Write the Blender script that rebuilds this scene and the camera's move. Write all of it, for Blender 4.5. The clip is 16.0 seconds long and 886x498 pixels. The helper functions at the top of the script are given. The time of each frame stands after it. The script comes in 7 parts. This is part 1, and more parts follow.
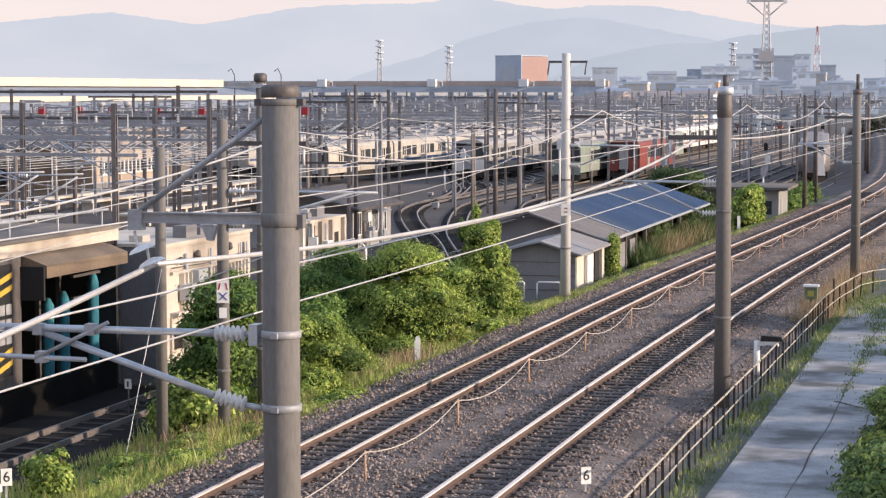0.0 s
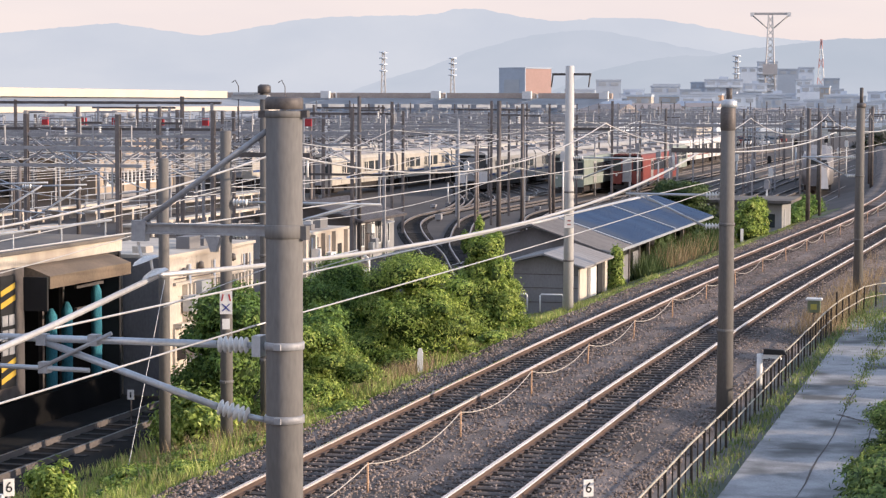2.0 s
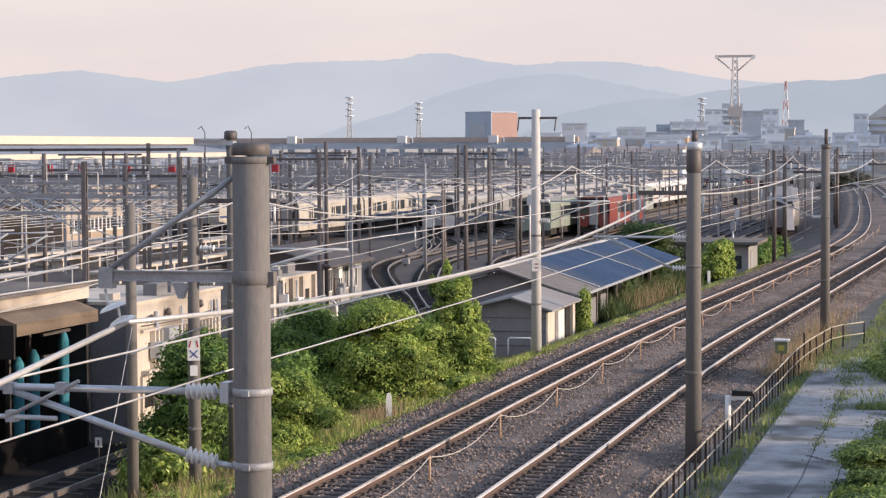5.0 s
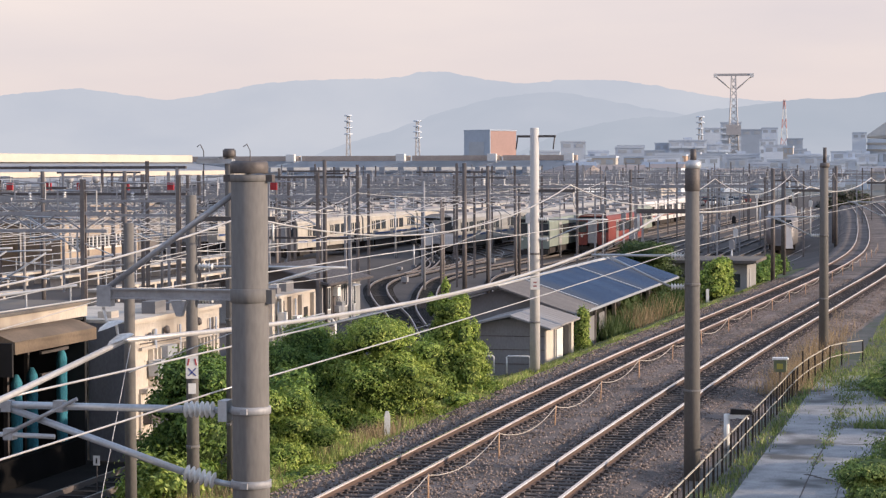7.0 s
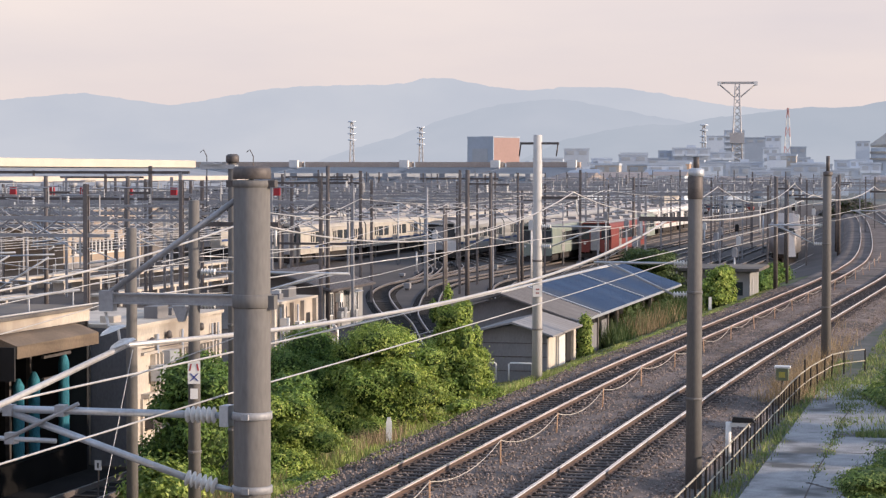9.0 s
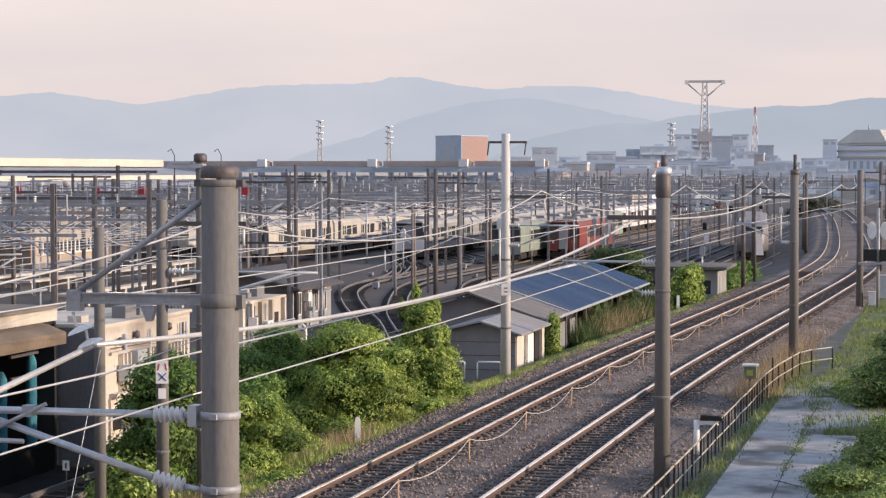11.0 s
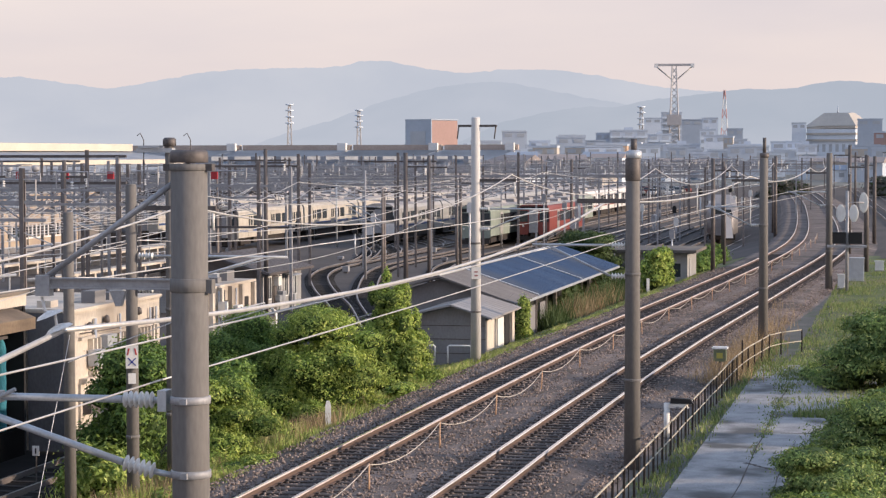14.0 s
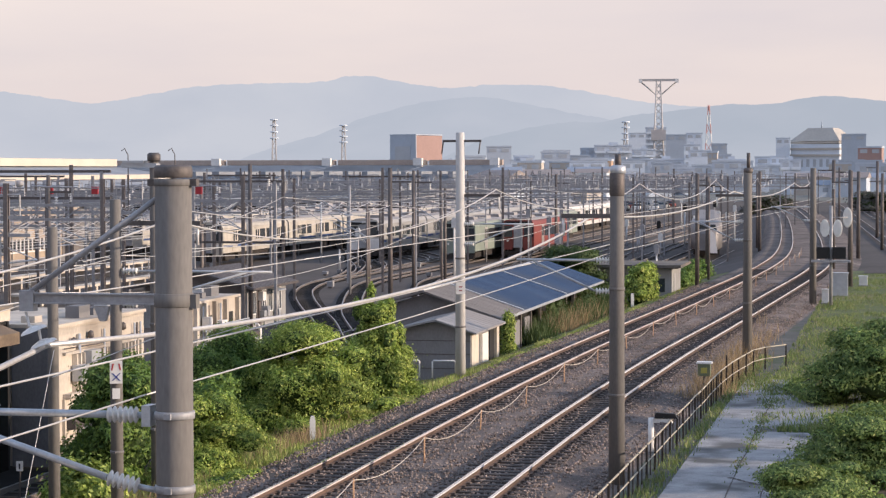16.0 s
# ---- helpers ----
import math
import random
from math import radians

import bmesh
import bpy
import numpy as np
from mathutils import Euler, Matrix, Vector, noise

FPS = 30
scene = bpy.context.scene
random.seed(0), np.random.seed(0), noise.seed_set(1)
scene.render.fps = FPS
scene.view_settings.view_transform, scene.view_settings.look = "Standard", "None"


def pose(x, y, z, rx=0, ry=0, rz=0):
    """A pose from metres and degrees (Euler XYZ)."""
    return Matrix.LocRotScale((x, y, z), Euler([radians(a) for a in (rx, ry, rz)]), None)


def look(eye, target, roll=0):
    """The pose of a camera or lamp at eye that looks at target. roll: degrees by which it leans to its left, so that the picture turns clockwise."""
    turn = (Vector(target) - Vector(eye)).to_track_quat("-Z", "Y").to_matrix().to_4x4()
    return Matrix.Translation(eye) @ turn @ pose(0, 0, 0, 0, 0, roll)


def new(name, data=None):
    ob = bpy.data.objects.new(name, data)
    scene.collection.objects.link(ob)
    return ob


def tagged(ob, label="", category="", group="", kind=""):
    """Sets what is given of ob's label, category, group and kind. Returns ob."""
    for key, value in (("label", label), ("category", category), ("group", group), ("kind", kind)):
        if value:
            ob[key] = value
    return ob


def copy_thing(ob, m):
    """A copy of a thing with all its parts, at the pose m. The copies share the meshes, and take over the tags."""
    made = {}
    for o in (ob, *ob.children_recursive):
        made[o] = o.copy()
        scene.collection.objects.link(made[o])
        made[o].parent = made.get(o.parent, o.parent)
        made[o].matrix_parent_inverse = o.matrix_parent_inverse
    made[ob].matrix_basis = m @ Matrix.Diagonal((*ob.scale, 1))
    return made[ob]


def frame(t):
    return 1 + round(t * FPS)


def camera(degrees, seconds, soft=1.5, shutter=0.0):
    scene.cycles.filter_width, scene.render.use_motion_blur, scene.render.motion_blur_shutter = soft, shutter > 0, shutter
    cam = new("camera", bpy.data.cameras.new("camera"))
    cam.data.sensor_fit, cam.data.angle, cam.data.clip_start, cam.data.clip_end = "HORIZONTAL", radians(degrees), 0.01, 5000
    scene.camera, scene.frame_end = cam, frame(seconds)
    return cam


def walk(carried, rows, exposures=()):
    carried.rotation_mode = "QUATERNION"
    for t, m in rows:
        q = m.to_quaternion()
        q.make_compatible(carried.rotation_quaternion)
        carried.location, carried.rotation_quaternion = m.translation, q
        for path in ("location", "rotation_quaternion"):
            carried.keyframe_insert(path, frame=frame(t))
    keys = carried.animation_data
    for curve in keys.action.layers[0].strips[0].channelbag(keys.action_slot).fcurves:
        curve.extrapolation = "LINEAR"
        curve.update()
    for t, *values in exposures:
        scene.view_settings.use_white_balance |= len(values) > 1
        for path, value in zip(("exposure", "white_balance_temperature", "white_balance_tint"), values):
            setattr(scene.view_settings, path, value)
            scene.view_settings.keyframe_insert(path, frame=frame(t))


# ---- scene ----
cam = camera(23.3, 16.0, soft=1.3)
PATH = [
    (0, (0.006, -0.02, 7.0), (-0.505, 1.908, 6.853), -0.0),
    (0.5, (0.014, -0.042, 7.004), (-0.499, 1.885, 6.858), 0.1),
    (1, (0.009, -0.047, 7.004), (-0.506, 1.88, 6.859), 0.1),
    (1.5, (0.013, -0.047, 7.002), (-0.502, 1.88, 6.861), 0.1),
    (2, (0.011, -0.044, 7.004), (-0.503, 1.884, 6.868), 0.2),
    (2.5, (0.011, -0.036, 7.003), (-0.5, 1.893, 6.874), 0.2),
    (3, (0.006, -0.032, 7.004), (-0.5, 1.899, 6.883), 0.1),
    (3.5, (0.014, -0.049, 7.004), (-0.487, 1.884, 6.89), -0.0),
    (4, (0.017, -0.063, 7.004), (-0.478, 1.872, 6.899), -0.1),
    (6.5, (0.012, -0.04, 7.011), (-0.468, 1.9, 6.926), -0.3),
    (7, (0.015, -0.05, 7.007), (-0.469, 1.888, 6.929), -0.2),
    (7.5, (0.014, -0.047, 7.005), (-0.474, 1.891, 6.933), -0.1),
    (8, (0.016, -0.049, 7.004), (-0.474, 1.889, 6.934), -0.0),
    (8.5, (0.011, -0.039, 7.008), (-0.479, 1.899, 6.939), 0.1),
    (9, (0.024, -0.06, 7.008), (-0.463, 1.879, 6.936), 0.1),
    (11.5, (0.023, -0.056, 7.008), (-0.427, 1.891, 6.935), -0.0),
    (12, (0.031, -0.078, 7.011), (-0.412, 1.871, 6.937), -0.0),
    (12.5, (0.031, -0.075, 7.01), (-0.408, 1.875, 6.932), -0.0),
    (13, (0.032, -0.069, 7.011), (-0.405, 1.881, 6.929), -0.1),
    (13.5, (0.029, -0.066, 7.011), (-0.405, 1.884, 6.925), -0.1),
    (14, (0.021, -0.041, 7.008), (-0.41, 1.91, 6.92), -0.1),
    (14.5, (0.028, -0.06, 7.006), (-0.398, 1.892, 6.918), -0.2),
    (15, (0.027, -0.053, 7.004), (-0.395, 1.9, 6.92), -0.2),
    (15.5, (0.025, -0.056, 7.009), (-0.394, 1.898, 6.929), -0.1),
    (16, (0.031, -0.065, 7.008), (-0.386, 1.889, 6.934), -0.1),
]
walk(cam, [(t, look(eye, target, roll)) for t, eye, target, roll in PATH],
     exposures=((0, 0.14, 6220, 12), (2.5, 0.1, 6220, 12), (4, 0.02, 6220, 12), (7, -0.06, 6220, 12), (16, -0.07, 6220, 12)))

# ---- light ----
SUN_AZ, SUN_EL = radians(90), radians(14)
world = bpy.data.worlds.new("evening_sky")
scene.world = world
world.use_nodes = True
wn, wl = world.node_tree.nodes, world.node_tree.links
wn.clear()
sky = wn.new("ShaderNodeTexSky")
sky.sky_type, sky.sun_disc = "NISHITA", False
sky.sun_elevation, sky.sun_rotation = SUN_EL, SUN_AZ
sky.air_density, sky.dust_density, sky.ozone_density = 1.0, 1.2, 1.5
haze = wn.new("ShaderNodeMixRGB")
haze.inputs[0].default_value = 0.74
back = wn.new("ShaderNodeBackground")
back.inputs["Strength"].default_value = 0.115
wout = wn.new("ShaderNodeOutputWorld")
coord = wn.new("ShaderNodeTexCoord")
axis = wn.new("ShaderNodeSeparateXYZ")
wl.new(coord.outputs["Generated"], axis.inputs[0])
rise = wn.new("ShaderNodeMapRange")
rise.interpolation_type = "SMOOTHSTEP"
rise.inputs["From Min"].default_value, rise.inputs["From Max"].default_value = 0.1, 0.75
wl.new(axis.outputs["Z"], rise.inputs[0])
dome = wn.new("ShaderNodeMixRGB")
dome.inputs[1].default_value = (10.3, 8.7, 8.15, 1)
dome.inputs[2].default_value = (5.6, 7.6, 10.6, 1)
wl.new(rise.outputs[0], dome.inputs[0])
wl.new(dome.outputs[0], haze.inputs[2])
wl.new(sky.outputs[0], haze.inputs[1])
cloud = wn.new("ShaderNodeTexNoise")
cloud.inputs["Scale"].default_value, cloud.inputs["Detail"].default_value = 2.6, 6
streak = wn.new("ShaderNodeMapping")
streak.inputs["Scale"].default_value = (1, 1, 5)
streak.inputs["Location"].default_value = (0.35, 0.0, 0.2)
wl.new(coord.outputs["Generated"], streak.inputs[0])
wl.new(streak.outputs[0], cloud.inputs["Vector"])
tint = wn.new("ShaderNodeValToRGB")
tint.color_ramp.elements[0].position, tint.color_ramp.elements[1].position = 0.36, 0.66
tint.color_ramp.elements[0].color, tint.color_ramp.elements[1].color = (0.83, 0.845, 0.89, 1), (1.0, 0.98, 0.95, 1)
wl.new(cloud.outputs[0], tint.inputs[0])
veil = wn.new("ShaderNodeMixRGB")
veil.blend_type = "MULTIPLY"
veil.inputs[0].default_value = 1.0
wl.new(haze.outputs[0], veil.inputs[1])
wl.new(tint.outputs[0], veil.inputs[2])
wl.new(veil.outputs[0], back.inputs["Color"])
wl.new(back.outputs[0], wout.inputs[0])
sun_data = bpy.data.lights.new("sun", "SUN")
sun_data.energy, sun_data.angle, sun_data.color = 5.4, radians(0.8), (1.0, 0.785, 0.58)
sun = new("sun", sun_data)
sun.matrix_world = look((0, 0, 0), (-math.sin(SUN_AZ) * math.cos(SUN_EL), -math.cos(SUN_AZ) * math.cos(SUN_EL), -math.sin(SUN_EL)))


# ---- materials ----
def mat(name, a, b=None, rough=0.8, metal=0.0, scale=3.0, fine=40.0, bump=0.15, dist=0.02, stretch=(1, 1, 1), vary=0.0, c=None, spec=0.4):
    """Two-scale noise material from colour a to b, with stains of c, grain and bump."""
    m = bpy.data.materials.new(name)
    m.use_nodes = True
    n, l = m.node_tree.nodes, m.node_tree.links
    p = n["Principled BSDF"]
    p.inputs["Metallic"].default_value = metal
    p.inputs["Specular IOR Level"].default_value = spec
    b = b or tuple(v * 0.7 for v in a)
    tc = n.new("ShaderNodeTexCoord")
    mp = n.new("ShaderNodeMapping")
    mp.inputs["Scale"].default_value = stretch
    l.new(tc.outputs["Object"], mp.inputs[0])
    big, small = n.new("ShaderNodeTexNoise"), n.new("ShaderNodeTexNoise")
    big.inputs["Scale"].default_value, small.inputs["Scale"].default_value = scale, fine
    big.inputs["Detail"].default_value, small.inputs["Detail"].default_value = 4, 3
    for t in (big, small):
        l.new(mp.outputs[0], t.inputs["Vector"])
    add = n.new("ShaderNodeMath")
    add.operation = "MULTIPLY_ADD"
    add.inputs[1].default_value = 0.45
    l.new(small.outputs[0], add.inputs[0])
    mul = n.new("ShaderNodeMath")
    mul.operation = "MULTIPLY"
    mul.inputs[1].default_value = 0.55
    l.new(big.outputs[0], mul.inputs[0])
    l.new(mul.outputs[0], add.inputs[2])
    ramp = n.new("ShaderNodeValToRGB")
    ramp.color_ramp.elements[0].position, ramp.color_ramp.elements[1].position = 0.36, 0.64
    ramp.color_ramp.elements[0].color, ramp.color_ramp.elements[1].color = (*b, 1), (*a, 1)
    l.new(add.outputs[0], ramp.inputs[0])
    col = ramp.outputs[0]
    if c:
        st = n.new("ShaderNodeTexNoise")
        st.inputs["Scale"].default_value, st.inputs["Detail"].default_value = scale * 0.37, 5
        l.new(mp.outputs[0], st.inputs["Vector"])
        sr = n.new("ShaderNodeValToRGB")
        sr.color_ramp.elements[0].position, sr.color_ramp.elements[1].position = 0.5, 0.66
        l.new(st.outputs[0], sr.inputs[0])
        mx = n.new("ShaderNodeMixRGB")
        mx.inputs[2].default_value = (*c, 1)
        l.new(sr.outputs[0], mx.inputs[0])
        l.new(col, mx.inputs[1])
        col = mx.outputs[0]
    if vary:
        oi = n.new("ShaderNodeObjectInfo")
        ge = n.new("ShaderNodeNewGeometry")
        sm = n.new("ShaderNodeMath")
        sm.operation = "ADD"
        l.new(oi.outputs["Random"], sm.inputs[0])
        l.new(ge.outputs["Random Per Island"], sm.inputs[1])
        mr = n.new("ShaderNodeMapRange")
        mr.inputs["From Max"].default_value = 2
        mr.inputs["To Min"].default_value, mr.inputs["To Max"].default_value = 1 - vary, 1 + vary
        l.new(sm.outputs[0], mr.inputs[0])
        hv = n.new("ShaderNodeHueSaturation")
        l.new(mr.outputs[0], hv.inputs["Value"])
        l.new(col, hv.inputs["Color"])
        col = hv.outputs[0]
    l.new(col, p.inputs["Base Color"])
    rr = n.new("ShaderNodeMapRange")
    rr.inputs["To Min"].default_value, rr.inputs["To Max"].default_value = max(0.03, rough - 0.12), min(1, rough + 0.12)
    l.new(small.outputs[0], rr.inputs[0])
    l.new(rr.outputs[0], p.inputs["Roughness"])
    if bump:
        bp = n.new("ShaderNodeBump")
        bp.inputs["Strength"].default_value, bp.inputs["Distance"].default_value = bump, dist
        l.new(add.outputs[0], bp.inputs["Height"])
        l.new(bp.outputs[0], p.inputs["Normal"])
    return m


def leaf_mat(name, a, b, dry=None, dry_from=0.93):
    """Leaves: colour varies from leaf to leaf, with some light let through."""
    m = bpy.data.materials.new(name)
    m.use_nodes = True
    n, l = m.node_tree.nodes, m.node_tree.links
    p = n["Principled BSDF"]
    p.inputs["Roughness"].default_value = 0.55
    p.inputs["Specular IOR Level"].default_value = 0.3
    ge = n.new("ShaderNodeNewGeometry")
    ramp = n.new("ShaderNodeValToRGB")
    ramp.color_ramp.elements[0].color, ramp.color_ramp.elements[1].color = (*b, 1), (*a, 1)
    if dry:
        e = ramp.color_ramp.elements.new(dry_from)
        e.color = (*a, 1)
        ramp.color_ramp.elements[-1].color = (*dry, 1)
    l.new(ge.outputs["Random Per Island"], ramp.inputs[0])
    tc = n.new("ShaderNodeTexCoord")
    nz = n.new("ShaderNodeTexNoise")
    nz.inputs["Scale"].default_value = 0.9
    l.new(tc.outputs["Object"], nz.inputs["Vector"])
    mr = n.new("ShaderNodeMapRange")
    mr.inputs["From Min"].default_value, mr.inputs["From Max"].default_value = 0.3, 0.7
    mr.inputs["To Min"].default_value, mr.inputs["To Max"].default_value = 0.75, 1.3
    l.new(nz.outputs[0], mr.inputs[0])
    hv = n.new("ShaderNodeHueSaturation")
    l.new(mr.outputs[0], hv.inputs["Value"])
    l.new(ramp.outputs[0], hv.inputs["Color"])
    l.new(hv.outputs[0], p.inputs["Base Color"])
    tr = n.new("ShaderNodeBsdfTranslucent")
    l.new(hv.outputs[0], tr.inputs[0])
    mx = n.new("ShaderNodeMixShader")
    mx.inputs[0].default_value = 0.28
    l.new(p.outputs[0], mx.inputs[1])
    l.new(tr.outputs[0], mx.inputs[2])
    l.new(mx.outputs[0], n["Material Output"].inputs[0])
    return m


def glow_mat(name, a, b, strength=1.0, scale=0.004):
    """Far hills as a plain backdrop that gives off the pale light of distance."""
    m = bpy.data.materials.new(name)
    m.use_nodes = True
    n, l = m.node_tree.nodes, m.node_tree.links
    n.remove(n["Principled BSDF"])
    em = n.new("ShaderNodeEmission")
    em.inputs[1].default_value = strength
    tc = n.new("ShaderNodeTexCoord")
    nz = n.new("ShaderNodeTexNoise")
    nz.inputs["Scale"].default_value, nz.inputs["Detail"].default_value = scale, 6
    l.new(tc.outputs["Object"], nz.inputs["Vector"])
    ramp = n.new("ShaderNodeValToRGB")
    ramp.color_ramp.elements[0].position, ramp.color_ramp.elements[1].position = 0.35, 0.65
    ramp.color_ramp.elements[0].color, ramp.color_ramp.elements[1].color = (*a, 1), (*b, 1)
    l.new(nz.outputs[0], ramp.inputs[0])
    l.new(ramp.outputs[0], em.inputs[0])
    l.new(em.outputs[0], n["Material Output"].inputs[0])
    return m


M_GROUND = mat("yard_earth", (0.1, 0.086, 0.081), (0.052, 0.045, 0.042), 0.95, scale=0.15, fine=3, bump=0.3, c=(0.085, 0.074, 0.07))
M_FAR = mat("town_ground", (0.2, 0.2, 0.19), (0.12, 0.13, 0.11), 0.95, scale=0.02, fine=0.4, bump=0)
M_BALLAST = mat("ballast", (0.255, 0.208, 0.186), (0.07, 0.057, 0.052), 0.95, scale=0.5, fine=30, bump=1.0, dist=0.06, c=(0.085, 0.072, 0.066))
M_STONE = mat("ballast_stone", (0.345, 0.278, 0.246), (0.1, 0.08, 0.071), 0.9, scale=2, fine=30, bump=0.2, vary=0.8)
M_DRYEARTH = mat("dry_earth", (0.14, 0.135, 0.122), (0.072, 0.075, 0.064), 0.95, scale=0.9, fine=14, bump=0.5, c=(0.062, 0.085, 0.042))
M_GRASSBED = mat("grass_bed", (0.18, 0.19, 0.075), (0.095, 0.11, 0.045), 0.95, scale=0.7, fine=12, bump=0.6, dist=0.06, c=(0.17, 0.14, 0.09))
M_ROAD = mat("worn_concrete_paving", (0.4, 0.393, 0.395), (0.225, 0.221, 0.224), 0.85, scale=1.5, fine=22, bump=0.35, c=(0.1, 0.1, 0.098))
# rust tint made this pale to hold the sun glint along the rail
M_RUST = mat("rusty_glint_rail_side", (0.8, 0.71, 0.68), (0.55, 0.46, 0.43), 0.4, 0.1, scale=3, fine=40, bump=0.08, stretch=(1, 0.15, 1))
M_RUSTYARD = mat("yard_rail_side", (0.2, 0.175, 0.16), (0.12, 0.105, 0.1), 0.7, 0.3, scale=3, fine=40, bump=0.08, stretch=(1, 0.15, 1))
# worn steel, whitened further with the glint in its colour
M_RUSTPALE = mat("worn_glint_rail_side", (0.86, 0.88, 0.92), (0.66, 0.66, 0.68), 0.33, 0.15, scale=3, fine=40, bump=0.06, stretch=(1, 0.15, 1))
M_RAILTOP = mat("polished_rail_head", (0.9, 0.88, 0.87), (0.78, 0.75, 0.73), 0.2, 1.0, scale=2, fine=30, bump=0.0, stretch=(1, 0.05, 1))
M_YARDTOP = mat("dull_rail_head", (0.42, 0.4, 0.39), (0.3, 0.285, 0.275), 0.42, 0.7, scale=2, fine=30, bump=0.0, stretch=(1, 0.05, 1))
M_YARDSLEEPER = mat("near_black_sleeper", (0.05, 0.045, 0.043), (0.025, 0.023, 0.022), 0.9, scale=3, fine=25, bump=0.3)
M_SLEEPER = mat("weathered_sleeper", (0.1, 0.083, 0.076), (0.048, 0.04, 0.037), 0.9, scale=3, fine=25, bump=0.3, vary=0.3)
M_CONC = mat("pole_concrete", (0.2, 0.19, 0.182), (0.135, 0.128, 0.122), 0.85, scale=1.5, fine=35, bump=0.12, dist=0.01, stretch=(1, 1, 0.25), c=(0.125, 0.117, 0.11))
M_CONCPALE = mat("pale_pole_concrete", (0.62, 0.61, 0.6), (0.5, 0.49, 0.48), 0.85, scale=1.5, fine=35, bump=0.12, dist=0.01, stretch=(1, 1, 0.25), c=(0.42, 0.41, 0.4))
M_STEEL = mat("galvanised_steel", (0.56, 0.585, 0.62), (0.42, 0.44, 0.47), 0.45, 0.45, scale=4, fine=40, bump=0.05)
M_DARKSTEEL = mat("dark_painted_steel", (0.16, 0.142, 0.136), (0.09, 0.08, 0.078), 0.6, 0.3, scale=3, fine=30, bump=0.08)
# brown steel, lightened in colour partly for haze over the yard
M_POST = mat("brown_weathered_steel", (0.25, 0.222, 0.21), (0.15, 0.133, 0.126), 0.7, 0.2, scale=3, fine=30, bump=0.08)
M_GREYSTEEL = mat("grey_painted_steel", (0.42, 0.42, 0.435), (0.29, 0.29, 0.3), 0.6, 0.25, scale=3, fine=30, bump=0.06)
M_WIRE = mat("bare_conductor", (0.64, 0.625, 0.61), (0.48, 0.465, 0.45), 0.42, 0.35, scale=1, fine=20, bump=0)
M_PORCELAIN = mat("white_porcelain", (0.8, 0.79, 0.77), (0.68, 0.66, 0.63), 0.25, scale=6, fine=30, bump=0)
M_WHITE = mat("white_paint", (0.8, 0.79, 0.77), (0.66, 0.65, 0.63), 0.6, scale=4, fine=30, bump=0.05)
M_BLACK = mat("black_paint", (0.02, 0.02, 0.022), (0.012, 0.012, 0.013), 0.6, scale=4, fine=30, bump=0.05)
# near-black that carries the shade of interiors and openings
M_DARKVOID = mat("shaded_interior", (0.025, 0.024, 0.026), (0.014, 0.014, 0.015), 0.8, scale=1, fine=12, bump=0.1)
M_ORANGE = mat("orange_stake", (0.62, 0.38, 0.22), (0.48, 0.3, 0.19), 0.7, scale=4, fine=30, bump=0.1)
M_ROPE = mat("pale_rope", (0.55, 0.5, 0.44), (0.4, 0.36, 0.31), 0.9, scale=8, fine=60, bump=0.1)
M_FENCE = mat("rusty_fence_steel", (0.075, 0.06, 0.05), (0.04, 0.034, 0.03), 0.75, 0.3, scale=4, fine=40, bump=0.1)
M_FENCERAIL = mat("worn_fence_rail", (0.55, 0.5, 0.4), (0.35, 0.31, 0.24), 0.7, 0.2, scale=4, fine=40, bump=0.1)
M_WALL = mat("stained_render", (0.66, 0.595, 0.51), (0.48, 0.425, 0.365), 0.9, scale=0.8, fine=16, bump=0.15, c=(0.34, 0.295, 0.25), stretch=(1, 1, 0.4))
M_WALLGREY = mat("grey_mortar", (0.26, 0.258, 0.268), (0.19, 0.188, 0.196), 0.9, scale=0.9, fine=16, bump=0.1, c=(0.19, 0.187, 0.193), stretch=(1, 1, 0.5))
M_ROOFBROWN = mat("weathered_sheet_roof", (0.22, 0.2, 0.19), (0.14, 0.127, 0.12), 0.8, scale=0.8, fine=12, bump=0.1, stretch=(0.3, 1, 1))
M_ROOFDARK = mat("gravelled_flat_roof", (0.16, 0.148, 0.14), (0.09, 0.083, 0.08), 0.95, scale=0.6, fine=9, bump=0.4, c=(0.2, 0.17, 0.14))
M_ROOFPALE = mat("pale_weathered_sheet", (0.34, 0.335, 0.34), (0.23, 0.226, 0.23), 0.75, scale=0.8, fine=12, bump=0.1, stretch=(0.3, 1, 1), c=(0.26, 0.24, 0.23))
# near-black gravel for the ground round the wash track
M_DARKGRAVEL = mat("near_black_ballast", (0.026, 0.024, 0.024), (0.012, 0.0115, 0.0115), 0.95, scale=0.7, fine=14, bump=0.6, c=(0.04, 0.038, 0.034), spec=0.08)
M_ROOFBLUE = mat("blue_sheet_roof", (0.045, 0.085, 0.165), (0.026, 0.05, 0.105), 0.7, 0.0, scale=0.7, fine=10, bump=0.06, stretch=(0.25, 1, 1), c=(0.06, 0.08, 0.12), spec=0.15)
M_ROOFGREY = mat("grey_sheet_roof", (0.32, 0.34, 0.37), (0.22, 0.24, 0.27), 0.6, 0.1, scale=0.3, fine=6, bump=0.05)
M_GLASS = mat("dark_window_glass", (0.05, 0.06, 0.07), (0.03, 0.036, 0.042), 0.12, scale=1, fine=6, bump=0, spec=0.6)
M_LEAF = leaf_mat("broad_leaves", (0.44, 0.54, 0.12), (0.1, 0.18, 0.036), (0.6, 0.63, 0.19), 0.83)
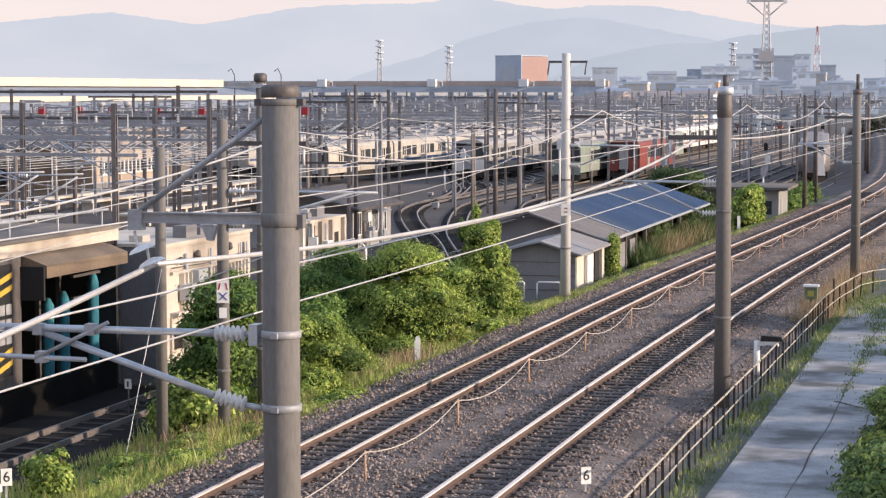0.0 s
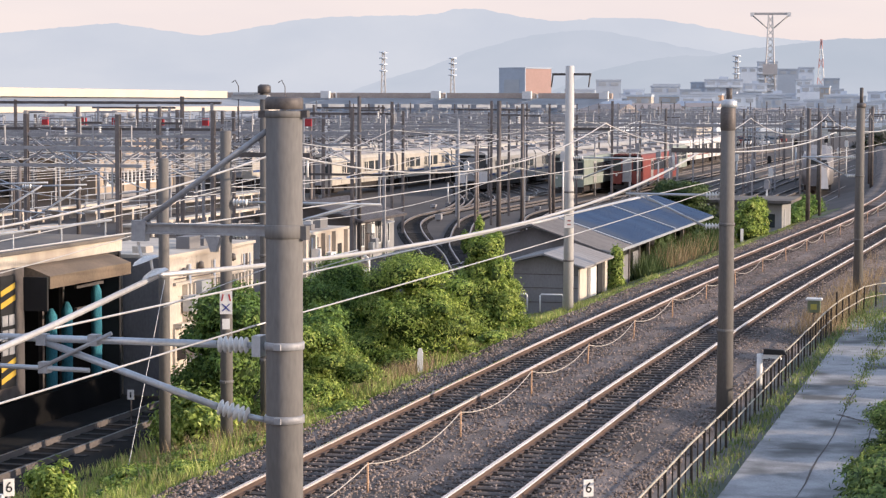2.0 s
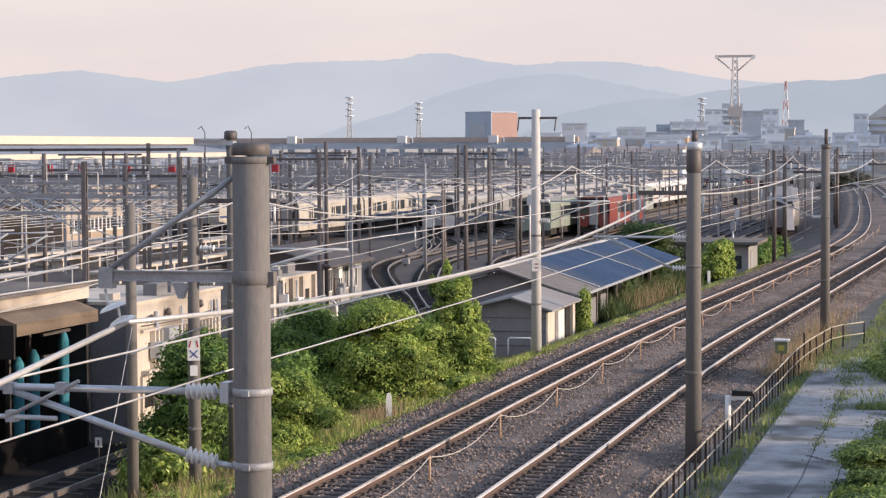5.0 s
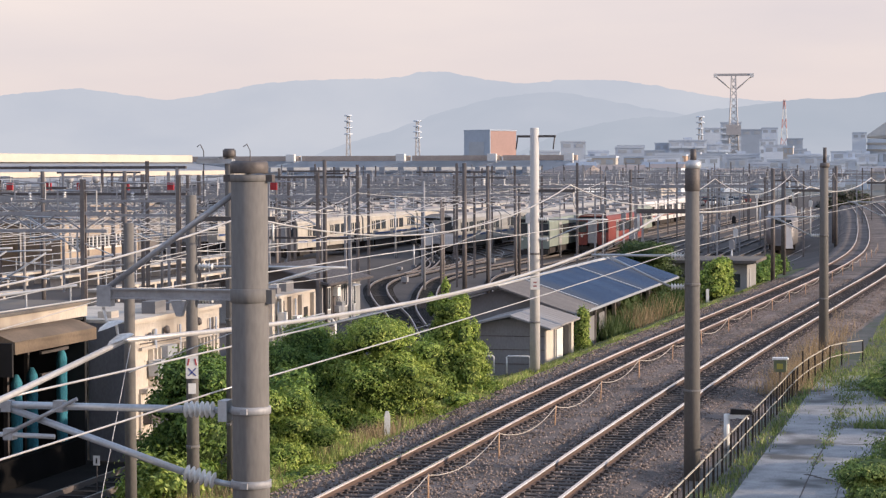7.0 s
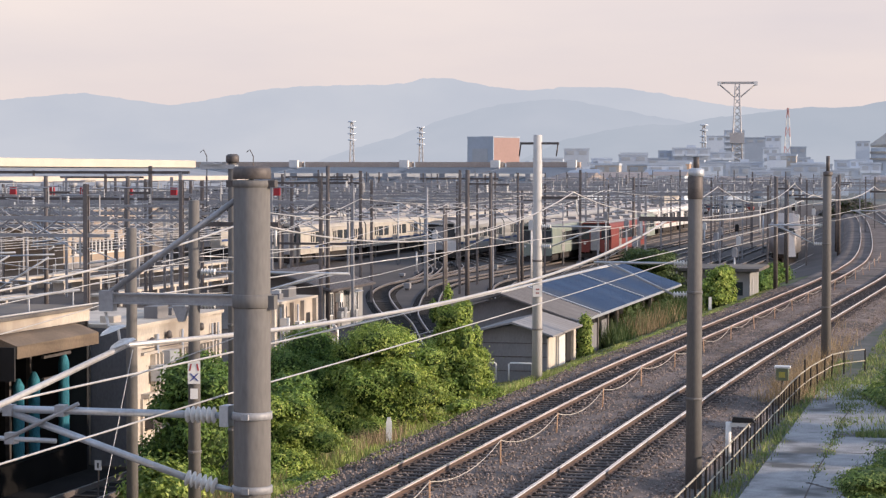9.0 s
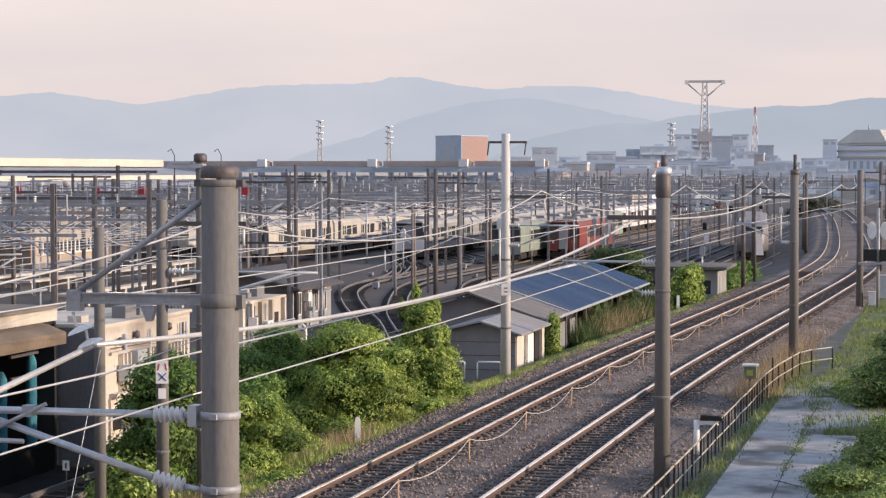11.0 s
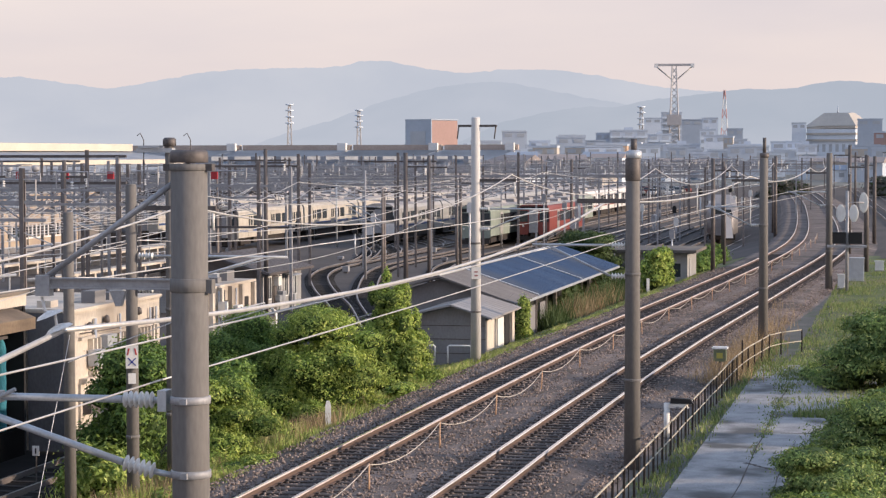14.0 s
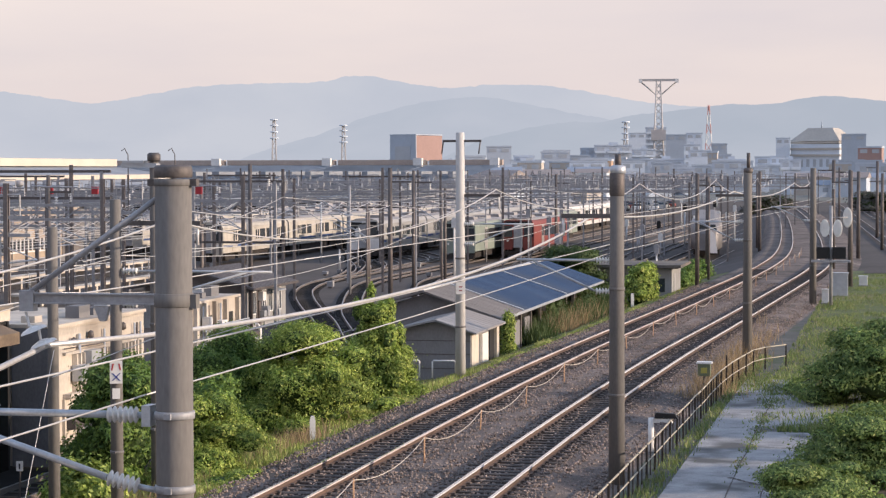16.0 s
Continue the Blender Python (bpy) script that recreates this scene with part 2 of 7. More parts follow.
M_LEAFDARK = leaf_mat("dark_leaves", (0.24, 0.36, 0.08), (0.06, 0.12, 0.032), (0.34, 0.42, 0.12), 0.88)
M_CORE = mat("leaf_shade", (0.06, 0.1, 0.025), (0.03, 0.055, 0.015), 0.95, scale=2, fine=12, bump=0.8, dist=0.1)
M_GRASS = leaf_mat("grass_blades", (0.45, 0.51, 0.14), (0.22, 0.3, 0.075), (0.6, 0.52, 0.24), 0.66)
M_MEADOW = leaf_mat("meadow_blades", (0.23, 0.3, 0.095), (0.11, 0.16, 0.055), (0.36, 0.32, 0.165), 0.72)
# darkened leaf copy, with the plants' shade put into the colour
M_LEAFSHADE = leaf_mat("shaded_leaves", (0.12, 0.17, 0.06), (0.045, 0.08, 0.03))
# leaf colour greyed to carry distance haze
M_LEAFFAR = leaf_mat("far_hazed_leaves", (0.17, 0.165, 0.14), (0.1, 0.1, 0.088))
M_DRYGRASS = leaf_mat("dry_stalks", (0.42, 0.31, 0.18), (0.24, 0.18, 0.1))
M_LEAFLOW = leaf_mat("dull_leaves", (0.26, 0.36, 0.1), (0.075, 0.13, 0.045), (0.46, 0.49, 0.17), 0.84)
M_MEADOWBED = mat("meadow_ground", (0.12, 0.15, 0.062), (0.065, 0.085, 0.038), 0.95, scale=0.35, fine=9, bump=0.6, dist=0.06, c=(0.15, 0.13, 0.085))
M_WEB = mat("rail_web_rust", (0.15, 0.1, 0.08), (0.08, 0.055, 0.045), 0.8, 0.1, scale=3, fine=40, bump=0.1, stretch=(1, 0.15, 1))
# near-black matt colour for the base of the wash plant
M_SKIRTBLACK = mat("matt_skirt_black", (0.012, 0.011, 0.011), (0.006, 0.006, 0.006), 0.95, scale=1, fine=12, bump=0.2, spec=0.08)
M_BARK = mat("bark", (0.12, 0.09, 0.065), (0.06, 0.045, 0.033), 0.95, scale=4, fine=30, bump=0.5)


# ---- building helpers ----
def bmn():
    return bmesh.new()


def box(bm, x0, x1, y0, y1, z0, z1):
    v = [bm.verts.new(p) for p in ((x0, y0, z0), (x1, y0, z0), (x1, y1, z0), (x0, y1, z0), (x0, y0, z1), (x1, y0, z1), (x1, y1, z1), (x0, y1, z1))]
    for f in ((3, 2, 1, 0), (4, 5, 6, 7), (0, 1, 5, 4), (1, 2, 6, 5), (2, 3, 7, 6), (3, 0, 4, 7)):
        bm.faces.new([v[i] for i in f])
    return bm


def prism(bm, outline, axis, a0, a1):
    """Extrudes a 2D outline along an axis (0: x, 1: y, 2: z) from a0 to a1."""
    def at(p, a):
        q = list(p)
        q.insert(axis, a)
        return bm.verts.new(q)
    r0, r1 = [at(p, a0) for p in outline], [at(p, a1) for p in outline]
    k = len(outline)
    bm.faces.new(r0)
    bm.faces.new(r1[::-1])
    for i in range(k):
        bm.faces.new((r0[i], r1[i], r1[(i + 1) % k], r0[(i + 1) % k]))
    bmesh.ops.recalc_face_normals(bm, faces=bm.faces[:])
    return bm


def ring_frame(d):
    d = Vector(d).normalized()
    u = d.cross(Vector((0, 0, 1)) if abs(d.z) < 0.9 else Vector((1, 0, 0))).normalized()
    return u, d.cross(u)


def sweep(bm, pts, radii, seg=8, caps=True):
    """A tube along points; one radius, or one for each point."""
    pts = [Vector(p) for p in pts]
    radii = radii if isinstance(radii, (list, tuple)) else [radii] * len(pts)
    rings = []
    for i, p in enumerate(pts):
        u, w = ring_frame(pts[min(i + 1, len(pts) - 1)] - pts[max(i - 1, 0)])
        rings.append([bm.verts.new(p + (u * math.cos(2 * math.pi * k / seg) + w * math.sin(2 * math.pi * k / seg)) * radii[i]) for k in range(seg)])
    for a, b in zip(rings, rings[1:]):
        for k in range(seg):
            f = bm.faces.new((a[k], a[(k + 1) % seg], b[(k + 1) % seg], b[k]))
            f.smooth = seg > 5
    if caps:
        bm.faces.new(rings[0][::-1])
        bm.faces.new(rings[-1])
    return bm


def lathe(bm, profile, seg=20, at=(0, 0, 0)):
    """Turns (radius, height) pairs round z."""
    rings = [[bm.verts.new((at[0] + r * math.cos(2 * math.pi * k / seg), at[1] + r * math.sin(2 * math.pi * k / seg), at[2] + z)) for k in range(seg)] for r, z in profile]
    for (a, b), (p, q) in zip(zip(rings, rings[1:]), zip(profile, profile[1:])):
        for k in range(seg):
            f = bm.faces.new((a[k], a[(k + 1) % seg], b[(k + 1) % seg], b[k]))
            f.smooth = abs(p[1] - q[1]) > abs(p[0] - q[0])
    bm.faces.new(rings[0][::-1])
    bm.faces.new(rings[-1])
    return bm


def mesh_of(name, bm, material):
    me = bpy.data.meshes.new(name)
    bm.to_mesh(me)
    bm.free()
    me.materials.append(material)
    return me


def thing(name, at, label, category, group="", kind="", rz=0.0):
    e = new(name)
    e.empty_display_size = 0.2
    e.matrix_basis = pose(*at, 0, 0, rz)
    return tagged(e, label, category, group, kind)


def part(name, bm, material, parent, label="", at=None):
    ob = new(name, mesh_of(name, bm, material) if isinstance(bm, bmesh.types.BMesh) else bm)
    ob.parent = parent
    if at is not None:
        ob.location = at
    return tagged(ob, label)


def solid(name, bm, material, label, category, group="", kind="", at=(0, 0, 0), rz=0.0):
    ob = new(name, mesh_of(name, bm, material))
    ob.matrix_basis = pose(*at, 0, 0, rz)
    return tagged(ob, label, category, group, kind)


def fast_mesh(name, verts, faces, material, smooth=False):
    me = bpy.data.meshes.new(name)
    verts, faces = np.asarray(verts, np.float32), np.asarray(faces, np.int32)
    me.vertices.add(len(verts))
    me.vertices.foreach_set("co", verts.ravel())
    k = faces.shape[1]
    me.loops.add(faces.size)
    me.loops.foreach_set("vertex_index", faces.ravel())
    me.polygons.add(len(faces))
    me.polygons.foreach_set("loop_start", np.arange(0, faces.size, k, dtype=np.int32))
    me.polygons.foreach_set("loop_total", np.full(len(faces), k, np.int32))
    me.update(calc_edges=True)
    me.validate()
    me.materials.append(material)
    return me


# ---- the line of the tracks ----
LINE = [(-60, -12.4), (0, -12.5), (33, -12.6), (50, -12.55), (65, -12.35), (80, -11.95), (100, -11.1), (120, -10.3), (140, -9.55), (155, -9.25), (172, -9.3), (200, -10.3), (255, -13.2), (320, -17.2), (420, -25), (600, -45)]


def line_x(y):
    """x of the left main track's centre at y (Catmull-Rom through LINE)."""
    k = 1
    while k < len(LINE) - 3 and y > LINE[k + 1][0]:
        k += 1
    (y0, x0), (y1, x1), (y2, x2), (y3, x3) = LINE[k - 1:k + 3]
    s = (y - y1) / (y2 - y1)
    m1, m2 = (x2 - x0) / (y2 - y0) * (y2 - y1), (x3 - x1) / (y3 - y1) * (y2 - y1)
    return (2 * s**3 - 3 * s**2 + 1) * x1 + (s**3 - 2 * s**2 + s) * m1 + (-2 * s**3 + 3 * s**2) * x2 + (s**3 - s**2) * m2


def along(y, off=0.0):
    d = (line_x(y + 0.5) - line_x(y - 0.5))
    k = math.hypot(1, d)
    return Vector((line_x(y) + off / k, y - off * d / k, 0)), math.degrees(math.atan2(-d, 1))


def strip(name, cols, ys, material, label, category, kind="structure", rough_z=0.0, off=True):
    """A sheet that follows the tracks; cols are (offset, z) pairs across it."""
    verts, faces = [], []
    for y in ys:
        for o, z in cols:
            p = along(y, o)[0] if off else Vector((o, y, 0))
            verts.append((p.x, p.y, z + (rough_z * noise.noise((p.x * 0.9, p.y * 0.9, 3)) if y < 128 else 0)))
    k = len(cols)
    for i in range(len(ys) - 1):
        for j in range(k - 1):
            faces.append((i * k + j, i * k + j + 1, (i + 1) * k + j + 1, (i + 1) * k + j))
    ob = new(name, fast_mesh(name, verts, faces, material))
    return tagged(ob, label, category, "", kind)


YARD = -1.2
NEAR_YS = [-60 + 2 * i for i in range(0, 45)] + [30 + 1.0 * i for i in range(0, 100)] + [130 + 4 * i for i in range(0, 80)]

# ---- ground ----
bm = bmn()
bmesh.ops.create_grid(bm, x_segments=8, y_segments=8, size=4700)
ground = solid("ground", bm, M_FAR, "flat grey-brown ground of the town reaching the horizon", "ground", kind="structure", at=(0, 0, YARD - 0.25))
bm = bmn()
box(bm, -190, -17.6, -60, 560, YARD - 0.24, YARD)
solid("yard_ground", bm, M_GROUND, "dark dusty gravel ground of the rail yard", "ground", kind="structure")
strip("ballast_bed", [(-3.0, -0.95), (-2.4, -0.34), (-1.95, 0.0), (-1.5, 0.03), (0, 0.03), (1.5, 0.03), (1.88, 0.06), (2.3, 0.03), (3.75, 0.03), (5.2, 0.03), (5.7, -0.03), (6.1, -0.12), (6.6, -0.16)], NEAR_YS, M_BALLAST, "brown and grey crushed stone ballast under the tracks", "ballast", rough_z=0.03)
strip("grass_verge", [(-7.5, YARD - 0.1), (-6.5, YARD + 0.02), (-5.2, -0.98), (-4.2, -0.62), (-3.3, -0.36), (-2.4, -0.15), (-2.0, -0.3)], [y for y in NEAR_YS if y < 151], M_GRASSBED, "green grassy bank sloping from the tracks to the yard", "grass", rough_z=0.08)
strip("right_verge", [(5.9, -0.2), (6.6, -0.13), (7.2, -0.1), (9, -0.12), (30, -0.1), (90, -0.3), (91, -1.6)], NEAR_YS, M_DRYEARTH, "earth and dry grass verge beside the tracks", "verge", rough_z=0.03)

strip("yard_bank", [(-9.5, YARD - 0.02), (-7.5, YARD + 0.004), (-5.2, -1.05), (-3.3, -0.6), (-2.15, -0.45)], [148 + 4 * i for i in range(76)], M_GROUND, "dark gravel slope between the curve and the yard", "ground")
strip("gravel_apron", [(6.3, -0.13), (7.0, -0.05), (14, -0.04), (40, -0.05), (80, -0.12)], [148 + 4 * i for i in range(76)], M_GROUND, "dark gravel ground beside the tracks at the curve", "ground", rough_z=0.02)

# ---- main tracks ----
def rail_mesh(off, y0, y1, step, z=0.0, side=None):
    """A flat-bottomed rail that follows the line."""
    prof = [(-0.062, 0), (0.062, 0), (0.062, 0.012), (0.011, 0.03), (0.011, 0.105), (0.033, 0.117), (0.033, 0.15), (-0.033, 0.15), (-0.033, 0.117), (-0.011, 0.105), (-0.011, 0.03), (-0.062, 0.012)]
    bm, rows = bmn(), []
    y = y0
    while y <= y1:
        row = []
        for px, pz in prof:
            p = along(y, off + px)[0]
            row.append(bm.verts.new((p.x, p.y, z + pz)))
        rows.append(row)
        y += step
    k = len(prof)
    for a, b in zip(rows, rows[1:]):
        for i in range(k):
            f = bm.faces.new((a[i], b[i], b[(i + 1) % k], a[(i + 1) % k]))
            f.material_index = 1 if i == 6 else 2 if i in (0, 1, 2, 3, 9, 10, 11) else 0
    bmesh.ops.recalc_face_normals(bm, faces=bm.faces[:])
    me = mesh_of("rail", bm, side or M_RUST)
    me.materials.append(M_RAILTOP)
    me.materials.append(M_WEB)
    return me


def sleeper_mesh():
    bm = bmn()
    prism(bm, [(-0.11, 0), (0.11, 0), (0.09, 0.12), (-0.09, 0.12)], 0, -1.0, 1.0)
    for s in (-1, 1):
        for t in (-1, 1):
            x = s * 0.566 + t * 0.105
            box(bm, x - 0.035, x + 0.035, -0.055, 0.055, 0.12, 0.155)
    return mesh_of("sleeper", bm, M_SLEEPER)


SLEEPER = sleeper_mesh()
for off, lab in ((0.0, "ballasted railway track with rust-sided polished rails and dark sleepers"), (3.75, "second ballasted railway track with bright rail heads and dark sleepers")):
    tr = thing("track", (0, 0, 0), lab, "railway track", "main line tracks")
    for s in (-0.566, 0.566):
        part("rail", rail_mesh(off + s, -30, 420, 3.0, 0.06, None if off < 1 else M_RUSTPALE), M_RUST, tr)
    n = 0
    y = 26.0
    while y < 150:
        p, a = along(y, off)
        sl = new("sleeper", SLEEPER)
        sl.parent = tr
        sl.matrix_basis = pose(p.x, p.y, -0.055 + random.uniform(-0.006, 0.006), 0, 0, a + random.uniform(-0.6, 0.6))
        y += 0.535 + random.uniform(-0.015, 0.015)
        n += 1

# loose ballast stones
def stones(name, count, rng, seed, label):
    r = np.random.RandomState(seed)
    base = np.array([(x, y, z) for x in (-1, 1) for y in (-1, 1) for z in (-1, 1)], float)
    quads = np.array([(0, 1, 3, 2), (4, 6, 7, 5), (0, 4, 5, 1), (2, 3, 7, 6), (0, 2, 6, 4), (1, 5, 7, 3)])
    V, Fc = [], []
    for i in range(count):
        o, y, z = rng(r)
        p = along(y, o)[0]
        q = base * r.uniform(0.5, 1.0, (8, 3)) * r.choice((0.016, 0.021, 0.026, 0.034))
        a = r.uniform(0, 6.28)
        c, s = math.cos(a), math.sin(a)
        q = np.stack([q[:, 0] * c - q[:, 1] * s, q[:, 0] * s + q[:, 1] * c, q[:, 2] * 0.8], 1)
        V.append(q + (p.x, p.y, z))
        Fc.append(quads + 8 * i)
    ob = new(name, fast_mesh(name, np.concatenate(V), np.concatenate(Fc), M_STONE))
    tagged(ob, label, "stones", "", "stuff")


def bed_spot(r):
    y = 32 + 100 * r.uniform(0, 1) ** 1.6
    while True:
        o = r.uniform(-2.15, 6.3)
        if min(abs(o - s) for s in (-0.566, 0.566, 3.184, 4.316)) > 0.1:
            break
    inside = abs(o) < 0.52 or abs(o - 3.75) < 0.52
    z = (0.03 if not inside else 0.02) if -2 < o < 5.2 else (0.0 - 0.5 * max(0, -2 - o) if o < 0 else -0.1 * (o - 5.2))
    return o, y, z + r.uniform(0.0, 0.035)


stones("ballast_stones", 46000, bed_spot, 5, "loose brown and grey ballast stones beside the rails")


# ---- line poles ----
def concrete_pole(r0, r1, h, bands=(), dark_top=0.0):
    bm = bmn()
    prof = [(r0, -0.4)]
    for z in sorted(bands):
        for dr, dz in ((0, -0.03), (0.012, -0.028), (0.012, 0.028), (0, 0.03)):
            rr = r0 + (r1 - r0) * (z / h)
            prof.append((rr + dr, z + dz))
    prof += [(r1, h - 0.02), (r1 * 0.9, h)]
    return lathe(bm, prof, 28)


def main_pole(at, h, r0, r1, label, bands=(2.0, 4.4), concrete=None):
    p = thing("line_pole", at, label, "utility pole", "poles of the main line")
    part("shaft", concrete_pole(r0, r1, h), concrete or M_CONC, p)
    for z in bands:
        rr = r0 + (r1 - r0) * z / h
        bm = bmn()
        lathe(bm, [(rr + 0.001, z - 0.035), (rr + 0.014, z - 0.03), (rr + 0.014, z + 0.03), (rr + 0.001, z + 0.035)], 28)
        box(bm, -0.03, 0.03, -rr - 0.04, -rr, z - 0.025, z + 0.025)
        part("clamp_band", bm, M_GREYSTEEL if at[1] < 20 else M_CONC, p)
    return p

for at, h, lab in (((-6.25, 48.2, -0.1), 7.15, "weathered concrete catenary pole with a darker top"), ((-5.68, 82.2, -0.1), 7.1, "tall grey concrete catenary pole beside the track"), ((-4.5, 114.3, -0.1), 7.15, "concrete catenary pole at the start of the curve")):
    mp = main_pole(at, h, 0.19, 0.155, lab)
    if at[1] < 50:
        part("sleeve", lathe(bmn(), [(0.158, 6.5), (0.172, 6.52), (0.172, 7.0), (0.158, 7.02)], 24), M_DARKSTEEL, mp, "dark sleeve near the top")
main_pole((-15.07, 73.6, -0.5), 8.8, 0.185, 0.15, "tall pale concrete pole with a cross arm at its top", concrete=M_CONCPALE)
main_pole((-16.03, 42.4, -0.9), 7.3, 0.14, 0.115, "slim weathered concrete pole on the bank")
main_pole((-16.57, 46.3, -0.9), 8.1, 0.11, 0.1, "slim grey steel mast on the bank")
main_pole((-17.64, 42.9, -1.1), 6.9, 0.13, 0.11, "dark weathered pole at the foot of the bank")

# ---- near cantilever ----
def ribbed(bm, a, b, r_core, r_disc, n):
    """A ribbed insulator between two points."""
    a, b = Vector(a), Vector(b)
    pts, rad = [], []
    for i in range(n):
        for f, r in ((0.05, r_core), (0.3, r_disc * 0.85), (0.42, r_disc), (0.55, r_disc * 0.9), (0.8, r_core)):
            pts.append(a.lerp(b, (i + f) / n))
            rad.append(r)
    return sweep(bm, pts, rad, 14)


near = main_pole((-6.085, 17.5, -0.1), 7.02, 0.166, 0.159, "stout weathered concrete catenary pole with steel bands and a dark cap", bands=(4.36, 5.0))
bm = bmn()
lathe(bm, [(0.161, 7.04), (0.166, 7.045), (0.167, 7.1), (0.162, 7.135), (0.14, 7.15)], 28)
part("cap", bm, M_DARKSTEEL, near, "dark metal cap")
bm = bmn()
lathe(bm, [(0.16, 6.97), (0.167, 6.975), (0.167, 7.025), (0.16, 7.03)], 28)
part("clamp_band", bm, M_CONC, near)
for x in (-0.19, 0.19):
    part("bolt_block", box(bmn(), x - 0.03, x + 0.03, -0.04, 0.04, 6.97, 7.03), M_DARKSTEEL, near)
bm = bmn()
lathe(bm, [(0.161, 5.93), (0.17, 5.935), (0.17, 6.045), (0.161, 6.05)], 28)
box(bm, 0.155, 0.215, -0.05, 0.05, 5.92, 6.04)
part("clamp_band", bm, M_CONC, near, "clamp of the top arm")
bm = bmn()
for z0, z1, w in ((5.945, 5.957, 0.04), (6.028, 6.04, 0.04), (5.957, 6.028, 0.012)):
    box(bm, -1.38, -0.165, -w, w, z0, z1)
box(bm, -1.4, -1.27, -0.05, 0.05, 5.88, 6.06)
prism(bm, [(-0.72, 5.93), (-0.58, 5.93), (-0.62, 5.8), (-0.67, 5.8)], 1, -0.03, 0.03)
part("top_arm", bm, M_GREYSTEEL, near, "grey steel channel arm")
bm = bmn()
sweep(bm, [(-1.32, 0, 6.04), (-0.15, 0, 6.86)], 0.026, 8)
part("brace", bm, M_GREYSTEEL, near)
ins = bmn()
sweep(ins, [(-1.36, 0, 5.87), (-1.33, 0, 5.75), (-1.24, 0, 5.72)], 0.014, 6)
for c in ((-1.29, 0, 5.715), (-1.2, 0, 5.6)):
    m = Matrix.Translation(c) @ Euler((0.12, -0.35, 0)).to_matrix().to_4x4()
    v = lathe(bmn(), [(0.02, 0.035), (0.1, 0.012), (0.125, -0.012), (0.1, -0.016), (0.02, -0.02)], 18)
    v.transform(m)
    me = bpy.data.meshes.new("t")
    v.to_mesh(me)
    ins.from_mesh(me)
    v.free()
    bpy.data.meshes.remove(me)
sweep(ins, [(-1.24, 0, 5.72), (-1.22, 0, 5.6), (-1.2, 0.15, 5.56)], 0.014, 6)
part("suspension_insulator", ins, M_PORCELAIN, near, "pale porcelain disc insulator")
bm = bmn()
sweep(bm, [(-0.62, 0, 4.99), (-2.9, 0, 4.99)], 0.033, 12)
ta = part("upper_tube", bm, M_STEEL, near)
part("insulator", ribbed(bmn(), (-0.33, 0, 4.99), (-0.62, 0, 4.99), 0.03, 0.075, 6), M_PORCELAIN, ta, "white ribbed insulator")
bm = bmn()
sweep(bm, [(-0.62, 0, 4.44), (-2.3, 0, 4.97)], 0.033, 12)
tb = part("lower_tube", bm, M_STEEL, near)
part("insulator", ribbed(bmn(), (-0.33, 0, 4.37), (-0.62, 0, 4.44), 0.03, 0.075, 6), M_PORCELAIN, tb, "white ribbed insulator")
bm = bmn()
sweep(bm, [(-0.17, 0, 4.98), (-0.34, 0, 4.99)], 0.028, 8)
box(bm, -0.27, -0.19, -0.09, 0.09, 4.9, 5.08)
part("hinge", bm, M_STEEL, near)
bm = bmn()
sweep(bm, [(-0.17, 0, 4.34), (-0.34, 0, 4.37)], 0.026, 8)
part("hinge", bm, M_STEEL, near)
bm = bmn()
sweep(bm, [(-1.82, -0.03, 4.72), (-3.1, -0.03, 4.74)], 0.022, 8)
part("steady_arm", bm, M_STEEL, near)
bm = bmn()
sweep(bm, [(-1.6, -0.04, 5.06), (-2.3, -0.04, 4.72)], 0.02, 6)
part("strut", bm, M_GREYSTEEL, near)
for x, z in ((-2.28, 4.98), (-2.26, 4.73), (-1.78, 4.99)):
    bm = bmn()
    box(bm, x - 0.045, x + 0.045, -0.055, 0.05, z - 0.05, z + 0.05)
    part("clamp", bm, M_GREYSTEEL, near)


# ---- overhead wires of the main line ----
def sag_pts(a, b, sag, n=14):
    a, b = Vector(a), Vector(b)
    return [a.lerp(b, i / n) - Vector((0, 0, 4 * sag * (i / n) * (1 - i / n))) for i in range(n + 1)]


def wire(name, label, spans, r, material=M_WIRE, seg=6):
    """A wire over several supports; spans are (from, to, sag)."""
    t = thing(name, tuple(spans[0][0]), label, "wire", "overhead wires")
    o = Vector(spans[0][0])
    for a, b, s in spans:
        part("span", sweep(bmn(), [p - o for p in sag_pts(a, b, s)], r, seg), material, t)
    return t


wire("messenger_wire", "thick pale messenger wire hung from pole to pole", [((-7.5, -14, 5.0), (-7.31, 17.65, 5.47), 0.8), ((-7.31, 17.65, 5.47), (-7.5, 53.0, 5.84), 0.5), ((-7.5, 53.0, 5.84), (-6.95, 92.0, 6.05), 0.36), ((-6.95, 92.0, 6.05), (-6.0, 125, 6.2), 0.45), ((-6.0, 125, 6.2), (-6.6, 165, 6.2), 0.4), ((-6.6, 165, 6.2), (-9.5, 225, 6.2), 0.5)], 0.026)
cw = [(-8.7, -16, 4.95), (-8.7, 17.4, 4.88), (-8.55, 49, 4.78), (-7.7, 82, 4.95), (-6.6, 115, 5.0), (-5.6, 150, 5.0), (-6.0, 180, 5.0)]
wire("contact_wire", "taut copper contact wire over the track", [(a, b, 0.02) for a, b in zip(cw, cw[1:])], 0.012)
cw = [(-6.4, -14, 5.05), (-6.4, 17.6, 5.05), (-6.45, 48, 5.1), (-5.9, 82, 5.1), (-4.7, 114, 5.15), (-4.2, 140, 5.1)]
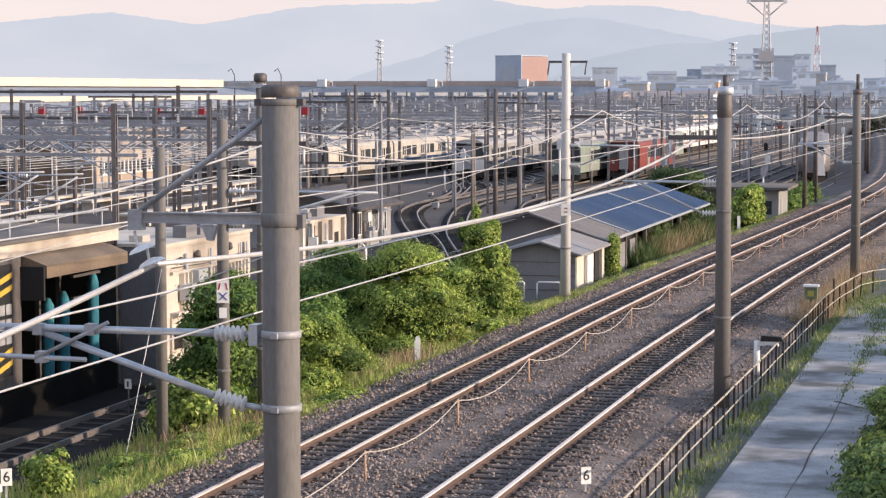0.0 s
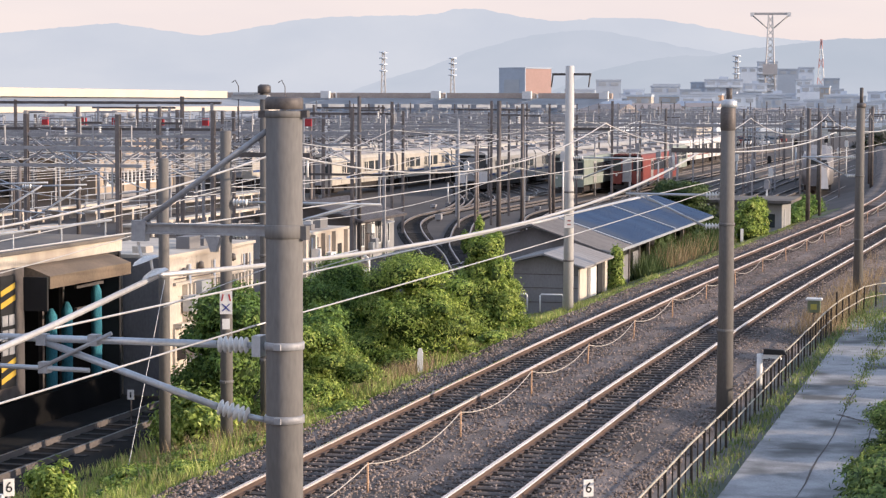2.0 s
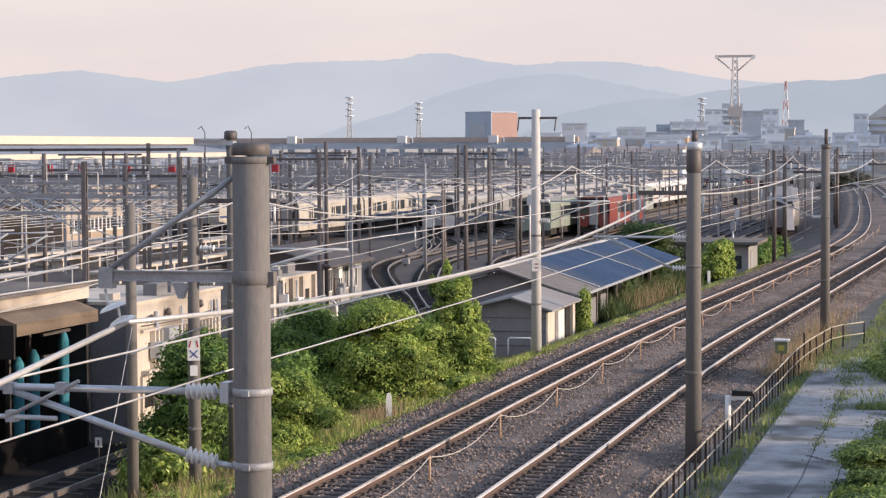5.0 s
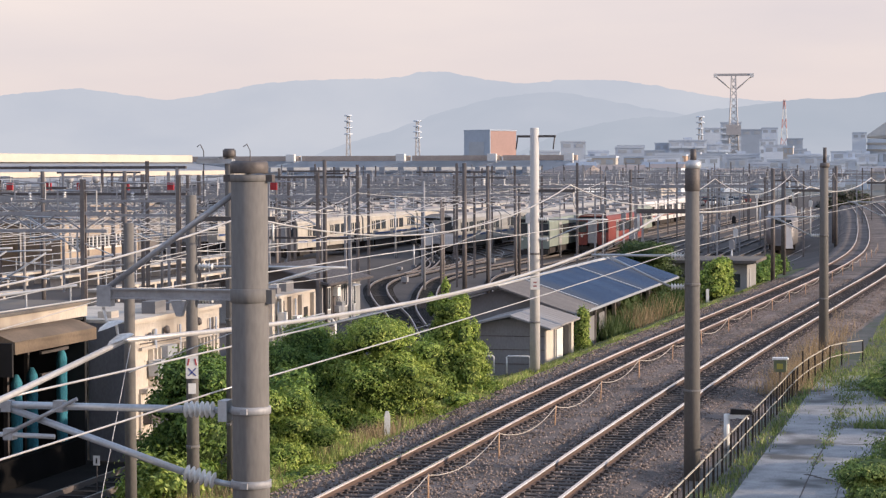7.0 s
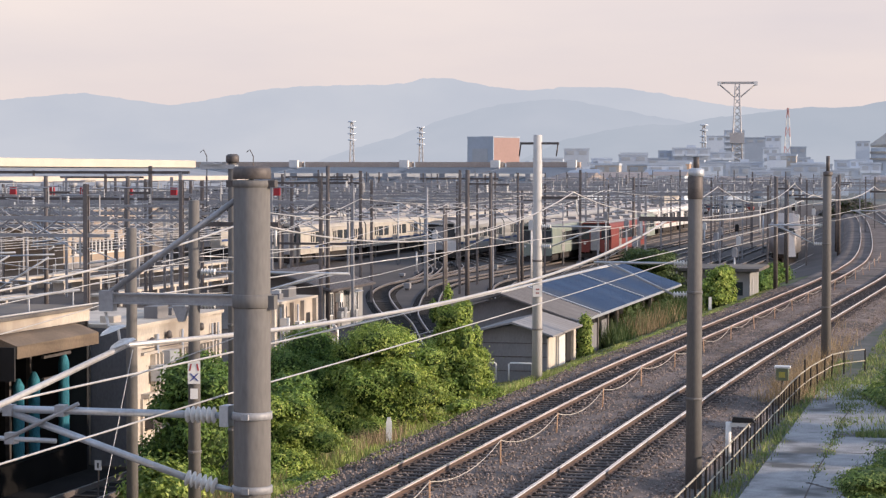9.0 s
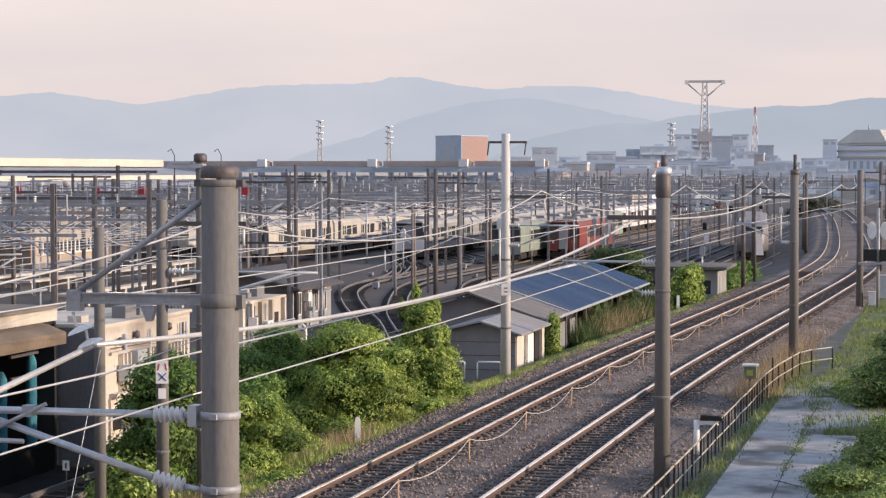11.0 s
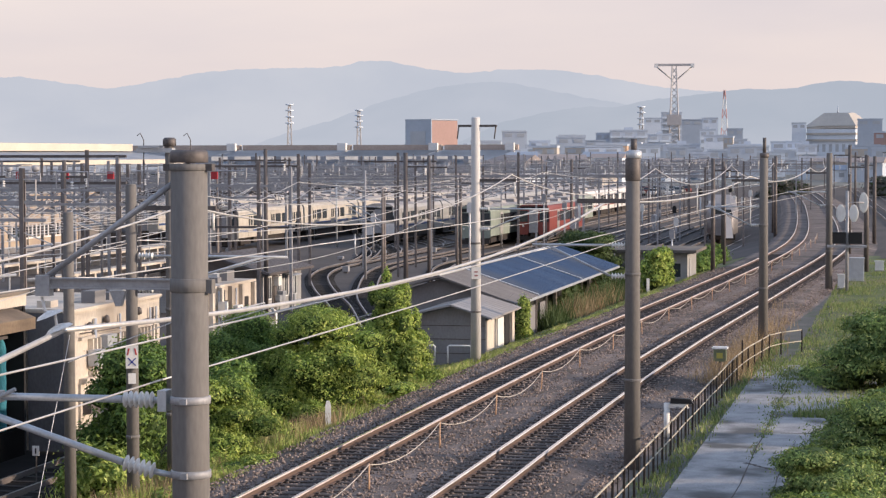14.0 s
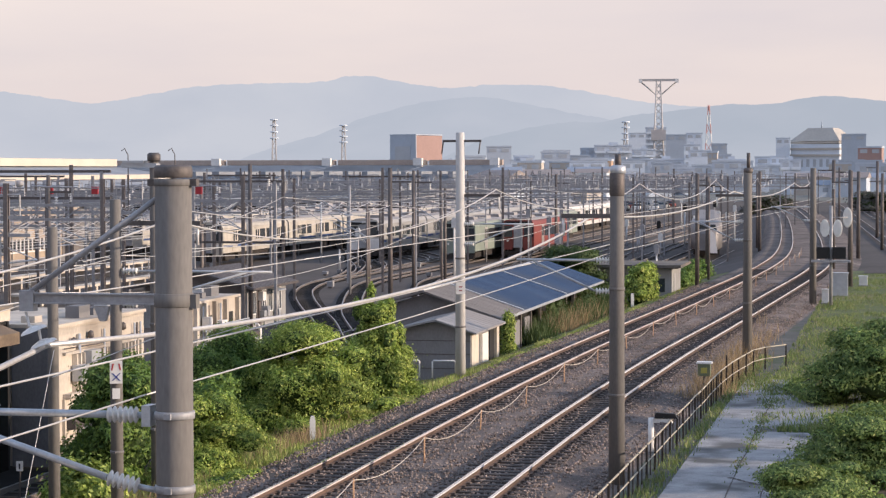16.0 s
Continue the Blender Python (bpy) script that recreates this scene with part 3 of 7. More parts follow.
wire("line_wire", "thin pale line wire clamped along the poles", [(a, b, 0.05) for a, b in zip(cw, cw[1:])], 0.008)
cw = [(-12.3, -18, 5.15), (-12.3, 14, 5.15), (-12.4, 44, 5.1), (-12.1, 75, 5.1), (-11.0, 104, 5.1), (-9.9, 133, 5.1), (-9.4, 160, 5.1), (-10.5, 200, 5.1)]
wire("contact_wire", "taut copper contact wire over the other track", [(a, b, 0.02) for a, b in zip(cw, cw[1:])], 0.013)
cw = [(-14.0, 4, 6.1), (-14.2, 40.5, 6.0), (-13.8, 73.6, 6.3), (-12.4, 104, 6.3), (-11.2, 133, 6.3), (-11.0, 170, 6.3), (-13, 215, 6.3)]
wire("messenger_wire", "sagging pale messenger wire over the other track", [(a, b, 0.95) for a, b in zip(cw, cw[1:])], 0.02)
for dx, z, s, lab in ((-16.1, 5.2, 0.5, "grey feeder cable along the slim poles"), (-17.5, 4.4, 0.6, "grey cable slung between the bank poles")):
    cw = [(dx, 5, z - 0.3), (dx, 43, z), (dx + 0.6, 74, z + 0.3), (dx + 1.2, 106, z + 0.1)]
    wire("feeder_cable", lab, [(a, b, s) for a, b in zip(cw, cw[1:])], 0.01)

# droppers between messenger and contact wire
dr = thing("wire_droppers", (-7.5, 20, 4.8), "thin droppers between messenger and contact wire", "wire", kind="stuff")
bm = bmn()
for i in range(9):
    y = 21 + i * 3.4
    f = (y - 17.65) / 35.35
    z = 5.47 + 0.37 * f - 2.0 * f * (1 - f)
    sweep(bm, [(-7.35 + 7.5, y - 20, z - 4.8), (-8.65 + 7.5, y - 20, 4.84 - 4.8)], 0.005, 4)
part("dropper", bm, M_WIRE, dr)


# ---- arms on the farther poles ----
def far_arm(at, z, reach, up, label, group="cantilevers"):
    t = thing("cantilever", at, label, "cantilever", group)
    s = 1 if reach > 0 else -1
    bm = bmn()
    sweep(bm, [(s * 0.5, 0, z), (reach, 0, z)], 0.028, 8)
    tt = part("tube", bm, M_STEEL, t)
    part("insulator", ribbed(bmn(), (s * 0.15, 0, z), (s * 0.5, 0, z), 0.03, 0.075, 5), M_PORCELAIN, tt)
    bm = bmn()
    sweep(bm, [(s * 0.5, 0, z - up), (reach * 0.85, 0, z)], 0.026, 8)
    tt = part("diagonal", bm, M_STEEL, t)
    part("insulator", ribbed(bmn(), (s * 0.15, 0, z - up), (s * 0.5, 0, z - up), 0.03, 0.075, 5), M_PORCELAIN, tt)
    bm = bmn()
    box(bm, min(0, reach * 0.55), max(0, reach * 0.55), -0.05, 0.05, z + 0.95, z + 1.05)
    part("top_arm", bm, M_DARKSTEEL, t)
    bm = bmn()
    sweep(bm, [(reach * 0.53, 0, z + 0.95), (reach * 0.53, 0, z + 0.55)], 0.03, 8)
    part("hanger", bm, M_PORCELAIN, t)
    bm = bmn()
    sweep(bm, [(reach * 0.95, 0, z + 0.02), (reach * 0.6, 0, z - 0.28)], 0.015, 6)
    part("steady_arm", bm, M_STEEL, t)
    return t


far_arm((-6.25, 48.2, -0.1), 5.05, -2.3, 0.7, "grey tube cantilever with white insulators")
far_arm((-5.68, 82.2, -0.1), 5.1, -2.2, 0.7, "grey tube cantilever with white insulators")
far_arm((-4.5, 114.3, -0.1), 5.1, -2.2, 0.7, "grey tube cantilever with white insulators")
far_arm((-15.07, 73.6, -0.5), 5.6, 2.6, 0.7, "grey tube cantilever with white insulators")
far_arm((-16.03, 42.4, -0.9), 5.8, 3.4, 0.7, "grey tube cantilever reaching over the bank")

# tops of single poles
t = thing("pole_crossarm", (-15.07, 73.6, 8.0), "dark cross arm with drop rods at the pole top", "cross arm")
bm = bmn()
box(bm, -0.62, 0.75, -0.05, 0.05, -0.04, 0.04)
part("bar", bm, M_DARKSTEEL, t)
for x in (-0.6, 0.72):
    bm = bmn()
    sweep(bm, [(x, 0, 0), (x - 0.06, 0, -0.45)], 0.025, 6)
    part("drop_rod", bm, M_DARKSTEEL, t)
t = thing("mast_head", (-16.57, 46.3, 7.0), "grey steel mast head with a lamp bracket and thin rods", "mast head")
bm = bmn()
lathe(bm, [(0.13, 0.2), (0.15, 0.22), (0.15, 0.36), (0.1, 0.4)], 16)
part("collar", bm, M_DARKSTEEL, t)
bm = bmn()
box(bm, -0.75, 0.1, -0.12, 0.12, 0.06, 0.16)
box(bm, -0.7, -0.2, -0.16, 0.16, 0.16, 0.22)
part("bracket", bm, M_STEEL, t)
for x in (-0.62, 0.5):
    bm = bmn()
    sweep(bm, [(x, 0, -0.9), (x, 0, 0.35), (x - 0.08, 0, 0.5), (x - 0.16, 0, 0.44)], 0.012, 5)
    part("rod", bm, M_DARKSTEEL, t)
for at, z0, h in (((-6.25, 48.2, -0.1), 7.15, 0.3), ((-5.68, 82.2, -0.1), 7.1, 0.62)):
    t = thing("pole_top_rod", (at[0] + 0.02, at[1], z0 - 0.1), "dark steel extension on a pole top", "pole top")
    bm = bmn()
    sweep(bm, [(0, 0, 0), (0, 0, h)], 0.07, 10)
    part("tube", bm, M_DARKSTEEL, t)
    bm = bmn()
    lathe(bm, [(0.16, -0.14), (0.18, -0.12), (0.18, 0.02), (0.1, 0.05)], 18)
    part("collar", bm, M_STEEL if h < 0.5 else M_DARKSTEEL, t)

# ---- rope barrier between the tracks ----
rb = thing("rope_barrier", (-11.0, 36.4, 0), "sagging rope on orange stakes between the two tracks", "barrier")
o = Vector((-11.0, 36.4, 0))
prev = None
for i in range(24):
    y = 23.2 + i * 6.6
    p = along(y, 1.52)[0] - o
    h = 0.62 + random.uniform(-0.05, 0.05)
    lean = random.uniform(-0.05, 0.05)
    bm = bmn()
    sweep(bm, [p + Vector((0, 0, -0.1)), p + Vector((lean, 0, h))], 0.02, 6)
    part("stake", bm, M_ORANGE, rb)
    top = p + Vector((lean, 0, h - 0.03))
    if prev is not None:
        part("rope", sweep(bmn(), sag_pts(prev, top, random.uniform(0.14, 0.3), 8), 0.011, 5), M_ROPE, rb)
    prev = top

# ---- fence along the path ----
fe = thing("fence", (-5.6, 36, -0.15), "low rusty steel fence with two worn pipe rails", "fence")
tops = []
for i in range(34):
    y = 24.0 + i * 1.55
    x = -5.72 + 0.009 * max(0, y - 40) + (0.5 * ((y - 66) / 10) ** 2 if y > 66 else 0)
    h = 0.86 if i != 29 else 1.2
    bm = bmn()
    a = random.uniform(-0.025, 0.025)
    box(bm, -0.025, 0.025, -0.025, 0.025, -0.1, h)
    bm.transform(Matrix.Translation((x + 5.6, y - 36, 0)) @ Euler((a, a, 0)).to_matrix().to_4x4())
    part("post", bm, M_FENCE, fe)
    tops.append(Vector((x + 5.6, y - 36, 0.84 + random.uniform(-0.012, 0.012))))
    if i < 28:
        bm = bmn()
        box(bm, x + 5.6 - 0.012, x + 5.6 + 0.012, y - 36 + 0.76, y - 36 + 0.79, 0.05, 0.84)
        part("picket", bm, M_FENCE, fe)
for x, y in ((-4.66, 76.6), (-4.0, 77.9)):
    part("post", box(bmn(), x + 5.575, x + 5.625, y - 36.025, y - 35.975, -0.1, 0.86), M_FENCE, fe)
    tops.append(Vector((x + 5.6, y - 36, 0.84)))
for a, b in zip(tops, tops[1:]):
    part("top_rail", sweep(bmn(), [a, b], 0.022, 6), M_FENCERAIL, fe)
    part("middle_rail", sweep(bmn(), [a - Vector((0, 0, 0.4)), b - Vector((0, 0, 0.4))], 0.018, 6), M_FENCERAIL, fe)


# ---- lineside signs and boxes ----
def text(body, size, parent, m, material):
    c = bpy.data.curves.new("lettering", "FONT")
    c.body, c.size, c.align_x, c.align_y, c.extrude = body, size, "CENTER", "CENTER", 0.002
    tmp = bpy.data.objects.new("lettering", c)
    scene.collection.objects.link(tmp)
    me = bpy.data.meshes.new_from_object(tmp.evaluated_get(bpy.context.evaluated_depsgraph_get()))
    bpy.data.objects.remove(tmp)
    me.materials.clear()
    me.materials.append(material)
    ob = new("lettering", me)
    ob.parent, ob.matrix_basis = parent, m
    return ob


for at, lab in (((-7.1, 36.55, 0.02), "small white board with a black 6 in the ballast"), ((-16.72, 33.6, 0.06), "small white board with a black 6 on the grass")):
    t = thing("distance_board", at, lab, "sign", rz=36)
    bm = bmn()
    box(bm, -0.095, 0.095, -0.012, 0.012, 0.12, 0.42)
    part("plate", bm, M_WHITE, t)
    bm = bmn()
    box(bm, -0.02, 0.02, 0.013, 0.045, -0.3 if at[0] > -10 else -1.0, 0.4)
    part("post", bm, M_GREYSTEEL, t)
    text("6", 0.26, t, pose(0, -0.016, 0.27, 90, 0, 0), M_BLACK)
t = thing("cable_post", (-17.0, 33.8, -0.7), "pale plastic cable marker with two caps", "marker post")
bm = bmn()
box(bm, -0.05, 0.05, -0.05, 0.05, -0.2, 0.72)
part("post", bm, M_WALLGREY, t)
bm = bmn()
box(bm, -0.07, 0.07, -0.06, 0.06, 0.72, 0.86)
part("cap", bm, M_WHITE, t)
t = thing("marker_post", (-15.2, 54.7, -0.5), "white marker post in the grass", "marker post", rz=14)
bm = bmn()
box(bm, -0.075, 0.075, -0.06, 0.06, 0, 0.86)
prism(bm, [(-0.075, 0.86), (0.075, 0.86), (0.04, 0.98), (-0.04, 0.98)], 1, -0.05, 0.05)
part("post", bm, M_WHITE, t)
t = thing("marker_post", (-14.35, 117.0, -0.9), "white marker post by the small tree", "marker post", rz=14)
bm = bmn()
box(bm, -0.08, 0.08, -0.05, 0.05, 0, 1.1)
part("post", bm, M_WHITE, t)
t = thing("lineside_lamp", (-6.12, 53.9, -0.13), "white post carrying a black hooded lamp", "signal lamp")
bm = bmn()
sweep(bm, [(0, 0, -0.2), (0, 0, 0.86)], 0.075, 10)
box(bm, -0.05, 0.22, -0.05, 0.05, 0.74, 0.85)
part("post", bm, M_WHITE, t)
bm = bmn()
prism(bm, [(0.09, 0.86), (0.68, 0.86), (0.6, 0.98), (0.12, 1.0)], 1, -0.1, 0.1)
part("hood", bm, M_BLACK, t)
bm = bmn()
prism(bm, [(0.15, 0.78), (0.55, 0.74), (0.5, 0.855), (0.12, 0.855)], 1, -0.08, 0.08)
part("lens_box", bm, M_WHITE, t)
M_BOXGREEN = mat("faded_green_paint", (0.19, 0.22, 0.13), (0.12, 0.145, 0.09), 0.6, scale=4, fine=30, bump=0.05)
t = thing("relay_box", (-6.2, 69.8, -0.13), "small faded green box on a post with a pale lid", "cabinet")
bm = bmn()
sweep(bm, [(0, 0, -0.2), (0, 0, 0.42)], 0.05, 8)
part("post", bm, M_DARKSTEEL, t)
bm = bmn()
box(bm, -0.2, 0.2, -0.17, 0.17, 0.42, 0.82)
part("body", bm, M_BOXGREEN, t)
bm = bmn()
box(bm, -0.25, 0.25, -0.21, 0.21, 0.82, 0.88)
part("lid", bm, M_WHITE, t)
bm = bmn()
box(bm, -0.1, 0.1, -0.18, -0.172, 0.52, 0.7)
part("label_plate", bm, M_YELLOWP := mat("yellow_label", (0.5, 0.45, 0.1), None, 0.6), t)
t = thing("pole_sign", (-16.03, 42.4, 2.35), "white pole plate with a red and a blue sign", "sign", rz=18)
bm = bmn()
box(bm, -0.13, 0.13, -0.165, -0.15, 0.2, 0.68)
part("plate", bm, M_WHITE, t)
M_SIGNRED = mat("sign_red", (0.5, 0.05, 0.06), None, 0.6)
M_SIGNBLUE = mat("sign_blue", (0.05, 0.08, 0.35), None, 0.6)
bm = bmn()
for x, k in ((-0.06, -0.03), (0.06, 0.03)):
    prism(bm, [(x - 0.015, 0.62), (x + 0.015, 0.62), (x + 0.015 + k, 0.48), (x - 0.015 + k, 0.48)], 1, -0.172, -0.167)
part("upper_sign", bm, M_SIGNRED, t)
bm = bmn()
for s in (1, -1):
    prism(bm, [(-s * 0.08 - 0.016, 0.42), (-s * 0.08 + 0.016, 0.42), (s * 0.08 + 0.016, 0.26), (s * 0.08 - 0.016, 0.26)], 1, -0.172 - 0.002 * s, -0.167)
part("lower_sign", bm, M_SIGNBLUE, t)
bm = bmn()
box(bm, -0.08, 0.08, -0.165, -0.15, -0.12, 0.1)
part("small_plate", bm, M_WHITE, t)
t = thing("pole_sign", (-15.07, 73.6, 2.55), "small white plate strapped to the pole", "sign", rz=14)
bm = bmn()
box(bm, -0.16, 0.16, -0.2, -0.185, 0.1, 0.52)
part("plate", bm, M_WHITE, t)
bm = bmn()
for q in (0.2, 0.33):
    box(bm, -0.06, 0.06, -0.206, -0.202, q, q + 0.05)
part("mark", bm, M_SIGNDULL := mat("faded_sign_red", (0.4, 0.17, 0.17), None, 0.6), t)
t = thing("marker_post", (-21.6, 50.3, YARD), "small white board on a thin post by the wash track", "sign")
bm = bmn()
box(bm, -0.015, 0.015, -0.015, 0.015, 0, 0.75)
part("post", bm, M_DARKSTEEL, t)
bm = bmn()
box(bm, -0.09, 0.09, -0.03, -0.016, 0.65, 0.9)
part("board", bm, M_WHITE, t)
bm = bmn()
box(bm, -0.02, 0.02, -0.036, -0.032, 0.7, 0.84)
part("mark", bm, M_BLACK, t)
# small handrails at the shed
for x in (-18.3, -16.9):
    t = thing("handrail", (x, 79.4, YARD + 0.3), "short pale pipe handrail by the shed", "rail", "handrails")
    part("pipe", sweep(bmn(), [(-0.45, 0, 0), (-0.45, 0, 0.62), (-0.4, 0, 0.66), (0.4, 0, 0.66), (0.45, 0, 0.62), (0.45, 0, 0)], 0.03, 8), M_WHITE, t)
# guy wire on the bank
wire("guy_wire", "thin guy wire from the slim pole to the bank", [((-17.5, 42.6, 3.2), (-17.4, 40.0, -1.1), 0.0)], 0.008)

# ---- plants ----
def leaf_cloud(lobes, count, size, seed, flat=0.0):
    """Small bent leaves scattered over and in a set of lobes (cx, cy, cz, rx, ry, rz)."""
    r = np.random.RandomState(seed)
    w = np.array([l[3] * l[4] + l[4] * l[5] + l[3] * l[5] for l in lobes])
    pick = r.choice(len(lobes), count, p=w / w.sum())
    L = np.array(lobes)[pick]
    d = r.normal(size=(count, 3))
    d /= np.linalg.norm(d, axis=1)[:, None]
    d[:, 2] = np.where(d[:, 2] < -0.35, -d[:, 2], d[:, 2])
    lump = 1 + 0.16 * np.sin(d[:, 0] * 9 + L[:, 0] * 5) * np.cos(d[:, 1] * 8 + L[:, 1] * 3) + 0.1 * np.sin(d[:, 2] * 15 + d[:, 0] * 11)
    rad = (0.72 + 0.34 * r.uniform(0, 1, count) ** 0.6) * lump
    rad = np.where(r.uniform(0, 1, count) < 0.1, rad * r.uniform(1.02, 1.4, count), rad)
    c = L[:, :3] + d * L[:, 3:] * rad[:, None]
    nrm = d + r.normal(size=(count, 3)) * 0.4 + np.array([0, 0, 0.2])
    nrm /= np.linalg.norm(nrm, axis=1)[:, None]
    u = np.cross(nrm, r.normal(size=(count, 3)))
    u /= np.linalg.norm(u, axis=1)[:, None]
    v = np.cross(nrm, u)
    s = (size * r.uniform(0.6, 1.35, count))[:, None]
    tip, side = u * s, v * s * 0.42
    droop = nrm * s * 0.18
    V = np.stack([c - tip, c + side + droop, c + tip - droop, c - side + droop], 1).reshape(-1, 3)
    F = np.arange(4 * count).reshape(-1, 4)
    return V, F


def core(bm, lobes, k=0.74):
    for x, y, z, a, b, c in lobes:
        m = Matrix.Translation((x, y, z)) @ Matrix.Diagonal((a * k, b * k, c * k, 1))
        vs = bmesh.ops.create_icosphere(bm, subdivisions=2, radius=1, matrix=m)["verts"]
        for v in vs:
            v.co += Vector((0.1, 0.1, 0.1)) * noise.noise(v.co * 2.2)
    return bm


def plant(name, at, lobes, count, size, seed, label, category, material, trunk=None, group=""):
    """A bush or tree: stem, limbs and a crown of single leaves."""
    t = thing(name, at, label, category, group)
    V, F = leaf_cloud(lobes, count, size, seed)
    ob = new("crown", fast_mesh("crown", V, F, material))
    ob.parent = t
    # added solid core: stops see-through, crown shade is in its dark colour
    part("shade_core", core(bmn(), lobes), M_CORE, t)
    r = random.Random(seed)
    bm = bmn()
    x0, y0, z0 = (sum(l[i] for l in lobes) / len(lobes) for i in range(3))
    h = trunk or 0.5
    sweep(bm, [(0, 0, -0.3), (x0 * 0.2, y0 * 0.2, h * 0.5), (x0 * 0.5, y0 * 0.5, h)], [0.1, 0.085, 0.06], 8)
    part("trunk", bm, M_BARK, t)
    for l in lobes[:7]:
        bm = bmn()
        sweep(bm, [(x0 * 0.4, y0 * 0.4, h * 0.7), ((l[0] + x0 * 0.4) / 2 + r.uniform(-0.1, 0.1), (l[1] + y0 * 0.4) / 2, (l[2] + h) / 2 + 0.1), (l[0], l[1], l[2] + l[5] * 0.5)], [0.05, 0.035, 0.012], 6)
        part("limb", bm, M_BARK, t)
    return t


def lobes_of(seed, w, d, h, n, low=0.0):
    """Lobes that fill a rounded mound of that width, depth and height."""
    r = random.Random(seed)
    out = [(0, 0, h * 0.42, w * 0.4, d * 0.4, h * 0.42)]
    for i in range(n):
        a, k = r.uniform(0, 6.283), r.uniform(0.35, 0.97)
        z = r.uniform(0.08, 0.9)
        f = math.sqrt(max(0.1, 1 - (z - 0.3) ** 2 * 1.6))
        s = r.choice((0.07, 0.1, 0.14, 0.19, 0.25))
        out.append((math.cos(a) * w * 0.5 * k * f, math.sin(a) * d * 0.5 * k * f, z * h, w * s, d * s, h * s * 0.62))
    return out


def bank_z(o):
    return float(np.interp(o, [-7.5, -6.5, -5.2, -4.2, -3.3, -2.4, -2.0], [-1.3, -1.18, -0.98, -0.62, -0.36, -0.15, -0.3]))


plant("bush", (-16.35, 58.8, -0.85), lobes_of(3, 3.45, 3.0, 3.35, 46), 64000, 0.046, 11, "large rounded dense green bush on the grassy bank", "bush", M_LEAF)
plant("bush", (-16.35, 48.4, -0.85), lobes_of(4, 2.6, 2.3, 2.55, 36), 44000, 0.042, 12, "bright green rounded bush leaning over the bank", "bush", M_LEAF)
plant("bush", (-18.9, 59.8, -1.2), lobes_of(5, 3.2, 3.0, 3.5, 30), 30000, 0.05, 13, "darker green bush behind the bank", "bush", M_LEAFDARK)
plant("bush", (-18.0, 54.0, -1.1), lobes_of(25, 2.4, 2.2, 2.8, 20), 16000, 0.055, 33, "shaded green bush between two larger ones", "bush", M_LEAFDARK)
plant("bush", (-19.3, 51.6, -1.2), lobes_of(6, 2.8, 3.0, 3.4, 30), 20000, 0.065, 14, "tall dark green bush against the concrete wall", "bush", M_LEAFDARK)
plant("bush", (-17.5, 44.6, -1.1), lobes_of(7, 2.3, 2.2, 1.9, 9), 9000, 0.07, 15, "low sunlit green bush at the foot of a pole", "bush", M_LEAF)
tree_lobes = [(0, 0, 0.9, 1.15, 1.1, 0.8), (0.35, 0.1, 1.7, 0.8, 0.75, 0.7), (-0.4, 0, 1.9, 0.66, 0.6, 0.75), (0.1, 0, 2.55, 0.55, 0.5, 0.7), (-0.2, 0.1, 3.1, 0.3, 0.3, 0.6)]
rt = random.Random(4)
for i in range(80):
    z = rt.uniform(0.4, 3.6)
    a, q = rt.uniform(0, 6.283), (1.55 - 0.34 * z) * rt.uniform(0.5, 1.1)
    s = rt.uniform(0.14, 0.34) * (1.15 - 0.12 * z)
    tree_lobes.append((math.cos(a) * q, math.sin(a) * q, z, s, s, s * rt.uniform(0.9, 1.8)))
for x, z in ((-0.62, 3.4), (-0.15, 3.9), (0.35, 3.2), (0.8, 2.6)):
    tree_lobes.append((x, 0, z, 0.14, 0.14, 0.42))
plant("young_tree", (-16.3, 66.2, -0.9), tree_lobes, 52000, 0.05, 16, "upright young green tree with a ragged pointed crown", "tree", M_LEAF, trunk=1.6)
rw = random.Random(77)
for i, (x, y) in enumerate(((-15.2, 38.2), (-15.9, 40.6), (-14.9, 42.4), (-16.4, 38.6), (-15.4, 45.6), (-14.6, 46.6), (-16.0, 36.9), (-15.0, 62.4), (-17.2, 41.4))):
    plant("weed_clump", (x, y, bank_z(x - line_x(y)) - 0.08), lobes_of(80 + i, rw.uniform(0.8, 1.4), rw.uniform(1.2, 2.2), rw.uniform(0.35, 0.6), 12), 3200, 0.045, 90 + i, "low leafy yellow-green weeds on the bank", "weeds", M_LEAF, trunk=0.1, group="weeds on the bank")
plant("vine_shrub", (-16.75, 35.5, -0.75), lobes_of(8, 0.95, 0.9, 1.3, 8), 3500, 0.055, 17, "small leafy shrub overgrown with vines", "shrub", M_LEAF)
plant("young_tree", (-14.4, 120.6, -1.2), lobes_of(9, 2.4, 2.3, 3.0, 24), 7000, 0.1, 18, "light green small tree beside the track hut", "tree", M_LEAF)
plant("bush", (-0.45, 48.4, -0.1), lobes_of(10, 3.5, 4.8, 1.7, 44), 48000, 0.042, 19, "wide spreading green bush over the paved path", "bush", M_LEAFLOW)
plant("bush", (-1.5, 44.3, -0.1), lobes_of(12, 2.4, 3.4, 1.1, 30), 26000, 0.04, 20, "low green bush at the edge of the path", "bush", M_LEAFLOW)
plant("bush", (-1.6, 38.6, -0.1), lobes_of(42, 2.5, 5.2, 0.85, 40), 16000, 0.06, 43, "low dark green growth along the path edge", "bush", M_LEAFLOW)
plant("bush", (-0.45, 53.4, -0.1), lobes_of(13, 2.0, 2.4, 1.35, 9), 6000, 0.075, 21, "green bush with dry tops beside the path", "bush", M_LEAFLOW)
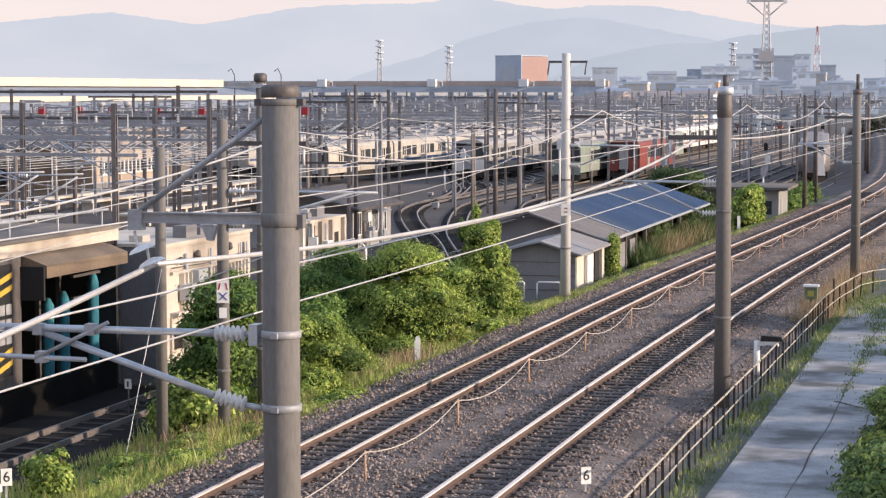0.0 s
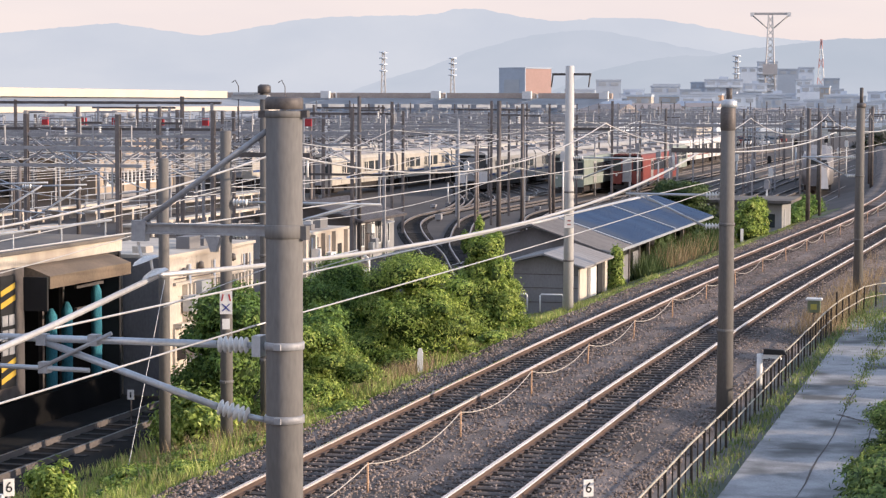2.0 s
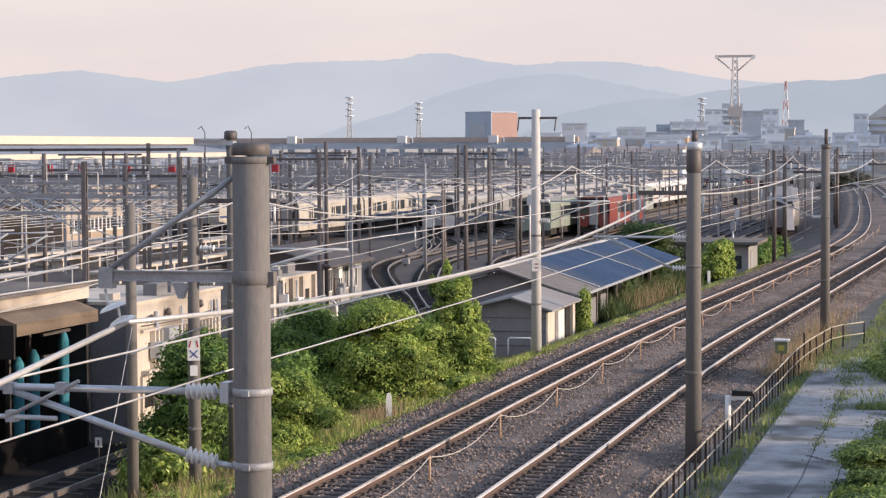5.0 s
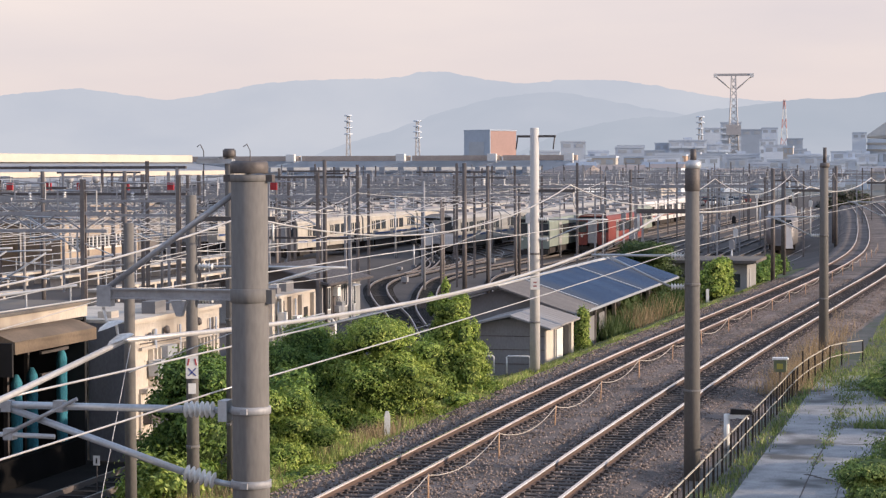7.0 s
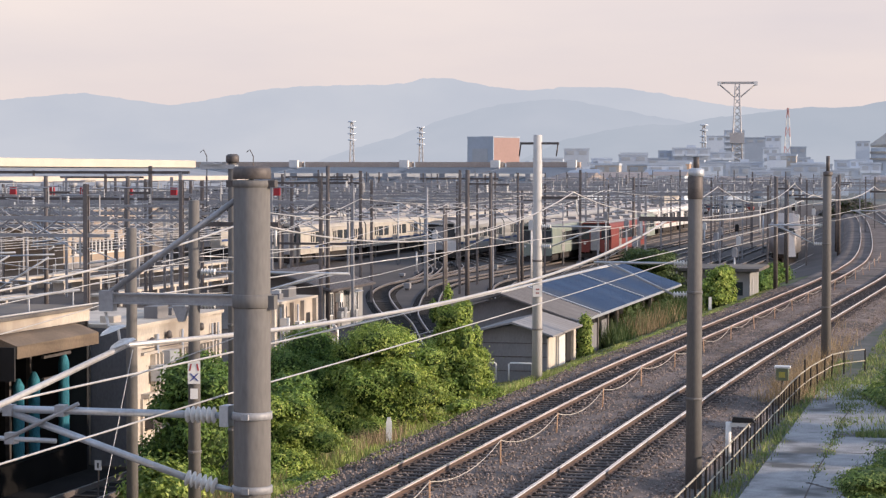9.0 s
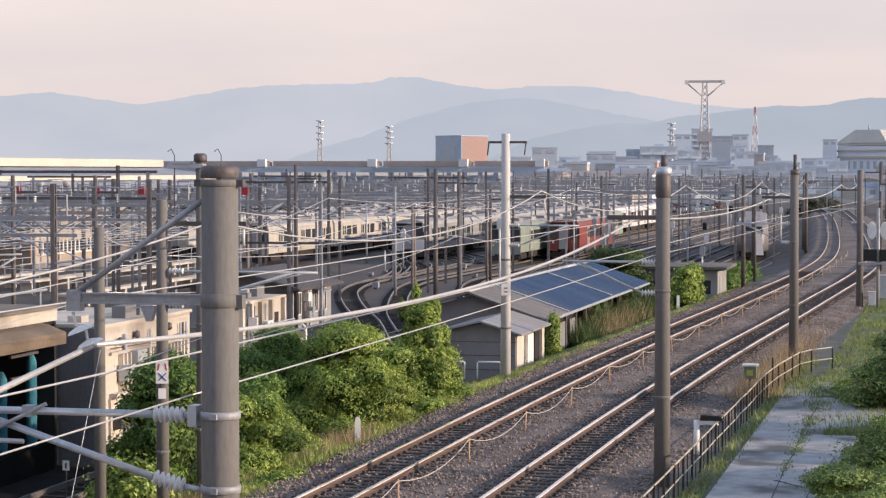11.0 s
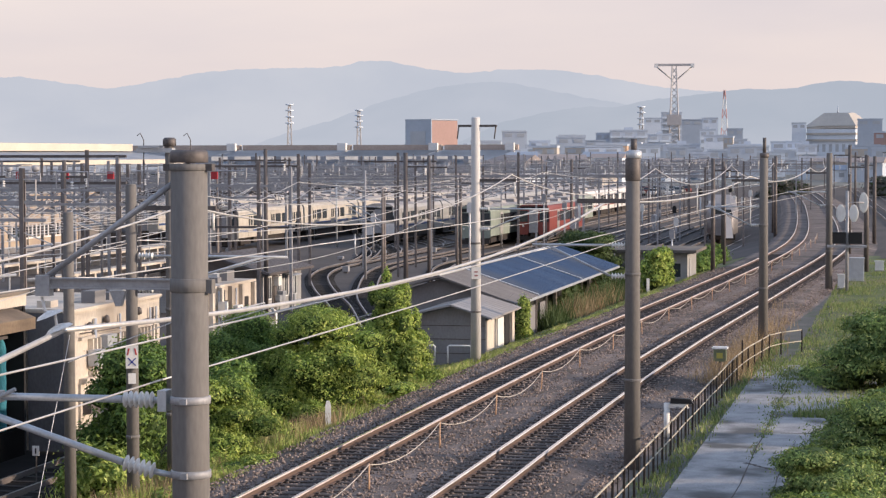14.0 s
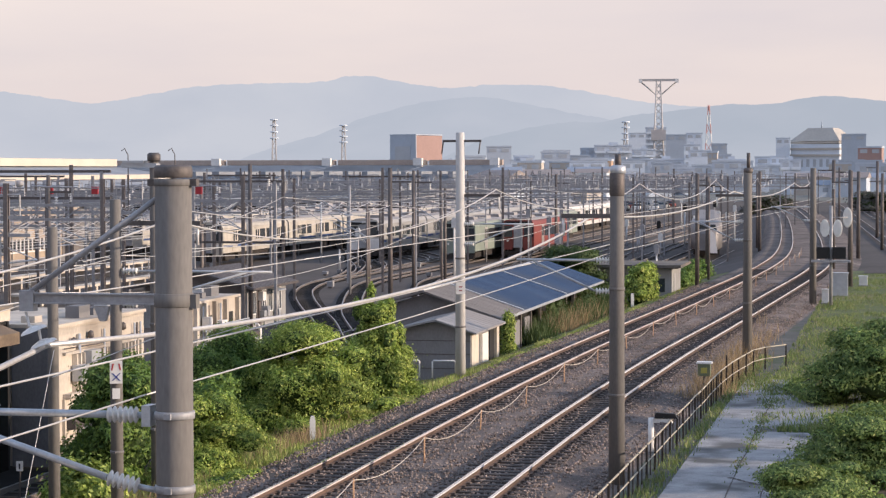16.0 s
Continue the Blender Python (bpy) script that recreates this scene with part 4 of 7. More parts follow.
plant("creeping_plants", (-2.3, 68.6, -0.1), lobes_of(61, 2.4, 6.4, 0.42, 40), 14000, 0.06, 62, "low creeping green plants over the end of the path", "plants", M_LEAFLOW)
plant("bush", (-0.55, 65.2, -0.1), lobes_of(14, 3.7, 4.2, 2.6, 32), 30000, 0.055, 22, "dense dark green bush in the grass", "bush", M_LEAFLOW)
plant("bush", (2.4, 58.5, -0.1), lobes_of(15, 4.6, 5.0, 2.5, 30), 14000, 0.085, 23, "broad green bush beyond the path", "bush", M_LEAFDARK)
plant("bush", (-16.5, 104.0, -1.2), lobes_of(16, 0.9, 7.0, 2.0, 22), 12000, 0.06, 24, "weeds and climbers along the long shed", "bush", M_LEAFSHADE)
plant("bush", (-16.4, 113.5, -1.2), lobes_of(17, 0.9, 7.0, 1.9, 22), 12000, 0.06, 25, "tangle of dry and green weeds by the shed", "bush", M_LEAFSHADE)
plant("bush", (-13.4, 136.5, -1.2), lobes_of(18, 2.2, 4.0, 2.2, 10), 5000, 0.1, 26, "dark hedge of weeds beside the track hut", "bush", M_LEAFDARK)
plant("climber", (-15.95, 87.6, -1.1), [(0, 0, 0.5, 0.3, 0.3, 0.6), (0, 0, 1.2, 0.32, 0.35, 0.6), (0.05, 0, 1.8, 0.25, 0.3, 0.4), (0.1, 0.3, 0.4, 0.3, 0.4, 0.5)], 2600, 0.06, 27, "bright green ivy climbing the shed corner", "climber", M_LEAF)


def grass(name, count, spot, height, seed, material, label, width=0.02):
    r = np.random.RandomState(seed)
    V = np.zeros((count, 3, 3))
    for i in range(count):
        x, y, z, k = spot(r)
        h = height * k * r.uniform(0.5, 1.3)
        a, b = r.uniform(0, 6.283), r.uniform(0, 6.283)
        w = width * r.uniform(0.7, 1.5)
        V[i] = ((x - w * math.cos(a), y - w * math.sin(a), z), (x + w * math.cos(a), y + w * math.sin(a), z), (x + 0.35 * h * math.cos(b), y + 0.35 * h * math.sin(b), z + h))
    ob = new(name, fast_mesh(name, V.reshape(-1, 3), np.arange(3 * count).reshape(-1, 3), material))
    return tagged(ob, label, "grass", "", "stuff")


def bank_spot(r):
    y = 30 + 110 * r.uniform(0, 1) ** 1.7
    o = r.uniform(-7.2, -2.4) if r.uniform() < 0.72 else r.uniform(-3.4, -2.2)
    p = along(y, o)[0]
    k = 0.6 + 0.9 * max(0, noise.noise((p.x * 0.7, p.y * 0.35, 0)) + 0.4)
    if o > -2.9:
        k *= 0.5
    k *= float(np.interp(y, [30, 60, 80], [1.0, 0.8, 0.25]))
    return p.x, p.y, bank_z(o) - 0.05, k


grass("bank_grass", 90000, bank_spot, 0.36, 31, M_GRASS, "long green and yellow grass on the bank")
def shoulder_spot(r):
    y, o = 32 + 90 * r.uniform(0, 1) ** 1.6, r.uniform(-2.75, -1.75)
    p = along(y, o)[0]
    return p.x, p.y, float(np.interp(o, [-2.75, -2.1, -1.75], [-0.24, -0.14, -0.02])), (0.4 + 0.6 * r.uniform()) * max(0.1, 0.6 + 1.3 * noise.noise((p.x * 0.5, y * 0.6, 9))) * (1.0 if o < -2.1 else 0.6)


grass("shoulder_grass", 24000, shoulder_spot, 0.26, 39, M_GRASS, "short green grass creeping over the ballast edge")
grass("dry_bank_weeds", 9000, lambda r: (lambda s: (s[0], s[1], s[2], s[3] * r.choice((0.5, 0.8, 1.3))))(bank_spot(r)), 0.4, 36, M_DRYGRASS, "straw coloured dry weeds among the bank grass", 0.014)
grass("shed_dry_weeds", 1500, lambda r: (-15.7 + r.normal() * 0.4, 98 + abs(r.normal()) * 7, YARD + 0.3, 0.5 + r.uniform()), 0.85, 37, M_DRYGRASS, "tall dry weeds in front of the shed", 0.02)
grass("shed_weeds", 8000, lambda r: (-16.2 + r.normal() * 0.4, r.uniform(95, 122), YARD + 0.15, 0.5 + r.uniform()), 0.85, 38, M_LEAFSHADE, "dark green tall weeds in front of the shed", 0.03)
grass("bush_foot_stalks", 900, lambda r: (lambda x, y: (x, y, bank_z(x - line_x(y)) - 0.05, 1.0))(-15.7 + r.normal() * 0.5, 54.0 + r.normal() * 1.5), 0.5, 45, M_DRYGRASS, "dry reed stalks at the foot of the bushes", 0.012)
grass("dry_bank_grass", 700, lambda r: (lambda x, y: (x, y, bank_z(x - line_x(y)) - 0.05, 1.0))(-16.1 + r.normal() * 0.8, 42.0 + r.normal() * 1.6), 0.6, 32, M_DRYGRASS, "pale dry reed stalks on the bank", 0.012)


def right_spot(r):
    y = 58 + 88 * r.uniform(0, 1) ** 1.5
    x = r.uniform(-4.2, 6)
    k = 0.5 + max(0, noise.noise((x * 0.5, y * 0.3, 4)) + 0.3)
    return x, y, -0.14, k * (0.25 if x < -3.2 and y < 66 else 1)


grass("meadow_grass", 90000, right_spot, 0.2, 33, M_MEADOW, "rough green grass beyond the paved path")


def fence_spot(r):
    y = r.uniform(33, 82)
    x = -5.4 + r.normal() * 0.17 + 0.012 * (y - 45)
    return x, y, -0.14, 0.4 + 0.8 * r.uniform()


grass("fence_grass", 5000, fence_spot, 0.17, 34, M_MEADOW, "yellowing grass at the foot of the fence")
grass("trackside_weeds", 2600, lambda r: (-5.9 + r.normal() * 0.45, 66 + abs(r.normal()) * 14, -0.14, 0.6 + r.uniform()), 0.42, 35, M_DRYGRASS, "dry brown weeds beside the track", 0.012)

verts, faces = [], []
for j in range(34):
    for i in range(24):
        x, y = -3.6 + i * 1.9 + (0.5 * noise.noise((i * 0.7, j * 0.5, 1)) if i == 0 else 0), 66.0 + j * 2.6 + (0.9 * noise.noise((i * 0.8, 3, 2)) if j == 0 else 0)
        verts.append((x - (0.02 * max(0, y - 130)), y, -0.075 + 0.05 * noise.noise((x * 0.4, y * 0.4, 6))))
for j in range(33):
    for i in range(23):
        faces.append((j * 24 + i, j * 24 + i + 1, (j + 1) * 24 + i + 1, (j + 1) * 24 + i))
tagged(new("meadow", fast_mesh("meadow", verts, faces, M_MEADOWBED)), "rough green meadow beside the railway", "grass", "", "structure")
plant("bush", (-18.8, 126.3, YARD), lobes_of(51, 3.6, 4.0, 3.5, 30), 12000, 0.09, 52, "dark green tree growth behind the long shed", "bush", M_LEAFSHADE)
plant("bush", (-13.6, 149.5, YARD), lobes_of(53, 2.0, 7.0, 2.0, 24), 9000, 0.09, 54, "dark weeds on the bank beside the curve", "bush", M_LEAFDARK)

# added scrub mounds stand in for the dark brownish town here
for i, (x, y, w, d, h) in enumerate(((-4, 352, 9, 7, 3.6), (6, 344, 10, 7, 4.4), (15, 336, 9, 6, 3.8), (24, 330, 10, 7, 4.6), (-22, 372, 9, 7, 4.0), (8, 262, 5, 9, 2.6), (13, 236, 5, 9, 3.0))):
    plant("bush", (x, y, -1.2 if x < -10 else -0.3), lobes_of(120 + i, w, d, h, 26), 3600, 0.24, 140 + i, "added dull scrub in place of the brownish town behind the curve", "bush", M_LEAFFAR, group="far scrub")

# ---- paved path ----
bm = bmn()
box(bm, -5.05, 1.2, 20, 72.5, -0.3, -0.055)
path = solid("paved_path", bm, M_ROAD, "worn grey concrete path with cracks and weeds", "path", kind="structure")
def crack(pts, w, seed, label):
    """A dark uneven crack in the paving."""
    r = random.Random(seed)
    bm = bmn()
    last = None
    for (xa, ya), (xb, yb) in zip(pts, pts[1:]):
        for i in range(8):
            f = i / 8
            x, y = xa + (xb - xa) * f + r.uniform(-0.03, 0.03), ya + (yb - ya) * f + r.uniform(-0.03, 0.03)
            n = Vector((-(yb - ya), xb - xa, 0)).normalized() * w * r.uniform(0.4, 1.4)
            row = (bm.verts.new((x - n.x, y - n.y, -0.05)), bm.verts.new((x + n.x, y + n.y, -0.05)))
            if last:
                bm.faces.new((last[0], last[1], row[1], row[0]))
            last = row
    bmesh.ops.recalc_face_normals(bm, faces=bm.faces[:])
    part("crack", bm, M_SLEEPER, path, label)


crack([(-3.75, 22), (-3.7, 34), (-3.66, 46), (-3.75, 58), (-3.8, 66)], 0.018, 1, "long joint with weeds")
crack([(-3.8, 49.2), (-3.45, 48.7), (-3.1, 48.2), (-2.7, 48.1)], 0.07, 2, "wide broken crack")
crack([(-3.3, 54.6), (-2.6, 54.7), (-1.6, 54.9), (0.6, 55.0)], 0.045, 3, "dark cross joint")
crack([(-4.9, 43.9), (-4.2, 44.1), (-3.7, 44.0)], 0.02, 4, "thin crack")
crack([(-2.95, 40), (-2.9, 47), (-2.85, 54)], 0.014, 6, "thin joint")


def weed_spot(r):
    k = r.uniform()
    if k < 0.5:
        y = 48 + 22 * r.uniform() ** 0.5
        return -3.72 + r.normal() * (0.05 + 0.012 * max(0, y - 50)), y, -0.06, (0.2 + 0.5 * r.uniform()) * (1 if noise.noise((0, y * 0.8, 0)) > -0.1 else 0.15)
    if k < 0.62:
        return -2.3 + r.normal() * 0.75, 60.5 + r.normal() * 1.7, -0.06, 0.6 + r.uniform()
    return -4.5 + r.normal() * 0.5, 71.5 + r.normal() * 1.8, -0.06, 0.4 + 0.6 * r.uniform()


grass("path_weeds", 3600, weed_spot, 0.13, 44, M_MEADOW, "weeds growing through the joints of the path")

solid("dark_apron", box(bmn(), -29, -19.4, 14, 57, YARD + 0.002, YARD + 0.012), M_DARKGRAVEL, "black gravel round the wash track", "ground", kind="structure")

# ---- sheds beside the line ----
def ribs(bm, x0, z0, x1, z1, y0, y1, step, r=0.018):
    """Standing seams of a sloping sheet roof."""
    y = y0
    while y <= y1:
        sweep(bm, [(x0, y, z0), (x1, y, z1)], r, 4)
        y += step
    return bm


def slab(bm, x0, z0, x1, z1, y0, y1, t=0.07):
    return prism(bm, [(x0, z0), (x1, z1), (x1, z1 - t), (x0, z0 - t)], 1, y0, y1)


sh = thing("storage_shed", (-17.4, 80.5, YARD), "small grey mortar shed with a low gabled sheet roof", "shed")
bm = bmn()
prism(bm, [(-1.3, 0), (1.3, 0), (1.3, 1.95), (0, 2.36), (-1.3, 2.06)], 1, 0, 5.6)
part("wall", bm, M_WALLGREY, sh)
for a, b in (((0, 2.47), (1.62, 1.97)), ((-1.6, 2.1), (0, 2.47))):
    bm = bmn()
    slab(bm, *a, *b, -0.4, 5.8)
    rf = part("roof", bm, M_ROOFPALE, sh)
    part("seam", ribs(bmn(), *a, *b, -0.3, 5.7, 0.6, 0.008), M_ROOFPALE, rf)
bm = bmn()
box(bm, 1.303, 1.34, 0.1, 2.0, 0.1, 1.85)
part("wall_panel", bm, M_WALL, sh, "cream plaster panel")
bm = bmn()
box(bm, 1.303, 1.36, 2.15, 3.4, 0.1, 1.75)
part("door", bm, M_WHITE, sh, "whitewashed wooden door")
bm = bmn()
box(bm, 1.303, 1.35, 3.7, 4.7, 0.05, 1.8)
# dark panel stands for the shade in an open doorway
part("door", bm, M_DARKVOID, sh, "dark open doorway")
bm = bmn()
box(bm, 1.303, 1.42, 4.9, 5.4, 0, 1.9)
part("pilaster", bm, M_WALL, sh)
for z in (0.55, 1.1, 1.62):
    bm = bmn()
    box(bm, -1.3, 1.3, -0.02, -0.002, z, z + 0.02)
    part("board_joint", bm, M_SLEEPER, sh)

ls = thing("long_shed", (-18.5, 88, YARD), "long low shed with a blue sheet roof and open bays", "shed")
X0, XR, X1 = -2.9, -1.0, 2.3
bm = bmn()
prism(bm, [(X0 + 0.3, 0), (X1 - 0.4, 0), (X1 - 0.4, 2.08), (XR, 2.98), (X0 + 0.3, 2.52)], 1, 0, 0.2)
part("gable_wall", bm, M_WALLGREY, ls)
bm = bmn()
prism(bm, [(X0 + 0.3, 0), (X1 - 0.4, 0), (X1 - 0.4, 2.08), (XR, 2.98), (X0 + 0.3, 2.52)], 1, 30.0, 30.2)
part("gable_wall", bm, M_WALLGREY, ls)
bm = bmn()
box(bm, X0 + 0.3, X0 + 0.5, 0.21, 29.99, 0, 2.5)
part("back_wall", bm, M_WALLGREY, ls)
bm = bmn()
box(bm, 0.9, 1.0, 0.3, 29.9, 0, 2.05)
# shade at the back of the bays is put into this dark sheet
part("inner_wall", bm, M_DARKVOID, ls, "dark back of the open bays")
for i in range(9):
    y = 6.4 + i * 2.65
    bm = bmn()
    box(bm, X1 - 0.5, X1 - 0.36, y, y + 0.14, 0, 2.0)
    part("post", bm, M_POST, ls)
for i in range(2):
    bm = bmn()
    y = 5.0 + i * 2.65
    box(bm, X1 - 0.47, X1 - 0.42, y, y + 1.4, 0, 1.5)
    part("side_sheet", bm, M_WALLGREY, ls)
for (y0, y1, m, lab) in ((-0.6, 4.6, M_ROOFBROWN, "brown weathered sheet"), (4.61, 30.7, M_ROOFBLUE, "blue painted sheet")):
    for a, b in (((XR, 3.15), (X1, 2.03)), ((X0, 2.6), (XR, 3.15))):
        bm = bmn()
        slab(bm, *a, *b, y0, y1, 0.08)
        rf = part("roof", bm, m, ls, lab)
        part("seam", ribs(bmn(), a[0], a[1], b[0], b[1], y0 + 0.2, y1 - 0.1, 0.45, 0.007), m, rf)
for y in (4.6, 17.0):
    part("cover_strip", prism(bmn(), [(XR, 3.2), (X1 + 0.03, 2.08), (X1 + 0.03, 2.04), (XR, 3.16)], 1, y, y + 0.22), M_STEEL, ls, "pale metal cover strip")
bm = bmn()
sweep(bm, [(XR, -0.6, 3.17), (XR, 30.7, 3.17)], 0.07, 8)
part("ridge_cap", bm, M_STEEL, ls)
bm = bmn()
box(bm, X1 - 0.02, X1 + 0.07, -0.6, 30.7, 1.9, 2.0)
part("gutter", bm, M_STEEL, ls)

M_HUT = mat("hut_render", (0.36, 0.36, 0.355), (0.27, 0.27, 0.268), 0.9, scale=0.9, fine=14, bump=0.1)
hu = thing("track_hut", (-14.6, 127.5, YARD), "pale grey track hut with a flat dark roof", "hut")
bm = bmn()
box(bm, -3.0, 1.3, 0, 5.2, 0, 2.3)
part("wall", bm, M_HUT, hu)
bm = bmn()
box(bm, -3.5, 1.9, -0.6, 5.8, 2.35, 2.52)
box(bm, -3.3, 1.7, -0.4, 5.6, 2.3, 2.35)
part("roof", bm, M_ROOFDARK, hu)
bm = bmn()
box(bm, 0.3, 0.9, -0.03, 0.02, 0.9, 1.7)
part("window", bm, M_GLASS, hu)
bm = bmn()
box(bm, 1.28, 1.33, 1.2, 2.1, 0, 1.95)
part("door", bm, M_GREYSTEEL, hu)

# ---- wash plant and its concrete block ----
M_TANSHEET = mat("tan_sheet_metal", (0.23, 0.172, 0.12), (0.13, 0.098, 0.07), 0.75, scale=0.9, fine=14, bump=0.1, c=(0.1, 0.078, 0.06))
wp = thing("train_wash", (-23.8, 46.6, YARD), "open-sided train washing plant with a beige fascia and black inside", "train wash")
part("fascia", box(bmn(), -3.2, 0, -14, 8.25, 4.1, 4.42), M_WALL, wp)
part("roof", box(bmn(), -3.3, 0.1, -14.2, 8.27, 4.43, 4.52), M_ROOFDARK, wp)
part("hood", prism(bmn(), [(0.003, 4.09), (0.2, 4.05), (0.7, 3.86), (0.7, 3.55), (0.003, 3.5)], 1, 2.2, 7.25), M_TANSHEET, wp, "tan sheet metal hood")
# linings coloured black for the shade inside the plant
part("rear_lining", box(bmn(), -3.2, -3.0, -14, 8.2, 0, 4.08), M_DARKVOID, wp, "black lining with the interior shade in its colour")
part("end_lining", box(bmn(), -2.99, -0.02, 8.1, 8.22, 0, 4.08), M_DARKVOID, wp, "black lining with the interior shade in its colour")
part("ceiling_lining", box(bmn(), -2.99, -0.05, -13.9, 8.09, 4.0, 4.08), M_DARKVOID, wp, "black lining with the interior shade in its colour")
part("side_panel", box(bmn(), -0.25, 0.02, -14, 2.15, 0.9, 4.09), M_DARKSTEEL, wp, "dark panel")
part("skirt", box(bmn(), -0.22, 0.0, -14, 8.05, 0, 0.75), M_SKIRTBLACK, wp, "black base skirt")
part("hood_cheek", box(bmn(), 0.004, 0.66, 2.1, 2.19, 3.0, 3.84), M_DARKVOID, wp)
for y in (2.4, 4.4, 6.3, 7.6):
    part("frame_post", box(bmn(), -1.6, -1.48, y, y + 0.12, 0, 3.99), M_DARKSTEEL, wp)
for y, z in ((6.9, 3.2), (6.9, 2.6)):
    part("frame_bar", box(bmn(), -0.5, -0.42, 6.2, 7.95, z, z + 0.08), M_DARKSTEEL, wp)
M_TEAL = mat("teal_bristle", (0.06, 0.27, 0.34), (0.025, 0.13, 0.19), 0.9, scale=5, fine=60, bump=0.9, dist=0.05, stretch=(1, 1, 0.2))
for i, (y, z1) in enumerate(((4.9, 2.85), (5.85, 2.95), (7.75, 3.3))):
    bm = bmn()
    prof = [(0.05, 0.6)]
    for k in range(25):
        prof.append(((0.15 + 0.006 * math.sin(k * 2.3 + i)) * min(1, 0.5 + (25 - k) / 4), 0.65 + k * (z1 - 0.75) / 25))
    prof.append((0.05, z1 - 0.07))
    lathe(bm, prof, 14, (-0.55, y, 0))
    part("brush", bm, M_TEAL, wp, "teal vertical rotating brush")
rail_pts = [(-0.2, y, 4.95) for y in (-13, 8)]
part("roof_pipe", sweep(bmn(), rail_pts, 0.04, 6), M_STEEL, wp, "pale pipe along the roof edge")
for i in range(8):
    part("pipe_post", sweep(bmn(), [(-0.2, -12 + i * 2.8, 4.5), (-0.2, -12 + i * 2.8, 4.95)], 0.025, 5), M_STEEL, wp)
M_YELLOW = mat("yellow_paint", (0.6, 0.4, 0.05), (0.5, 0.33, 0.05), 0.6, scale=4, fine=30, bump=0.05)
bd = thing("hazard_board", (-23.77, 47.75, YARD), "board with yellow and black warning stripes", "sign")
bm = bmn()
box(bm, 0, 0.04, -0.4, 0.4, 1.2, 3.95)
part("panel", bm, M_BLACK, bd)
for z in (3.2, 3.5, 1.35, 1.65):
    bm = bmn()
    prism(bm, [(-0.39, z - 0.05), (0.39, z + 0.12), (0.39, z + 0.26), (-0.39, z + 0.09)], 0, 0.042, 0.05)
    part("stripe", bm, M_YELLOW, bd)
bm = bmn()
for i in range(3):
    for j in range(2):
        box(bm, 0.042, 0.06, -0.34 + j * 0.36, -0.04 + j * 0.36, 2.0 + i * 0.36, 2.26 + i * 0.36)
part("grille", bm, M_GREYSTEEL, bd)

cb = thing("concrete_block", (-22.7, 55.5, YARD), "weathered cream concrete block building with vertical fins", "building")
bm = bmn()
box(bm, -3.5, 0, 0, 6.9, 0, 3.85)
part("wall", bm, M_WALL, cb)
bm = bmn()
box(bm, -3.55, 0.06, -0.08, 6.96, 3.86, 3.95)
part("roof", bm, M_WALL, cb, "cream parapet slab")
# grey sheet over the cream end: shade of that side put into the colour
part("front_face", box(bmn(), -1.3, -0.01, -0.12, -0.004, 0, 3.84), mat("shaded_end_mortar", (0.2, 0.2, 0.212), (0.13, 0.13, 0.138), 0.9, scale=0.9, fine=16, bump=0.1, c=(0.09, 0.09, 0.095), stretch=(1, 1, 0.5)), cb, "grey end face with its shade in the colour")
# thin sheet on the wall, gap shade behind the fins in its colour
part("fin_gap_shade", box(bmn(), 0.003, 0.012, 1.05, 6.4, 2.02, 3.02), mat("fin_shade_mortar", (0.42, 0.37, 0.32), (0.3, 0.265, 0.23), 0.9, scale=0.9, fine=16, bump=0.1), cb, "darker sheet standing for shade between the fins")
for i in range(19):
    y = 1.05 + i * 0.29
    part("fin", prism(bmn(), [(0.013, y), (0.15, y + 0.02), (0.15, y + 0.1), (0.013, y + 0.12)], 2, 2.0, 3.05), M_WALL, cb)
part("sill_band", box(bmn(), 0.003, 0.24, 0.35, 6.5, 1.86, 1.99), M_WALL, cb, "projecting sill")
part("lintel_band", box(bmn(), 0.003, 0.1, 0.35, 6.5, 3.06, 3.14), M_WALL, cb)
for y in (0.3, 3.6, 6.55):
    part("pilaster", box(bmn(), 0.003, 0.08, y, y + 0.3, 0, 1.85), M_WALL, cb)
for y, z in ((0.9, 3.3), (2.2, 3.4), (4.8, 3.45)):
    part("bracket_lamp", lathe(bmn(), [(0.02, 0.0), (0.1, 0.05), (0.08, 0.2), (0.02, 0.24)], 10, (0.12, y, z)), M_DARKSTEEL, cb, "small dark lamp on a bracket")
part("cable_run", sweep(bmn(), [(0.05, 0.4, 3.25), (0.05, 3.0, 3.2), (0.05, 6.6, 3.3)], 0.018, 5), M_DARKSTEEL, cb)

oh = thing("yard_office", (-32.8, 105.6, YARD), "yard hut with a low dark gabled roof and pale stained walls", "hut")
part("wall", prism(bmn(), [(-5.6, 0), (0, 0), (0, 2.2), (-2.8, 2.95), (-5.6, 2.2)], 1, 0, 7.0), M_HUT, oh)
# dark band of the shadowed gable, laid on as a brown sheet
part("gable_shade", prism(bmn(), [(-5.5, 1.75), (-0.1, 1.75), (-0.1, 2.15), (-2.8, 2.88), (-5.5, 2.15)], 1, -0.04, -0.004), M_ROOFBROWN, oh, "brown sheet for the shade under the gable")
for a, b in (((-2.8, 3.1), (0.6, 2.16)), ((-6.2, 2.16), (-2.8, 3.1))):
    rf = part("roof", slab(bmn(), *a, *b, -0.8, 7.5, 0.12), M_DARKSTEEL, oh)
    part("seam", ribs(bmn(), *a, *b, -0.6, 7.4, 0.5, 0.015), M_DARKSTEEL, rf)
